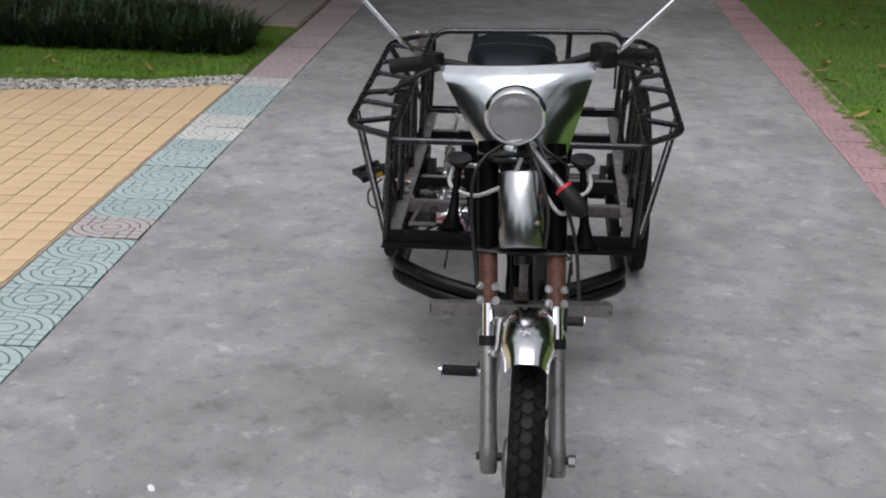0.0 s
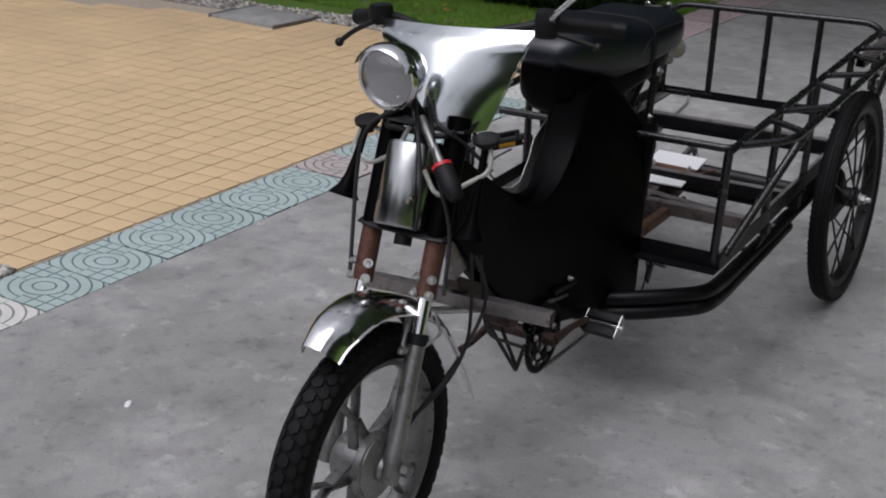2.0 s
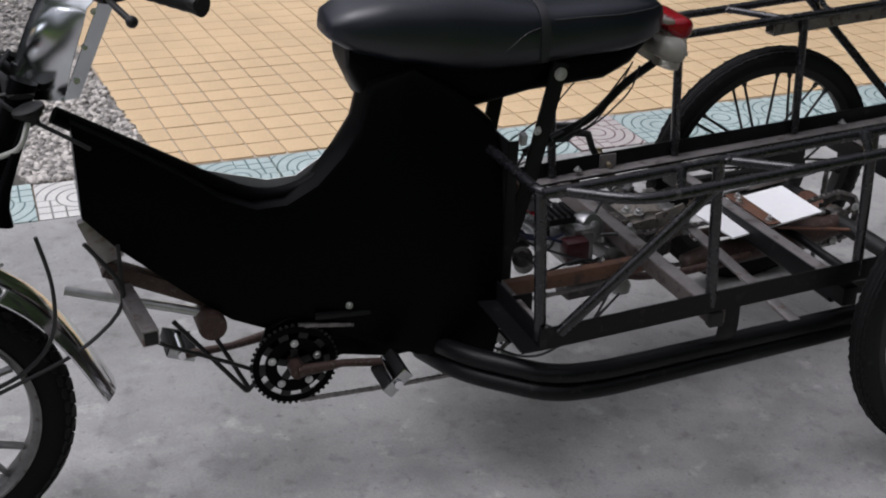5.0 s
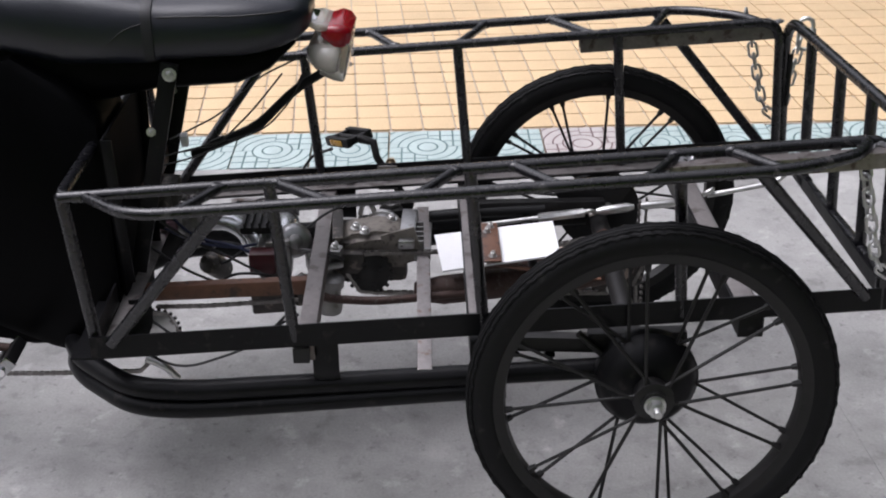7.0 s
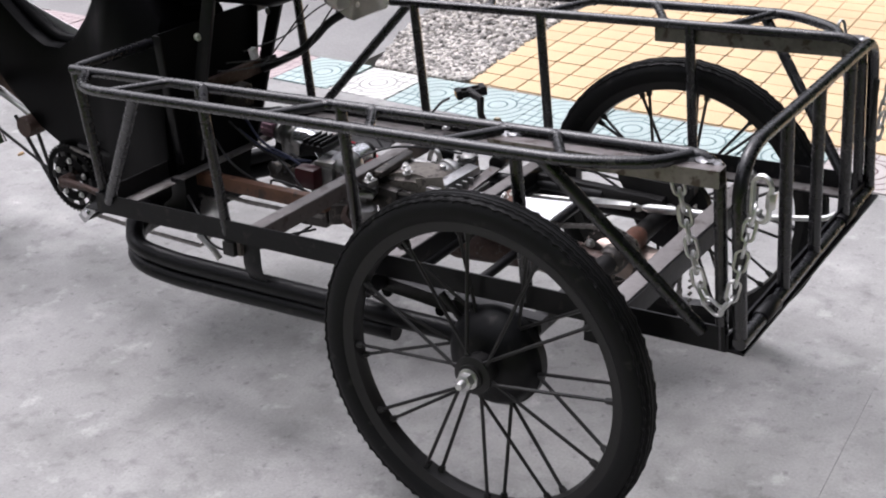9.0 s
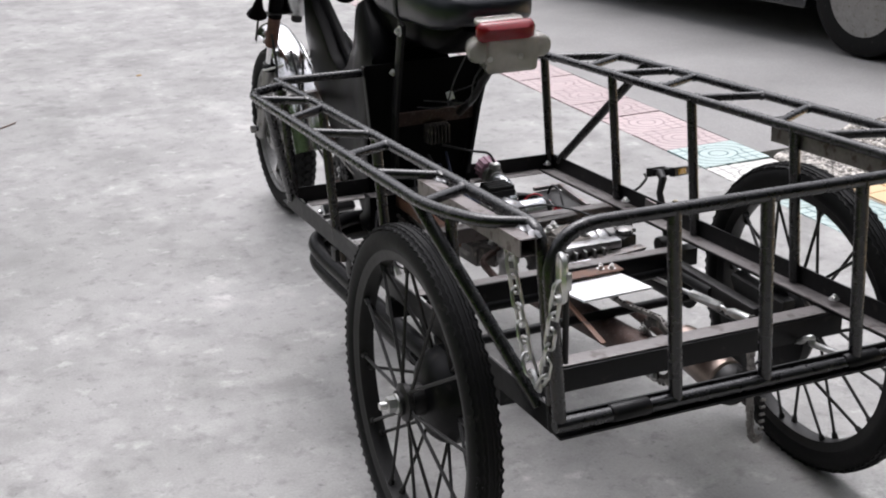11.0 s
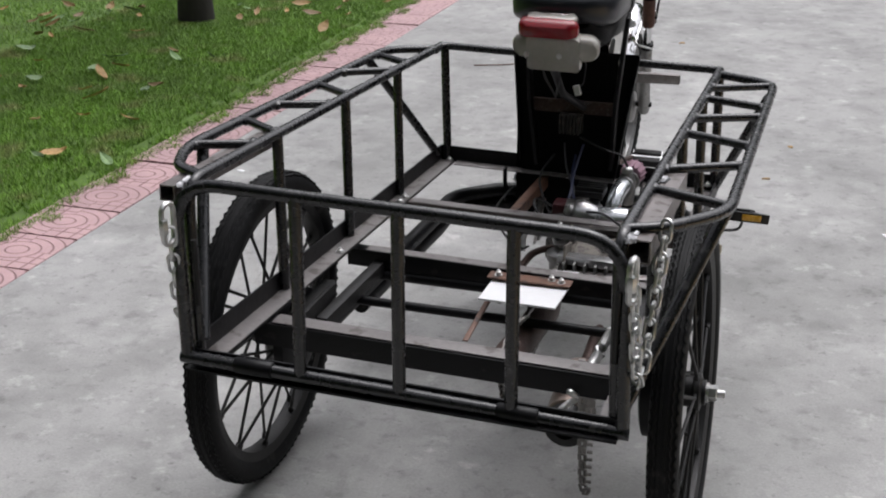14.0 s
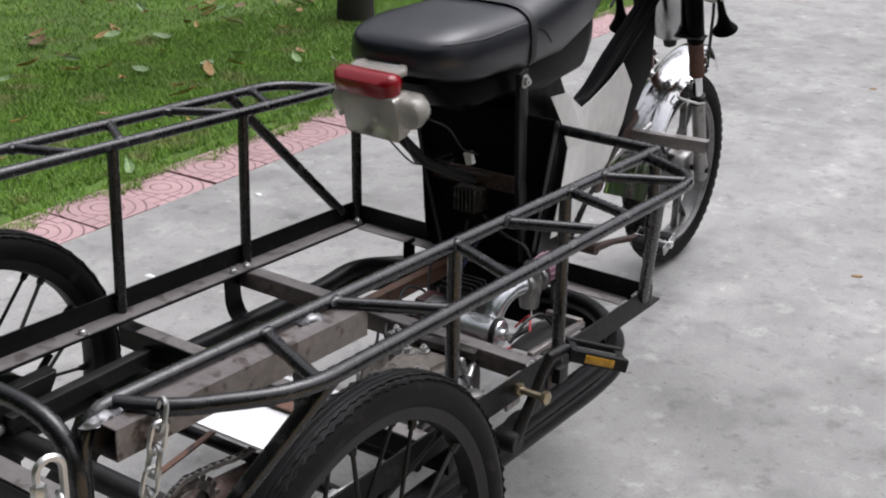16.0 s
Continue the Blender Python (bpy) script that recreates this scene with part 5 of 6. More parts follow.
cw = part("carburettor", lathe(bmesh.new(), [(0.016, -0.03), (0.026, -0.028), (0.026, -0.018), (0.021, -0.014), (0.021, 0.014), (0.027, 0.018), (0.027, 0.028), (0.016, 0.03)], axis((-0.154, -0.898, 0.416), (-0.1, -1, 0)), 24), ALU, T, "zinc carburettor with a mauve air filter")
part("float_bowl", lathe(bmesh.new(), [(0.01, -0.062), (0.02, -0.058), (0.022, -0.03), (0.024, -0.026), (0.02, 0.012), (0.015, 0.026), (0.008, 0.028)], axis((-0.154, -0.898, 0.42), (0, 0, 1)), 22), ALU, cw)
part("throttle_cap", lathe(bmesh.new(), [(0.013, 0.024), (0.015, 0.028), (0.015, 0.036), (0.011, 0.04), (0.005, 0.042)], axis((-0.154, -0.898, 0.42), (0, 0, 1)), 18), ZINC, cw)
MAUVE = mat("mauve_filter", (0.3, 0.17, 0.22), 0.6, bump=0.3)
part("air_filter", lathe(bmesh.new(), [(0.014, -0.02), (0.026, -0.018), (0.03, 0.02), (0.026, 0.026), (0.012, 0.028)], axis((-0.159, -0.948, 0.428), (-0.1, -1, 0.05)), 24), MAUVE, cw, "pleated mauve air filter")
for k in range(14):
    a = 2 * math.pi * k / 14
    fm = axis((-0.159, -0.948, 0.428), (-0.1, -1, 0.05))
    part("filter_pleat", rod(fm @ V(0.027 * math.cos(a), 0.027 * math.sin(a), -0.018), fm @ V(0.031 * math.cos(a), 0.031 * math.sin(a), 0.02), 0.0022, 6), MAUVE, cw)
# dark carburettor-like block behind the gear case, with a star knob
dk = part("valve_block", block(bmesh.new(), (-0.285, -0.47, 0.358), (0.05, 0.05, 0.05), Matrix.Rotation(0.3, 3, "Z"), 0.008), DARK, T, "dark valve block with a star knob")
part("knob", lathe(bmesh.new(), [(0.012, 0.0), (0.02, 0.003), (0.02, 0.012), (0.01, 0.015)], axis((-0.292, -0.472, 0.383), (0.1, 0, 1)), 9), ALU, dk)
for k in range(7):
    a = 2 * math.pi * k / 7
    part("knob_tooth", block(bmesh.new(), (-0.292 + 0.022 * math.cos(a), -0.472 + 0.022 * math.sin(a), 0.391), (0.009, 0.006, 0.009), Matrix.Rotation(a, 3, "Z"), 0.001), ALU, dk)
part("inlet_stub", rod((-0.27, -0.48, 0.36), (-0.235, -0.54, 0.372), 0.013, 14), DARK, dk)
part("air_hose", pipe([(-0.29, -0.45, 0.35), (-0.3, -0.38, 0.35), (-0.295, -0.25, 0.362), (-0.3, -0.12, 0.362)], 0.013, 0.05, 12), GRIP, dk, "black rubber hose")
# steel tray beside the starter
tray = part("battery_tray", bar(bmesh.new(), (-0.298, -0.655, 0.393), (-0.312, -0.83, 0.393), 0.012, 0.012), RAW, T, "open bare steel tray on the frame")
# Dark sheet in place of the dark gap beside the bar.
part("tray_floor", block(bmesh.new(), (-0.272, -0.755, 0.386), (0.07, 0.15, 0.003), Matrix.Rotation(0.08, 3, "Z"), 0.001), DARK, tray)
part("tray_end", block(bmesh.new(), (-0.272, -0.83, 0.396), (0.076, 0.012, 0.01), None, 0.001), RAW, tray)
part("terminal", sweep(bmesh.new(), [(-0.24, -0.73, 0.374), (-0.252, -0.733, 0.374), (-0.268, -0.732, 0.37)], [0.0095, 0.011, 0.007], 10), REDPL, T, "red rubber terminal boot")
for pts, m, r in (([(-0.25, -0.733, 0.376), (-0.225, -0.68, 0.37), (-0.16, -0.655, 0.36), (-0.11, -0.65, 0.36)], REDW, 0.003), ([(-0.25, -0.735, 0.38), (-0.22, -0.79, 0.4), (-0.2, -0.81, 0.385), (-0.18, -0.8, 0.36)], REDW, 0.0025), ([(-0.03, -0.93, 0.5), (-0.02, -0.87, 0.44), (-0.03, -0.8, 0.42), (-0.03, -0.76, 0.4)], BLUE, 0.0034), ([(-0.01, -0.93, 0.47), (-0.015, -0.86, 0.43), (-0.035, -0.79, 0.41), (-0.05, -0.75, 0.41)], BLUE, 0.0034),
                  ([(0.02, -0.93, 0.5), (0.0, -0.87, 0.44), (-0.04, -0.83, 0.4), (0.0, -0.76, 0.38), (0.03, -0.7, 0.36)], CABLE, 0.003), ([(-0.02, -0.93, 0.52), (-0.09, -0.9, 0.5), (-0.14, -0.9, 0.49), (-0.154, -0.898, 0.46)], CABLE, 0.0034),
                  ([(0.05, -0.95, 0.46), (0.08, -0.88, 0.42), (0.03, -0.8, 0.35), (-0.05, -0.68, 0.33)], CABLE, 0.003), ([(-0.24, -0.68, 0.39), (-0.25, -0.72, 0.425), (-0.255, -0.77, 0.425), (-0.26, -0.8, 0.39)], CABLE, 0.003), ([(-0.2, -0.74, 0.36), (-0.23, -0.79, 0.385), (-0.26, -0.84, 0.38), (-0.27, -0.86, 0.37)], CABLE, 0.006),
                  ([(0.16, -0.95, 0.36), (0.2, -0.86, 0.31), (0.12, -0.75, 0.28), (0.06, -0.66, 0.3)], CABLE, 0.003), ([(0.1, -1.0, 0.26), (0.14, -0.9, 0.22), (0.1, -0.75, 0.25), (0.05, -0.68, 0.3)], CABLE, 0.003), ([(-0.1, -0.65, 0.42), (-0.15, -0.6, 0.44), (-0.21, -0.54, 0.43), (-0.28, -0.48, 0.4)], CABLE, 0.003), ([(0.0, -0.7, 0.35), (0.05, -0.72, 0.39), (0.06, -0.78, 0.4), (0.02, -0.82, 0.36)], CABLE, 0.003),
                  ([(-0.05, -0.84, 0.36), (-0.02, -0.8, 0.39), (-0.04, -0.77, 0.41), (-0.07, -0.83, 0.41), (-0.1, -0.85, 0.38)], CABLE, 0.003), ([(-0.04, -0.66, 0.4), (-0.01, -0.62, 0.41), (-0.02, -0.58, 0.39), (-0.05, -0.57, 0.37)], CABLE, 0.004)):
    part("wire", pipe(pts, r, 0.05, 6), m, T)
part("ignition_coil", lathe(bmesh.new(), [(0.02, -0.03), (0.024, -0.026), (0.024, 0.03), (0.016, 0.036), (0.008, 0.05)], axis((-0.06, -0.84, 0.355), (0.5, -0.3, 0.5)), 20), OILY, T)
for pts, rad_, m in (([(-0.05, -0.64, 0.33), (0.02, -0.62, 0.315), (0.03, -0.5, 0.31), (0.02, -0.3, 0.32)], 0.009, RUSTD), ([(-0.17, -0.62, 0.36), (-0.215, -0.6, 0.385), (-0.235, -0.55, 0.375), (-0.24, -0.52, 0.36)], 0.006, ZINC)):
    part("pipe", pipe(pts, rad_, 0.04, 8), m, T)
fb = part("finned_box", block(bmesh.new(), (-0.09, -0.75, 0.438), (0.07, 0.066, 0.016), None, 0.003), GRIP, T, "black finned box over a dark red relay")
for k in range(4):
    part("box_fin", block(bmesh.new(), (-0.09, -0.774 + k * 0.016, 0.45), (0.07, 0.004, 0.012), None, 0.001), GRIP, fb)
part("relay", block(bmesh.new(), (-0.02, -0.735, 0.385), (0.04, 0.056, 0.05), None, 0.008), mat("dark_red_plastic", (0.045, 0.005, 0.008), 0.4), fb, "dark red relay")
part("exhaust_pipe", lathe(bmesh.new(), [(0.008, -0.02), (0.013, 0.0), (0.014, 0.02), (0.014, 0.27), (0.012, 0.28)], axis((-0.205, -0.3, 0.275), (-0.03, 1, -0.06)), 24), RUSTD, T, "rusty brown exhaust pipe")
part("muffler", lathe(bmesh.new(), [(0.025, 0.19), (0.04, 0.205), (0.043, 0.22), (0.043, 0.36), (0.036, 0.366), (0.02, 0.368)], axis((-0.205, -0.3, 0.3), (-0.03, 1, -0.13)), 26), mat("brushed_brown_steel", (0.3, 0.24, 0.21), 0.4, 0.8, var=0.3, scale=14, bump=0.1), T, "brushed grey-brown exhaust muffler")
part("torque_tube", sweep(bmesh.new(), [(-0.075, -0.42, 0.275), (-0.072, -0.36, 0.279), (-0.066, -0.06, 0.312), (-0.066, 0.0, 0.318)], [0.02, 0.032, 0.032, 0.026], 18), RUSTD, T, "rusty brown torque tube")
part("muffler_end", lathe(bmesh.new(), [(0.043, 0.0), (0.045, 0.02), (0.04, 0.03), (0.022, 0.032), (0.02, 0.01)], axis((-0.218, 0.064, 0.251), (-0.03, 1, -0.13)), 24), DARK, T)
part("drive_chain", roller_chain([(-0.083, -0.54, 0.364), (-0.083, -0.5, 0.367), (-0.083, -0.381, 0.366), (-0.083, -0.12, 0.374), (-0.083, -0.05, 0.388), (-0.085, 0.008, 0.396), (-0.085, 0.055, 0.378), (-0.085, 0.078, 0.33), (-0.085, 0.055, 0.276), (-0.085, 0.0, 0.256), (-0.083, -0.5, 0.27), (-0.083, -0.54, 0.276), (-0.083, -0.565, 0.32), (-0.083, -0.54, 0.364)], 0.016, 0.01), CHAINM, T, "oily roller chain")
SM = axis((-0.085, 0.008, 0.324), (1, 0, 0))
sp = part("axle_sprocket", lathe(bmesh.new(), [(0.05, -0.0025), (0.064, -0.0025), (0.066, -0.001), (0.066, 0.001), (0.064, 0.0025), (0.05, 0.0025)], SM, 36, closed=True), OILY, T, "axle sprocket with a three-armed spider")
bm = bmesh.new()
for k in range(26):
    a = 2 * math.pi * k / 26
    block(bm, SM @ V(0.068 * math.cos(a), 0.068 * math.sin(a), 0), (0.009, 0.008, 0.004), SM.to_3x3() @ Matrix.Rotation(a, 3, "Z"))
part("teeth", bm, OILY, sp)
part("hub", lathe(bmesh.new(), [(0.02, -0.02), (0.03, -0.018), (0.03, 0.012), (0.026, 0.02), (0.02, 0.022)], SM, 24), OILY, sp)
for k in range(3):
    a = 2 * math.pi * k / 3 + 0.5
    part("spider_arm", bar(bmesh.new(), SM @ V(0.024 * math.cos(a), 0.024 * math.sin(a), 0.004), SM @ V(0.058 * math.cos(a), 0.058 * math.sin(a), 0.004), 0.02, 0.005, (1, 0, 0)), OILY, sp)
    part("sprocket_bolt", bolt(SM @ V(0.056 * math.cos(a), 0.056 * math.sin(a), 0.006), (1, 0, 0), 0.007, 0.007), ZINC, sp)
part("axle_sleeve", lathe(bmesh.new(), [(0.022, 0.0), (0.024, 0.004), (0.024, 0.1), (0.02, 0.108), (0.012, 0.11)], axis((-0.11, 0.008, 0.326), (-1, 0, 0)), 20), RUST, T, "rusty axle sleeve")
part("loose_chain", roller_chain([(-0.246, 0.09, 0.4), (-0.255, 0.092, 0.2), (-0.259, 0.096, 0.135), (-0.266, 0.104, 0.12), (-0.273, 0.11, 0.135), (-0.273, 0.11, 0.25), (-0.27, 0.11, 0.4)], 0.016, 0.011, 0.0034), CHAINM, T, "chain hanging in a loop")

# folded foot pedal on the far rail and the bolt beside it
FM = Matrix(((0.79, -0.56, -0.24), (0.57, 0.82, -0.05), (0.22, -0.1, 0.97))) @ Matrix.Rotation(0.25, 3, "X")
FC = V(-0.472, -0.572, 0.482)
fp = part("foot_pedal", block(bmesh.new(), FC + FM @ V(0, 0.03, 0), (0.098, 0.015, 0.022), FM, 0.003), GRIP, T, "black folding pedal with amber reflectors")
part("pedal_side", block(bmesh.new(), FC + FM @ V(0, -0.03, 0), (0.098, 0.015, 0.022), FM, 0.003), GRIP, fp)
for x in (-0.04, 0.04):
    part("pedal_bridge", block(bmesh.new(), FC + FM @ V(x, 0, 0), (0.014, 0.066, 0.016), FM, 0.002), GRIP, fp)
for y in (0.0382, -0.0382):
    part("reflector", block(bmesh.new(), FC + FM @ V(0, y, 0), (0.05, 0.003, 0.0135), FM, 0.001), AMBER, fp, "amber reflector")
part("spindle", rod(FC + FM @ V(0.056, 0, 0), FC + FM @ V(-0.044, 0, 0), 0.008, 10), DARK, fp)
part("pedal_arm", sweep(bmesh.new(), [FC + FM @ V(0.052, 0, 0.0), (-0.42, -0.512, 0.488), (-0.408, -0.505, 0.455), (-0.405, -0.481, 0.415), (-0.396, -0.44, 0.35)], [0.011, 0.01, 0.0085, 0.009, 0.011], 10), DARK, fp)
part("cable_clip", pipe([(-0.43, -0.61, 0.47), (-0.47, -0.66, 0.44), (-0.46, -0.69, 0.4), (-0.4, -0.7, 0.39)], 0.0035, 0.02, 6), CABLE, fp)
part("pivot", lathe(bmesh.new(), [(0.018, -0.02), (0.02, -0.015), (0.02, 0.015), (0.018, 0.02)], axis((-0.386, -0.44, 0.35), (1, 0, 0)), 16), DARK, fp)
pin = part("long_bolt", rod((-0.35, -0.482, 0.425), (-0.434, -0.474, 0.431), 0.006, 10), BRASS, T, "long yellow-zinc bolt through a steel tab")
part("bolt_head", lathe(bmesh.new(), [(0.012, 0), (0.012, 0.009), (0.01, 0.01)], axis((-0.43, -0.474, 0.431), (-1, 0.08, 0.07)), 6), BRASS, pin)
part("lock_nut", lathe(bmesh.new(), [(0.012, 0), (0.012, 0.009), (0.01, 0.01)], axis((-0.376, -0.479, 0.427), (-1, 0.08, 0.07)), 6), BRASS, pin)
part("tab", block(bmesh.new(), (-0.368, -0.48, 0.42), (0.006, 0.045, 0.06), None, 0.002), RAW, pin)


# tailgate chains
def link_mesh(w=0.0095, l=0.0185, r=0.0031):
    pts = []
    for k in range(16):
        a = 2 * math.pi * k / 16
        pts.append((w * math.cos(a), 0, (l - w) * (1 if math.sin(a) >= 0 else -1) + w * math.sin(a)))
    return sweep(bmesh.new(), pts, r, 6, closed=True)


for s in (1, -1):
    top, low, end = V(s * 0.417, 0.335, 0.786), V(s * 0.4, 0.414, 0.555), V(s * 0.39, 0.458, 0.725)
    path = fillet([top, low.lerp(top, 0.15) + V(0, -0.014, -0.02), low + V(0, 0.0, -0.015), low.lerp(end, 0.15) + V(0, 0.014, -0.02), end], 0.05, 8)
    lens = [0.0]
    for a, b in zip(path, path[1:]):
        lens.append(lens[-1] + (b - a).length)
    n = 17
    first = None
    for k in range(n):
        d = lens[-1] * (k + 0.5) / n
        i = max(j for j in range(len(lens) - 1) if lens[j] <= d)
        p = path[i].lerp(path[i + 1], (d - lens[i]) / (lens[i + 1] - lens[i]))
        q = (path[i + 1] - path[i]).to_track_quat("Z", "Y").to_matrix().to_4x4() @ Matrix.Rotation(radians(90 * (k % 2) + random.uniform(-12, 12)), 4, "Z")
        m = Matrix.Translation(p) @ q
        bm = link_mesh()
        bm.transform(m)
        if first is None:
            first = part("chain", bm, ZINC, T, "bright zinc tailgate chain")
        else:
            part("chain_link", bm, ZINC, first)
    bm = link_mesh(0.015, 0.036, 0.0048)
    bm.transform(Matrix.Translation((s * 0.388, 0.466, 0.738)) @ Matrix.Rotation(radians(80), 4, "Z"))
    part("quick_link", bm, ZINC, first, "zinc quick link")
    part("link_sleeve", lathe(bmesh.new(), [(0.007, -0.013), (0.0085, -0.011), (0.0085, 0.011), (0.007, 0.013)], axis((s * 0.388, 0.481, 0.738), (0, 0, 1)), 6), ZINC, first)
    part("latch_pin", rod((s * 0.362, 0.432, 0.7), (s * 0.362, 0.432, 0.58), 0.005), DARK, T)
for s, y in ((1, -0.61), (1, -0.57), (-1, -0.57), (1, -0.98), (-1, -0.98), (1, -0.18), (-1, 0.2)):
    part("frame_bolt", bolt((s * 0.352, y, zlo(y) + 0.008), (0, 0, 1), 0.007, 0.006), ZINC, T)


# ---------------------------------------------------------------- border tiles
def prism(pts, z, h):
    """A flat slab with the outline pts, its top at z."""
    bm = bmesh.new()
    A, B = [bm.verts.new((x, y, z)) for x, y in pts], [bm.verts.new((x, y, z - h)) for x, y in pts]
    bm.faces.new(A)
    bm.faces.new(B[::-1])
    for i in range(len(pts)):
        bm.faces.new((A[i], B[i], B[(i + 1) % len(pts)], A[(i + 1) % len(pts)]))
    bmesh.ops.recalc_face_normals(bm, faces=bm.faces)
    return bm


def tile_material(name, col, line):
    m = mat(name, col, 0.7, var=0.16, scale=9, fine=140, bump=0.0, objvar=0.08)
    nt = m.node_tree
    n, l = nt.nodes, nt.links
    b = n["Principled BSDF"]
    tc = n.new("ShaderNodeTexCoord")
    sep = n.new("ShaderNodeSeparateXYZ")
    l.new(tc.outputs["Object"], sep.inputs[0])

    def op(o, a, b_=None, c=None):
        k = n.new("ShaderNodeMath")
        k.operation = o
        for i, v in enumerate((a, b_, c)):
            if v is None:
                continue
            if isinstance(v, (int, float)):
                k.inputs[i].default_value = v
            else:
                l.new(v, k.inputs[i])
        return k.outputs[0]

    x, y = op("MULTIPLY", sep.outputs[0], 0.86), sep.outputs[1]
    r = op("SQRT", op("ADD", op("MULTIPLY", x, x), op("MULTIPLY", y, y)))
    ringd = op("MAXIMUM", op("PINGPONG", r, 0.0165), op("SUBTRACT", 0.026, r))
    gridd = op("MINIMUM", op("PINGPONG", x, 0.0216), op("PINGPONG", y, 0.0216))
    use_ring = op("MAXIMUM", op("GREATER_THAN", op("MULTIPLY", x, y), 0.0), op("LESS_THAN", r, 0.069))
    d = op("ADD", op("MULTIPLY", ringd, use_ring), op("MULTIPLY", gridd, op("SUBTRACT", 1.0, use_ring)))
    mr = n.new("ShaderNodeMapRange")
    mr.inputs["From Min"].default_value, mr.inputs["From Max"].default_value = 0.0018, 0.0034
    l.new(d, mr.inputs[0])
    mx = n.new("ShaderNodeMix")
    mx.data_type = "RGBA"
    l.new(mr.outputs[0], mx.inputs["Factor"])
    mx.inputs["A"].default_value = (*line, 1)
    l.new(b.inputs["Base Color"].links[0].from_socket, mx.inputs["B"])
    l.new(mx.outputs["Result"], b.inputs["Base Color"])
    bp = n.new("ShaderNodeBump")
    bp.inputs["Strength"].default_value, bp.inputs["Distance"].default_value = 0.9, 0.004
    l.new(mr.outputs[0], bp.inputs["Height"])
    l.new(bp.outputs[0], b.inputs["Normal"])
    return m


TILES = {"teal": tile_material("teal_tile", (0.42, 0.51, 0.495), (0.12, 0.2, 0.2)), "white": tile_material("white_tile", (0.66, 0.65, 0.62), (0.25, 0.25, 0.24)),
         "red": tile_material("dull_red_tile", (0.45, 0.415, 0.4), (0.16, 0.1, 0.1)), "pink": tile_material("pink_tile", (0.48, 0.315, 0.32), (0.28, 0.165, 0.165)), "pale": tile_material("pale_pink_tile", (0.5, 0.41, 0.41), (0.3, 0.23, 0.23))}
TL = 0.26
meshes = {}
for key, m in (*TILES.items(), ("kerb", TILES["pink"])):
    bm = block(bmesh.new(), (0, 0, -0.02), (0.264 if key == "kerb" else 0.3, TL - 0.005, 0.04), None, 0.003)
    me = bpy.data.meshes.new("border_tile")
    bm.to_mesh(me)
    bm.free()
    me.materials.append(m)
    meshes[key] = me
west = thing("pavement_border_west", "border of embossed square tiles, mostly teal", "tile border", kind="structure")
east = thing("pavement_border_east", "border of embossed pink tiles beside the lawn", "tile border", kind="structure")
zone("border_bed", -1.77, -1.45, -14, 14, -0.012, 0.1, GROUT, west)
zone("border_bed", 1.605, 1.875, -14, 14, -0.012, 0.1, PINKG, east)


def lay(key, x, y, parent, tilt=0.004):
    ob = new("border_tile", meshes[key])
    ob.parent = parent
    ob.matrix_basis = Matrix.Translation((x, y, random.uniform(-0.002, 0.003))) @ Euler((random.uniform(-tilt, tilt), random.uniform(-tilt, tilt), random.choice((0, math.pi)) + random.uniform(-0.006, 0.006))).to_matrix().to_4x4()


for k in range(-46, 48):
    y = -1.555 + TL * (k + 0.5)
    key = {-1: "white", 6: "red", 12: "white", 13: "white", 17: "white"}.get(k, "pale" if k < -2 or k > 17 else "teal")
    lay(key, -1.607, y, west)
    lay("kerb", 1.741, -1.51 + TL * k + 0.1, east)

# ---------------------------------------------------------------- yellow paving
yard = thing("pavement_yellow", "small square yellow pavers in straight rows", "paving", kind="structure")
PX, PY = 0.1235, 0.1135
SKEW = 0.06  # the cross joints run a little askew to the border


def edge_y(x):
    return -1.4 + 0.1 * (x + 1.77)


bm = prism([(-1.77, -1.45), (-9, edge_y(-9) - 0.04), (-9, 2.1), (-1.77, 2.96)], -0.006, 0.05)
part("paver_bed", bm, SAND, yard, smooth=False)
bm = prism([(-PX / 2 + 0.0035, -PY / 2 + 0.0035 - SKEW * PX / 2), (PX / 2 - 0.0035, -PY / 2 + 0.0035 + SKEW * PX / 2), (PX / 2 - 0.0035, PY / 2 - 0.0035 + SKEW * PX / 2), (-PX / 2 + 0.0035, PY / 2 - 0.0035 - SKEW * PX / 2)], 0.0, 0.024)
bmesh.ops.bevel(bm, geom=[e for e in bm.edges if abs(e.verts[0].co.z - e.verts[1].co.z) > 0.01], offset=0.005, segments=2, affect="EDGES")
paver = bpy.data.meshes.new("paver")
bm.to_mesh(paver)
bm.free()
paver.materials.append(YELLOW)
far = []
for i in range(55):
    x = -1.775 - PX * (i + 0.5)
    for j in range(-6, 38):
        y = -1.192 + PY * (j + 0.5) + SKEW * (x + 1.775)
        if y - PY * 0.5 < edge_y(x) - 0.03 or y > 2.9 - max(0, (-x - 1.8)) * 0.3:
            continue
        z = random.uniform(-0.0008, 0.0008)
        if i < 10 and -2 <= j < 28:
            ob = new("paver", paver)
            ob.parent = yard
            ob.matrix_basis = Matrix.Translation((x, y, z)) @ Euler((random.uniform(-0.004, 0.004), random.uniform(-0.004, 0.004), random.uniform(-0.012, 0.012))).to_matrix().to_4x4()
        else:
            far.append((x, y, z))
verts, faces = [], []
h, hy, sk = PX / 2 - 0.003, PY / 2 - 0.003, SKEW * PX / 2
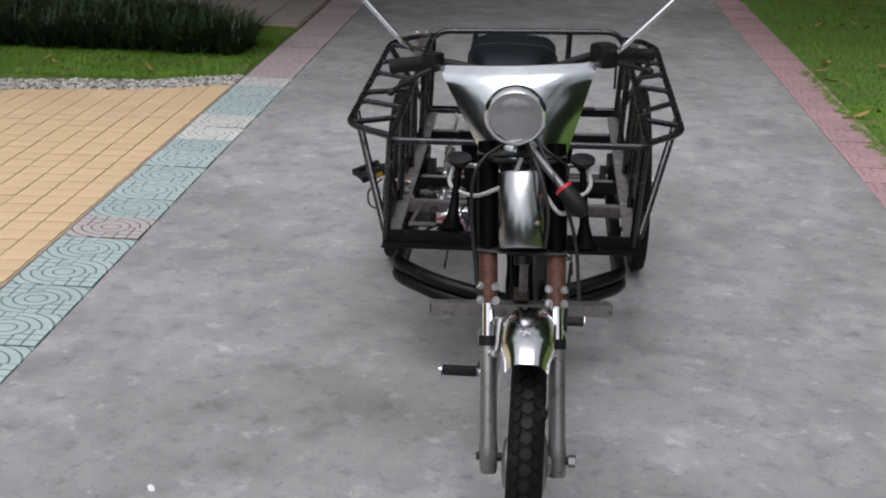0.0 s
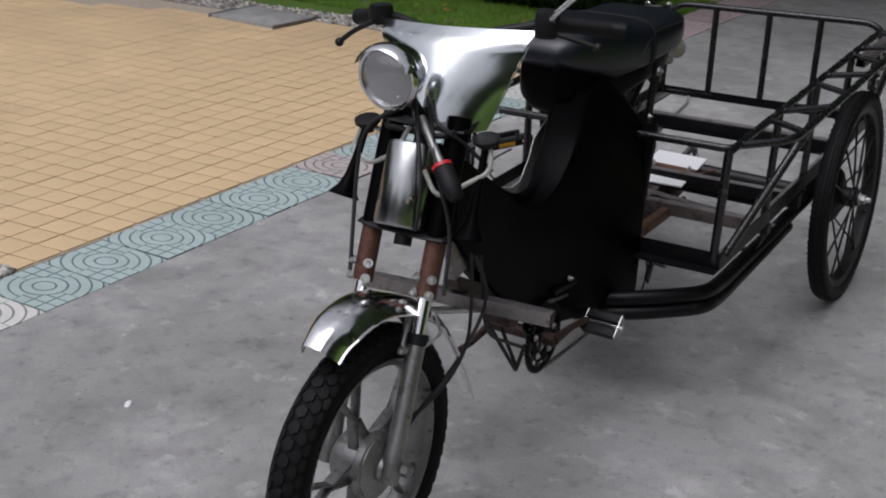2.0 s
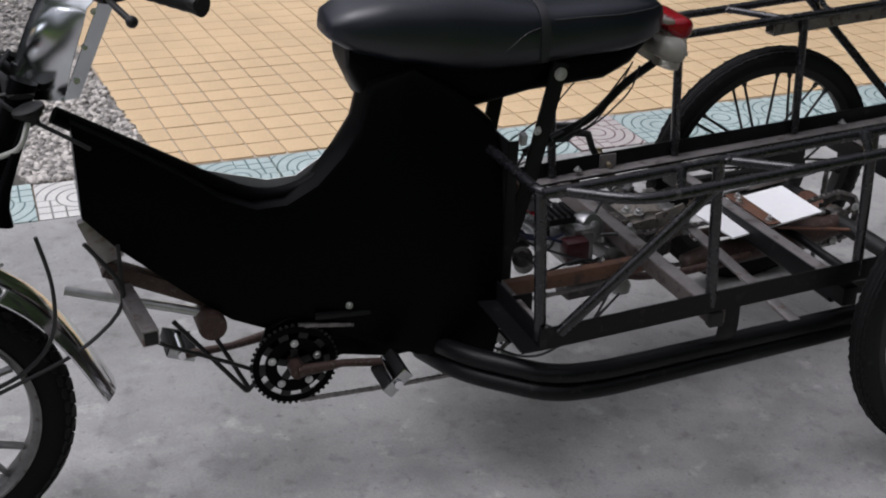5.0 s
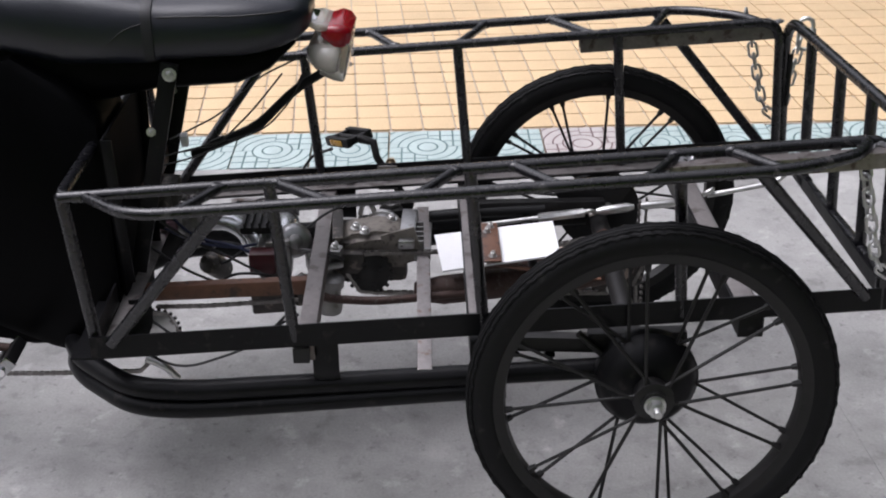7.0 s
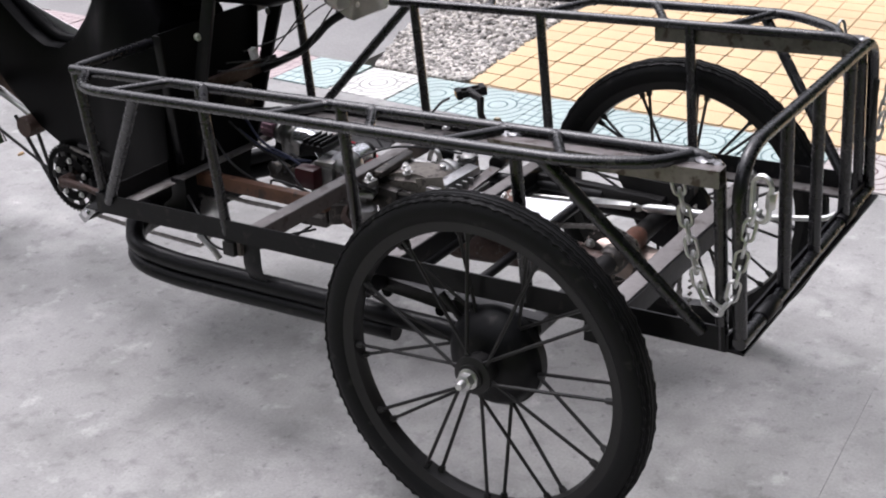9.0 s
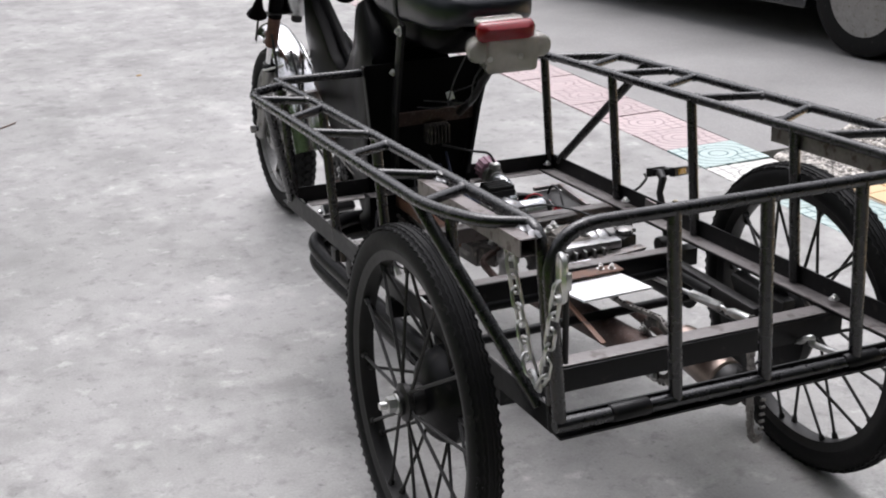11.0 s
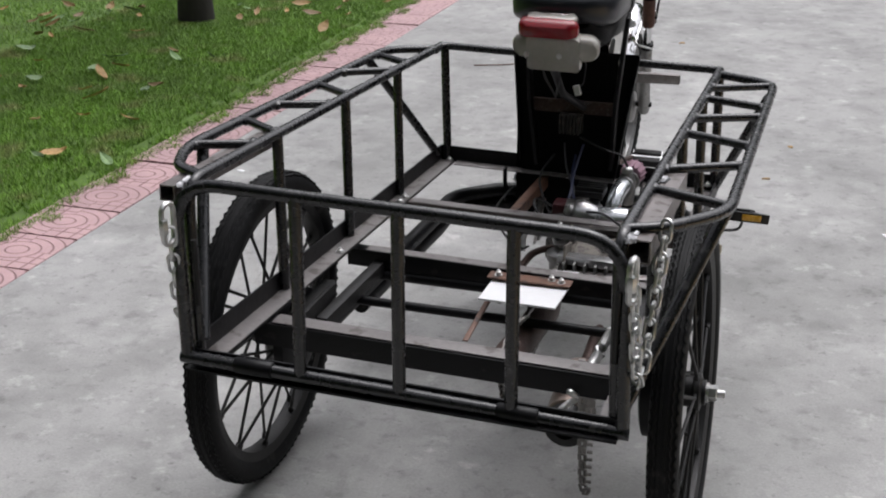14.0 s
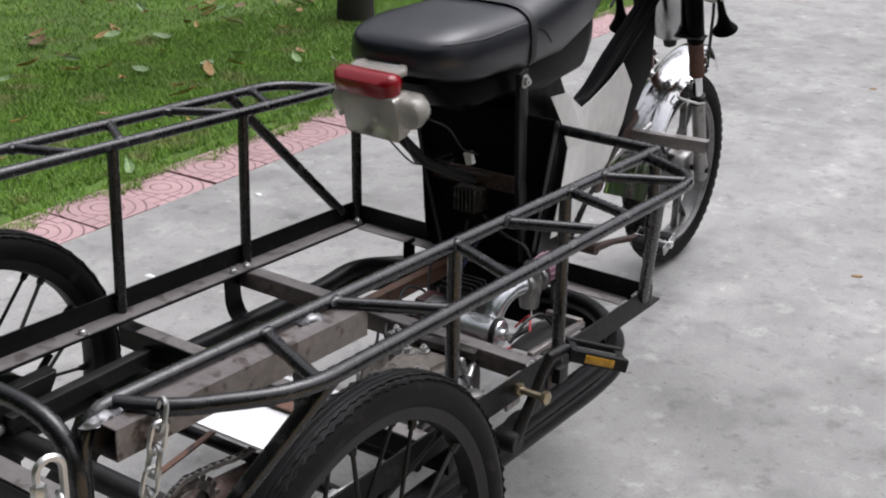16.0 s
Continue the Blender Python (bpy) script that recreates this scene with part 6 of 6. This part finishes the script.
for x, y, z in far:
    b0 = len(verts)
    for e, d in ((0.0, 0.0), (0.001, -0.012)):
        verts += [(x - h - e, y - hy - e - sk, z + d), (x + h + e, y - hy - e + sk, z + d), (x + h + e, y + hy + e + sk, z + d), (x - h - e, y + hy + e - sk, z + d)]
    faces += [(b0, b0 + 1, b0 + 2, b0 + 3)] + [(b0 + k, b0 + 4 + k, b0 + 4 + (k + 1) % 4, b0 + (k + 1) % 4) for k in range(4)]
me = bpy.data.meshes.new("far_pavers")
me.from_pydata(verts, [], faces)
me.materials.append(YELLOWI)
ob = new("far_pavers", me)
ob.parent = yard
tagged(ob, kind="stuff")

slab = thing("cover_slab", "grey concrete cover slab set in the paving", "cover slab", (-3.78, 2.31, 0.0))
part("slab", block(bmesh.new(), (0, 0, 0.004), (0.52, 0.4, 0.03), Matrix.Rotation(radians(-4), 3, "Z"), 0.004), CONCRETE, slab)
for s, w, h in ((1, 0.012, 0.42), (-1, 0.012, 0.42)):
    part("rim", block(bmesh.new(), (s * 0.268, -s * 0.018, 0.004), (w, h, 0.036), Matrix.Rotation(radians(-4), 3, "Z"), 0.002), FLANGE, slab)

# ---------------------------------------------------------------- grey yard, pebble strips
zone("yard_grey", -14, -1.77, -14, -1.9, -0.004, 0.1, ASPHALT)
tagged(bpy.data.objects["yard_grey"], "plain grey yard paving beside the drive", "paving", kind="structure")


def pebbles(name, pts, n, label):
    """Rounded stones set close together over a strip: pts gives x, y0, y1 along it."""
    verts, faces = [], []
    base = bmesh.new()
    bmesh.ops.create_icosphere(base, subdivisions=1, radius=1.0)
    bv, bf = [v.co.copy() for v in base.verts], [[v.index for v in f.verts] for f in base.faces]
    base.free()
    for _ in range(n):
        t = random.random() ** 1.35 * (len(pts) - 1.001)
        i = int(t)
        u = t - i
        x = pts[i][0] * (1 - u) + pts[i + 1][0] * u
        y0, y1 = pts[i][1] * (1 - u) + pts[i + 1][1] * u, pts[i][2] * (1 - u) + pts[i + 1][2] * u
        y = random.uniform(y0, y1)
        s = random.uniform(0.006, 0.015)
        m = Matrix.Translation((x, y, random.uniform(-0.006, 0.004))) @ Euler((random.uniform(-0.5, 0.5), random.uniform(-0.5, 0.5), random.uniform(0, 6))).to_matrix().to_4x4() @ Matrix.Diagonal((s * 1.5, s, s * 0.75, 1))
        b0 = len(verts)
        verts += [m @ (v * random.uniform(0.86, 1.1)) for v in bv]
        faces += [[b0 + k for k in f] for f in bf]
    me = bpy.data.meshes.new(name)
    me.from_pydata([tuple(v) for v in verts], [], faces)
    me.materials.append(PEBBLE)
    me.polygons.foreach_set("use_smooth", [True] * len(me.polygons))
    return tagged(new(name, me), label, "pebbles", kind="stuff")


MORTAR = mat("pebble_mortar", (0.24, 0.225, 0.21), 0.9, var=0.3, scale=20, bump=0.4)
STRIP = [(-1.775, -1.81, -1.395)] + [(x, y, edge_y(x) + 0.012) for x, y in ((-2.2, -1.98), (-3.0, -2.2), (-4.0, -2.42), (-6.0, -2.7))]
NORTH = [(-1.775, 2.88, 3.14), (-2.3, 2.62, 2.9), (-3.0, 2.5, 2.78), (-4.0, 2.4, 2.7), (-6.0, 2.3, 2.6)]
for name, st in (("pebble_bed_south", STRIP), ("pebble_bed_north", NORTH)):
    bm = prism([(x, y0 - 0.01) for x, y0, y1 in st] + [(x, y1 + 0.01) for x, y0, y1 in reversed(st)], -0.002, 0.05)
    tagged(part(name, bm, MORTAR, None, smooth=False), "mortar bed under set pebbles", "mortar bed", kind="structure")
pebbles("pebbles_south", STRIP, 9000, "grey and white river pebbles set in mortar")
pebbles("pebbles_north", NORTH, 3500, "pale rough pebbles edging the lawn")

# ---------------------------------------------------------------- lawns
BLADE = mat("grass_blade", (0.15, 0.285, 0.024), 0.6, var=0.3, scale=1.6, fine=9, bump=0.0, island=0.45, col2=(0.24, 0.27, 0.08), spots=0.25)
LAWN = mat("lawn_thatch", (0.09, 0.165, 0.022), 0.9, var=0.35, scale=2.2, fine=40, bump=0.3, col2=(0.17, 0.15, 0.06), spots=0.12)
rng = np.random.default_rng(5)


def lawn(name, boxes, label):
    verts, faces = [], []
    for x0, x1, y0, y1, n, h in boxes:
        xs, ys, an, hh = rng.uniform(x0, x1, n), rng.uniform(y0, y1, n), rng.uniform(0, 6.28, n), rng.uniform(0.5, 1.1, n) * h
        lean, w = rng.uniform(0.6, 2.6, n), rng.uniform(0.0014, 0.003, n)
        ragged = 0.035 * np.sin(ys * 7) + 0.03 * np.sin(ys * 23) + 0.02 * np.sin(ys * 61)
        xs = np.where(np.abs(xs - x0) < 0.1, xs - np.abs(ragged), xs)
        c, s = np.cos(an), np.sin(an)
        b0 = len(verts)
        P0 = np.stack([xs - s * w, ys + c * w, np.full(n, -0.012)], 1)
        P1 = np.stack([xs + s * w, ys - c * w, np.full(n, -0.012)], 1)
        P2 = np.stack([xs + c * lean * hh, ys + s * lean * hh, hh], 1)
        allv = np.stack([P0, P1, P2], 1).reshape(-1, 3)
        verts += allv.tolist()
        faces += (np.arange(n * 3).reshape(-1, 3) + b0).tolist()
    me = bpy.data.meshes.new(name)
    me.from_pydata(verts, [], faces)
    me.materials.append(BLADE)
    return tagged(new(name, me), label, "grass", kind="stuff")


def turf(name, pts):
    bm = prism(pts, -0.01, 0.04)
    return tagged(part(name, bm, LAWN, None, smooth=False), "earth and thatch of the mown lawn", "lawn ground", kind="structure")


turf("lawn_ground_east", [(1.875, -14), (14, -14), (14, 14), (1.875, 14)])
turf("lawn_ground_north", [(-1.772, 3.0), (-1.772, 5.0), (-2.2, 5.1), (-9, 5.1), (-9, 2.6), (-4, 2.68), (-2.3, 2.86)])
lawn("grass_east", [(1.84, 1.88, -6.5, 4.0, 13000, 0.02), (1.86, 3.4, -6.5, 3.0, 330000, 0.013), (3.4, 5.4, -6.5, 3.0, 120000, 0.014), (1.86, 5.4, 3.0, 13.5, 90000, 0.018), (1.86, 5.4, -13.5, -6.5, 40000, 0.018), (5.4, 13.5, -13.5, 13.5, 60000, 0.024)], "short green mown lawn")
lawn("grass_north", [(-5.2, -1.8, 2.95, 4.2, 90000, 0.013), (-2.4, -1.8, 4.2, 4.95, 14000, 0.013)], "strip of short green lawn")

# long-leaved border plants
verts, faces = [], []
for k in range(1500):
    x, y = random.uniform(-6.2, -1.95), random.uniform(3.75, 4.75)
    if x > -2.4 and y > 4.7 - (x + 2.4) * 1.2:
        continue
    for j in range(14):
        a, L, dr = random.uniform(0, 6.28), random.uniform(0.28, 0.46), random.uniform(0.5, 1.1)
        w = random.uniform(0.004, 0.007)
        b0 = len(verts)
        for i, u in enumerate((0, 0.35, 0.7, 1.0)):
            r, z = L * u * dr * 0.75, L * (u - 0.62 * dr * u * u) * 0.95
            ww = w * (1 - 0.9 * u * u)
            verts += [(x + math.cos(a) * r - math.sin(a) * ww, y + math.sin(a) * r + math.cos(a) * ww, z), (x + math.cos(a) * r + math.sin(a) * ww, y + math.sin(a) * r - math.cos(a) * ww, z)]
        faces += [(b0 + 2 * i, b0 + 2 * i + 1, b0 + 2 * i + 3, b0 + 2 * i + 2) for i in range(3)]
me = bpy.data.meshes.new("border_plants")
me.from_pydata(verts, [], faces)
me.materials.append(mat("lily_turf_leaf", (0.026, 0.05, 0.016), 0.5, var=0.35, scale=3, bump=0.0, island=0.4))
me.polygons.foreach_set("use_smooth", [True] * len(me.polygons))
tagged(new("border_plants", me), "dense dark green arching lily-turf border", "plants", kind="stuff")

# pale paving beyond the plants
pale = thing("pavement_pale", "pale paving with dark joints behind the planted border", "paving", kind="structure")
PALE = mat("pale_paver", (0.45, 0.38, 0.32), 0.75, var=0.18, scale=3, bump=0.2, objvar=0.08)
zone("paver_bed", -9, -1.79, 5.1, 12, -0.012, 0.06, GROUT, pale)
bm = block(bmesh.new(), (0, 0, -0.01), (0.278, 0.69, 0.02), None, 0.003)
me = bpy.data.meshes.new("paver_slab")
bm.to_mesh(me)
bm.free()
me.materials.append(PALE)
for i in range(16):
    for j in range(9):
        ob = new("paver_slab", me)
        ob.parent = pale
        ob.location = (-1.95 - 0.29 * i, 5.45 + 0.7 * j, random.uniform(-0.001, 0.002))

# fallen leaves
LEAFM = mat("fallen_leaf", (0.33, 0.2, 0.07), 0.6, var=0.3, scale=40, bump=0.1, island=0.55)
LEAFG = mat("fallen_green_leaf", (0.2, 0.3, 0.13), 0.55, var=0.3, scale=40, bump=0.1, island=0.4)


def leaves(name, n, material, region, label):
    verts, faces = [], []
    for _ in range(n):
        x, y = random.uniform(*region[0]), random.uniform(*region[1])
        L = random.uniform(0.028, 0.062)
        W = L * random.uniform(0.28, 0.5)
        m = Matrix.Translation((x, y, random.uniform(0.018, 0.034))) @ Euler((random.uniform(-0.5, 0.5), random.uniform(-0.4, 0.4), random.uniform(0, 6.28))).to_matrix().to_4x4()
        b0 = len(verts)
        for u, w in ((-1, 0.05), (-0.5, 0.8), (0.1, 1.0), (0.6, 0.6), (1, 0.03)):
            up = 0.25 * L * (u * u * random.uniform(0.2, 1.0))
            verts += [tuple(m @ V(u * L, -w * W, up)), tuple(m @ V(u * L, 0, up - 0.004)), tuple(m @ V(u * L, w * W, up + random.uniform(0, 0.006)))]
        for i in range(4):
            for j in range(2):
                a = b0 + 3 * i + j
                faces.append((a, a + 1, a + 4, a + 3))
    me = bpy.data.meshes.new(name)
    me.from_pydata(verts, [], faces)
    me.materials.append(material)
    return tagged(new(name, me), label, "leaves", kind="stuff")


leaves("fallen_leaves", 230, LEAFM, ((1.9, 5.2), (-8, 2.0)), "scattered dry brown and yellow fallen leaves")
leaves("green_fallen_leaves", 120, LEAFG, ((1.9, 5.2), (-8, 2.0)), "scattered pale green fallen leaves")
leaves("north_fallen_leaves", 6, LEAFM, ((-3.5, -1.85), (3.0, 3.7)), "a few dry leaves on the grass")
leaves("east_fallen_leaves", 60, LEAFM, ((1.8, 3.2), (2.0, 8.0)), "scattered dry fallen leaves")

# small marks on the drive: leaves, a twig and chips of stone
for x, y in ((-0.435, -2.3), (1.415, -1.8), (-0.845, -1.834), (1.446, -3.3), (1.209, -1.116), (-0.495, -2.72), (0.157, -4.4)):
    bm = bmesh.new()
    bmesh.ops.create_icosphere(bm, subdivisions=2, radius=0.011)
    for v in bm.verts:
        v.co *= random.uniform(0.7, 1.2)
    bm.transform(Matrix.Translation((x, y, 0.002)) @ Matrix.Rotation(random.uniform(0, 3), 4, "Z") @ Matrix.Diagonal((1.5, 0.9, 0.35, 1)))
    tagged(part("stone_chip", bm, LEAFM if x in (-0.435, -0.495, 0.157) else WHITE, None), "small dry leaf scrap lying on the concrete" if x in (-0.435, -0.495, 0.157) else "small pale chip lying on the concrete", "stone chip", group="chips on the drive")
bm = pipe([(1.05, -3.6, 0.004), (0.98, -3.62, 0.006), (0.9, -3.66, 0.004), (0.82, -3.74, 0.004)], 0.003, 0.05, 6)
tagged(part("twig", bm, BROWN, None), "thin dry twig on the concrete", "twig")


# ---------------------------------------------------------------- tree on the lawn, and unseen ones for shade
BARK = mat("dark_bark", (0.022, 0.018, 0.015), 0.85, var=0.5, scale=14, fine=60, bump=0.8, stretch=(1, 1, 0.3))
CROWN = mat("tree_leaf", (0.05, 0.09, 0.02), 0.5, var=0.3, scale=4, bump=0.0, island=0.4)


def tree(x, y, r, h, seed, reach=1.0, leaves_n=2600):
    rnd = random.Random(seed)
    t = thing("tree", "tree with a dark slender trunk standing in the grass", "tree", (x, y, -0.02))
    pts = [V(0.02 * math.sin(k), 0.02 * math.cos(k * 1.3), h * k / 8) for k in range(9)]
    bm = sweep(bmesh.new(), pts, [r * (1.25 if k == 0 else 1 - 0.06 * k) for k in range(9)], 14)
    tips = []
    for k in range(9):
        a = k * 2.4
        p = pts[4 + k // 2]
        q = p + V(math.cos(a) * 0.6 * reach, math.sin(a) * 0.6 * reach, 0.5)
        e = q + V(math.cos(a + 0.4) * 0.7 * reach, math.sin(a + 0.4) * 0.7 * reach, 0.5)
        sweep(bm, [p, q, e], [r * 0.4, r * 0.25, r * 0.08], 7)
        tips += [q, e, q.lerp(e, 0.5)]
    part("trunk", bm, BARK, t)
    verts, faces = [], []
    for _ in range(leaves_n):
        c = rnd.choice(tips) + V(rnd.gauss(0, 0.3 * reach), rnd.gauss(0, 0.3 * reach), rnd.gauss(0, 0.22))
        m = Euler((rnd.uniform(-1, 1), rnd.uniform(-1, 1), rnd.uniform(0, 6))).to_matrix()
        L = rnd.uniform(0.04, 0.075)
        b0 = len(verts)
        verts += [tuple(c + m @ V(*q)) for q in ((-L, 0, 0), (0, -L * 0.4, 0.01), (L, 0, 0), (0, L * 0.4, 0.01))]
        faces.append((b0, b0 + 1, b0 + 2, b0 + 3))
    me = bpy.data.meshes.new("crown")
    me.from_pydata(verts, [], faces)
    me.materials.append(CROWN)
    ob = new("crown", me)
    ob.parent = t
    return t


tree(2.86, -4.2, 0.085, 3.4, 3)
# Crown out of view, made wide and dense to shade the plants below.
tree(-3.05, 4.95, 0.08, 4.0, 8, 2.3, 26000)
# Two trees added out of view, only to shade the lawns.
tree(-5.7, 4.4, 0.09, 4.2, 11, 2.4, 22000)
tree(4.0, 4.7, 0.09, 4.2, 14, 2.6, 26000)


# ---------------------------------------------------------------- parked car
def parked_car(ox, oy):
    car = thing("parked_car", "dark parked car standing on the grey yard", "car", (ox, oy, 0))
    CARP = mat("dark_car_paint", (0.012, 0.013, 0.016), 0.25, var=0.1, bump=0.0, coat=0.5)
    def arch(yc):
        return [(yc + 0.37 * math.cos(math.pi * k / 12), 0.3 + 0.37 * math.sin(math.pi * k / 12)) for k in range(13)]
    side = [(-2.12, 0.32), (-2.14, 0.5), (-2.08, 0.7), (-1.98, 0.78), (-1.15, 0.93), (1.55, 0.97), (1.98, 0.93), (2.08, 0.8), (2.12, 0.55), (2.08, 0.3)]
    outline = side + [(1.68, 0.26)] + arch(1.3) + [(0.9, 0.19), (-0.9, 0.19)] + arch(-1.3) + [(-1.68, 0.26)]
    part("body", solid(bmesh.new(), outline, -0.84, 0.84, 0.05), CARP, car)
    GLAZ = mat("dark_glass", (0.01, 0.012, 0.013), 0.05, bump=0.0)
    rings = [[(sx * w, y, z) for sx, y in ((1, y0), (1, y1), (-1, y1), (-1, y0))] for w, y0, y1, z in ((0.8, -1.2, 1.55, 0.93), (0.79, -1.12, 1.5, 0.98), (0.66, -0.5, 0.98, 1.38), (0.62, -0.42, 0.9, 1.42))]
    bm = loft(rings)
    bmesh.ops.bevel(bm, geom=bm.edges[:], offset=0.03, segments=2, affect="EDGES")
    part("cabin", bm, CARP, car)
    for y0, z0, y1, z1 in ((-1.1, 1.0, -0.54, 1.36), (1.47, 1.01, 1.0, 1.36)):
        bm = bmesh.new()
        d = 0.012 if y0 > 0 else -0.012
        bm.faces.new([bm.verts.new(p) for p in ((-0.7, y0 + d, z0), (0.7, y0 + d, z0), (0.6, y1 + d, z1), (-0.6, y1 + d, z1))])
        part("windscreen" if y0 < 0 else "rear_window", thicken(bm, 0.006), GLAZ, car, smooth=False)
    for s in (1, -1):
        part("headlight", block(bmesh.new(), (s * 0.6, -2.07, 0.68), (0.3, 0.1, 0.12), None, 0.03), LAMPGLASS, car)
        part("tail_light", block(bmesh.new(), (s * 0.66, 2.06, 0.78), (0.26, 0.08, 0.14), None, 0.03), REDLENS, car)
        part("wing_mirror", block(bmesh.new(), (s * 0.92, -0.75, 1.0), (0.16, 0.1, 0.11), None, 0.03), CARP, car)
    part("bumper", block(bmesh.new(), (0, -2.1, 0.42), (1.5, 0.12, 0.16), None, 0.04), CARP, car)
    part("bumper", block(bmesh.new(), (0, 2.09, 0.42), (1.5, 0.12, 0.16), None, 0.04), CARP, car)
    for s in (1, -1):
        for y0, y1, y2, y3 in ((-1.0, 0.1, 0.1, -0.46), (0.16, 1.36, 0.92, 0.16)):
            bm = bmesh.new()
            bm.faces.new([bm.verts.new(p) for p in ((s * 0.788, y0, 1.0), (s * 0.788, y1, 1.0), (s * 0.678, y2, 1.35), (s * 0.678, y3, 1.35))])
            part("side_window", thicken(bm, 0.004), GLAZ, car, smooth=False)
        part("door_seam", bar(bmesh.new(), (s * 0.842, 0.12, 0.3), (s * 0.842, 0.12, 0.9), 0.006, 0.004, (0, 1, 0)), MATTE, car)
        part("door_handle", block(bmesh.new(), (s * 0.85, 0.02, 0.82), (0.02, 0.14, 0.025), None, 0.008), CARP, car)
        for y in (1.3, -1.3):
            W = axis((s * 0.74, y, 0.31), (s, 0, 0))
            w = part("wheel", lathe(bmesh.new(), [(0.2, -0.09), (0.27, -0.1), (0.3, -0.085), (0.31, -0.05), (0.31, 0.05), (0.3, 0.085), (0.27, 0.1), (0.2, 0.085)], W, 40), RUBBER, car)
            part("rim", lathe(bmesh.new(), [(0.205, 0.088), (0.19, 0.07), (0.06, 0.06), (0.05, 0.075), (0.0005, 0.076)], W, 30), ALU, w)
            for k in range(5):
                a = 2 * math.pi * k / 5
                part("rim_spoke", bar(bmesh.new(), W @ V(0.04 * math.cos(a), 0.04 * math.sin(a), 0.075), W @ V(0.19 * math.cos(a), 0.19 * math.sin(a), 0.08), 0.04, 0.015, (s, 0, 0)), ALU, w)
    return car


parked_car(-3.76, -4.42).rotation_euler[2] = radians(10)


# ---------------------------------------------------------------- trees and hedges closing the place, far off
verts, faces = [], []
FAR = mat("distant_foliage", (0.035, 0.06, 0.02), 0.8, var=0.6, scale=0.9, fine=6, bump=0.5)
n = 160
prof = ((0.0, 0.0), (2.0, -0.3), (4.5, -0.8), (6.5, -1.0), (7.5, 1.0))
# Unseen belt: nearer and taller north-east to shade the lawn, lower south for reflections.
for k in range(n):
    a = 2 * math.pi * k / n
    for j, (z, out) in enumerate(prof):
        rr = 19 - 8.5 * max(0.0, math.sin(a)) ** 0.7 - 3.5 * max(0.0, -math.sin(a)) - 0.6 * max(0.0, math.cos(a - 0.85)) ** 4 + out + 0.8 * math.sin(k * 1.7 + j) + random.uniform(-0.4, 0.4)
        zz = z * (1 - 0.4 * max(0.0, -math.sin(a)) + 0.7 * max(0.0, math.cos(a - 0.95)) ** 2 + 0.16 * math.sin(k * 0.45) + 0.1 * math.sin(k * 1.3 + 2)) - 0.1
        verts.append((rr * math.cos(a), -0.8 + rr * math.sin(a), zz))
m5 = len(prof)
for k in range(n):
    for j in range(m5 - 1):
        a, b = k * m5 + j, ((k + 1) % n) * m5 + j
        faces.append((a, b, b + 1, a + 1))
me = bpy.data.meshes.new("backdrop")
me.from_pydata(verts, [], faces)
me.materials.append(FAR)
tagged(new("backdrop", me), "distant belt of dark green trees round the yard", "tree belt", kind="structure")
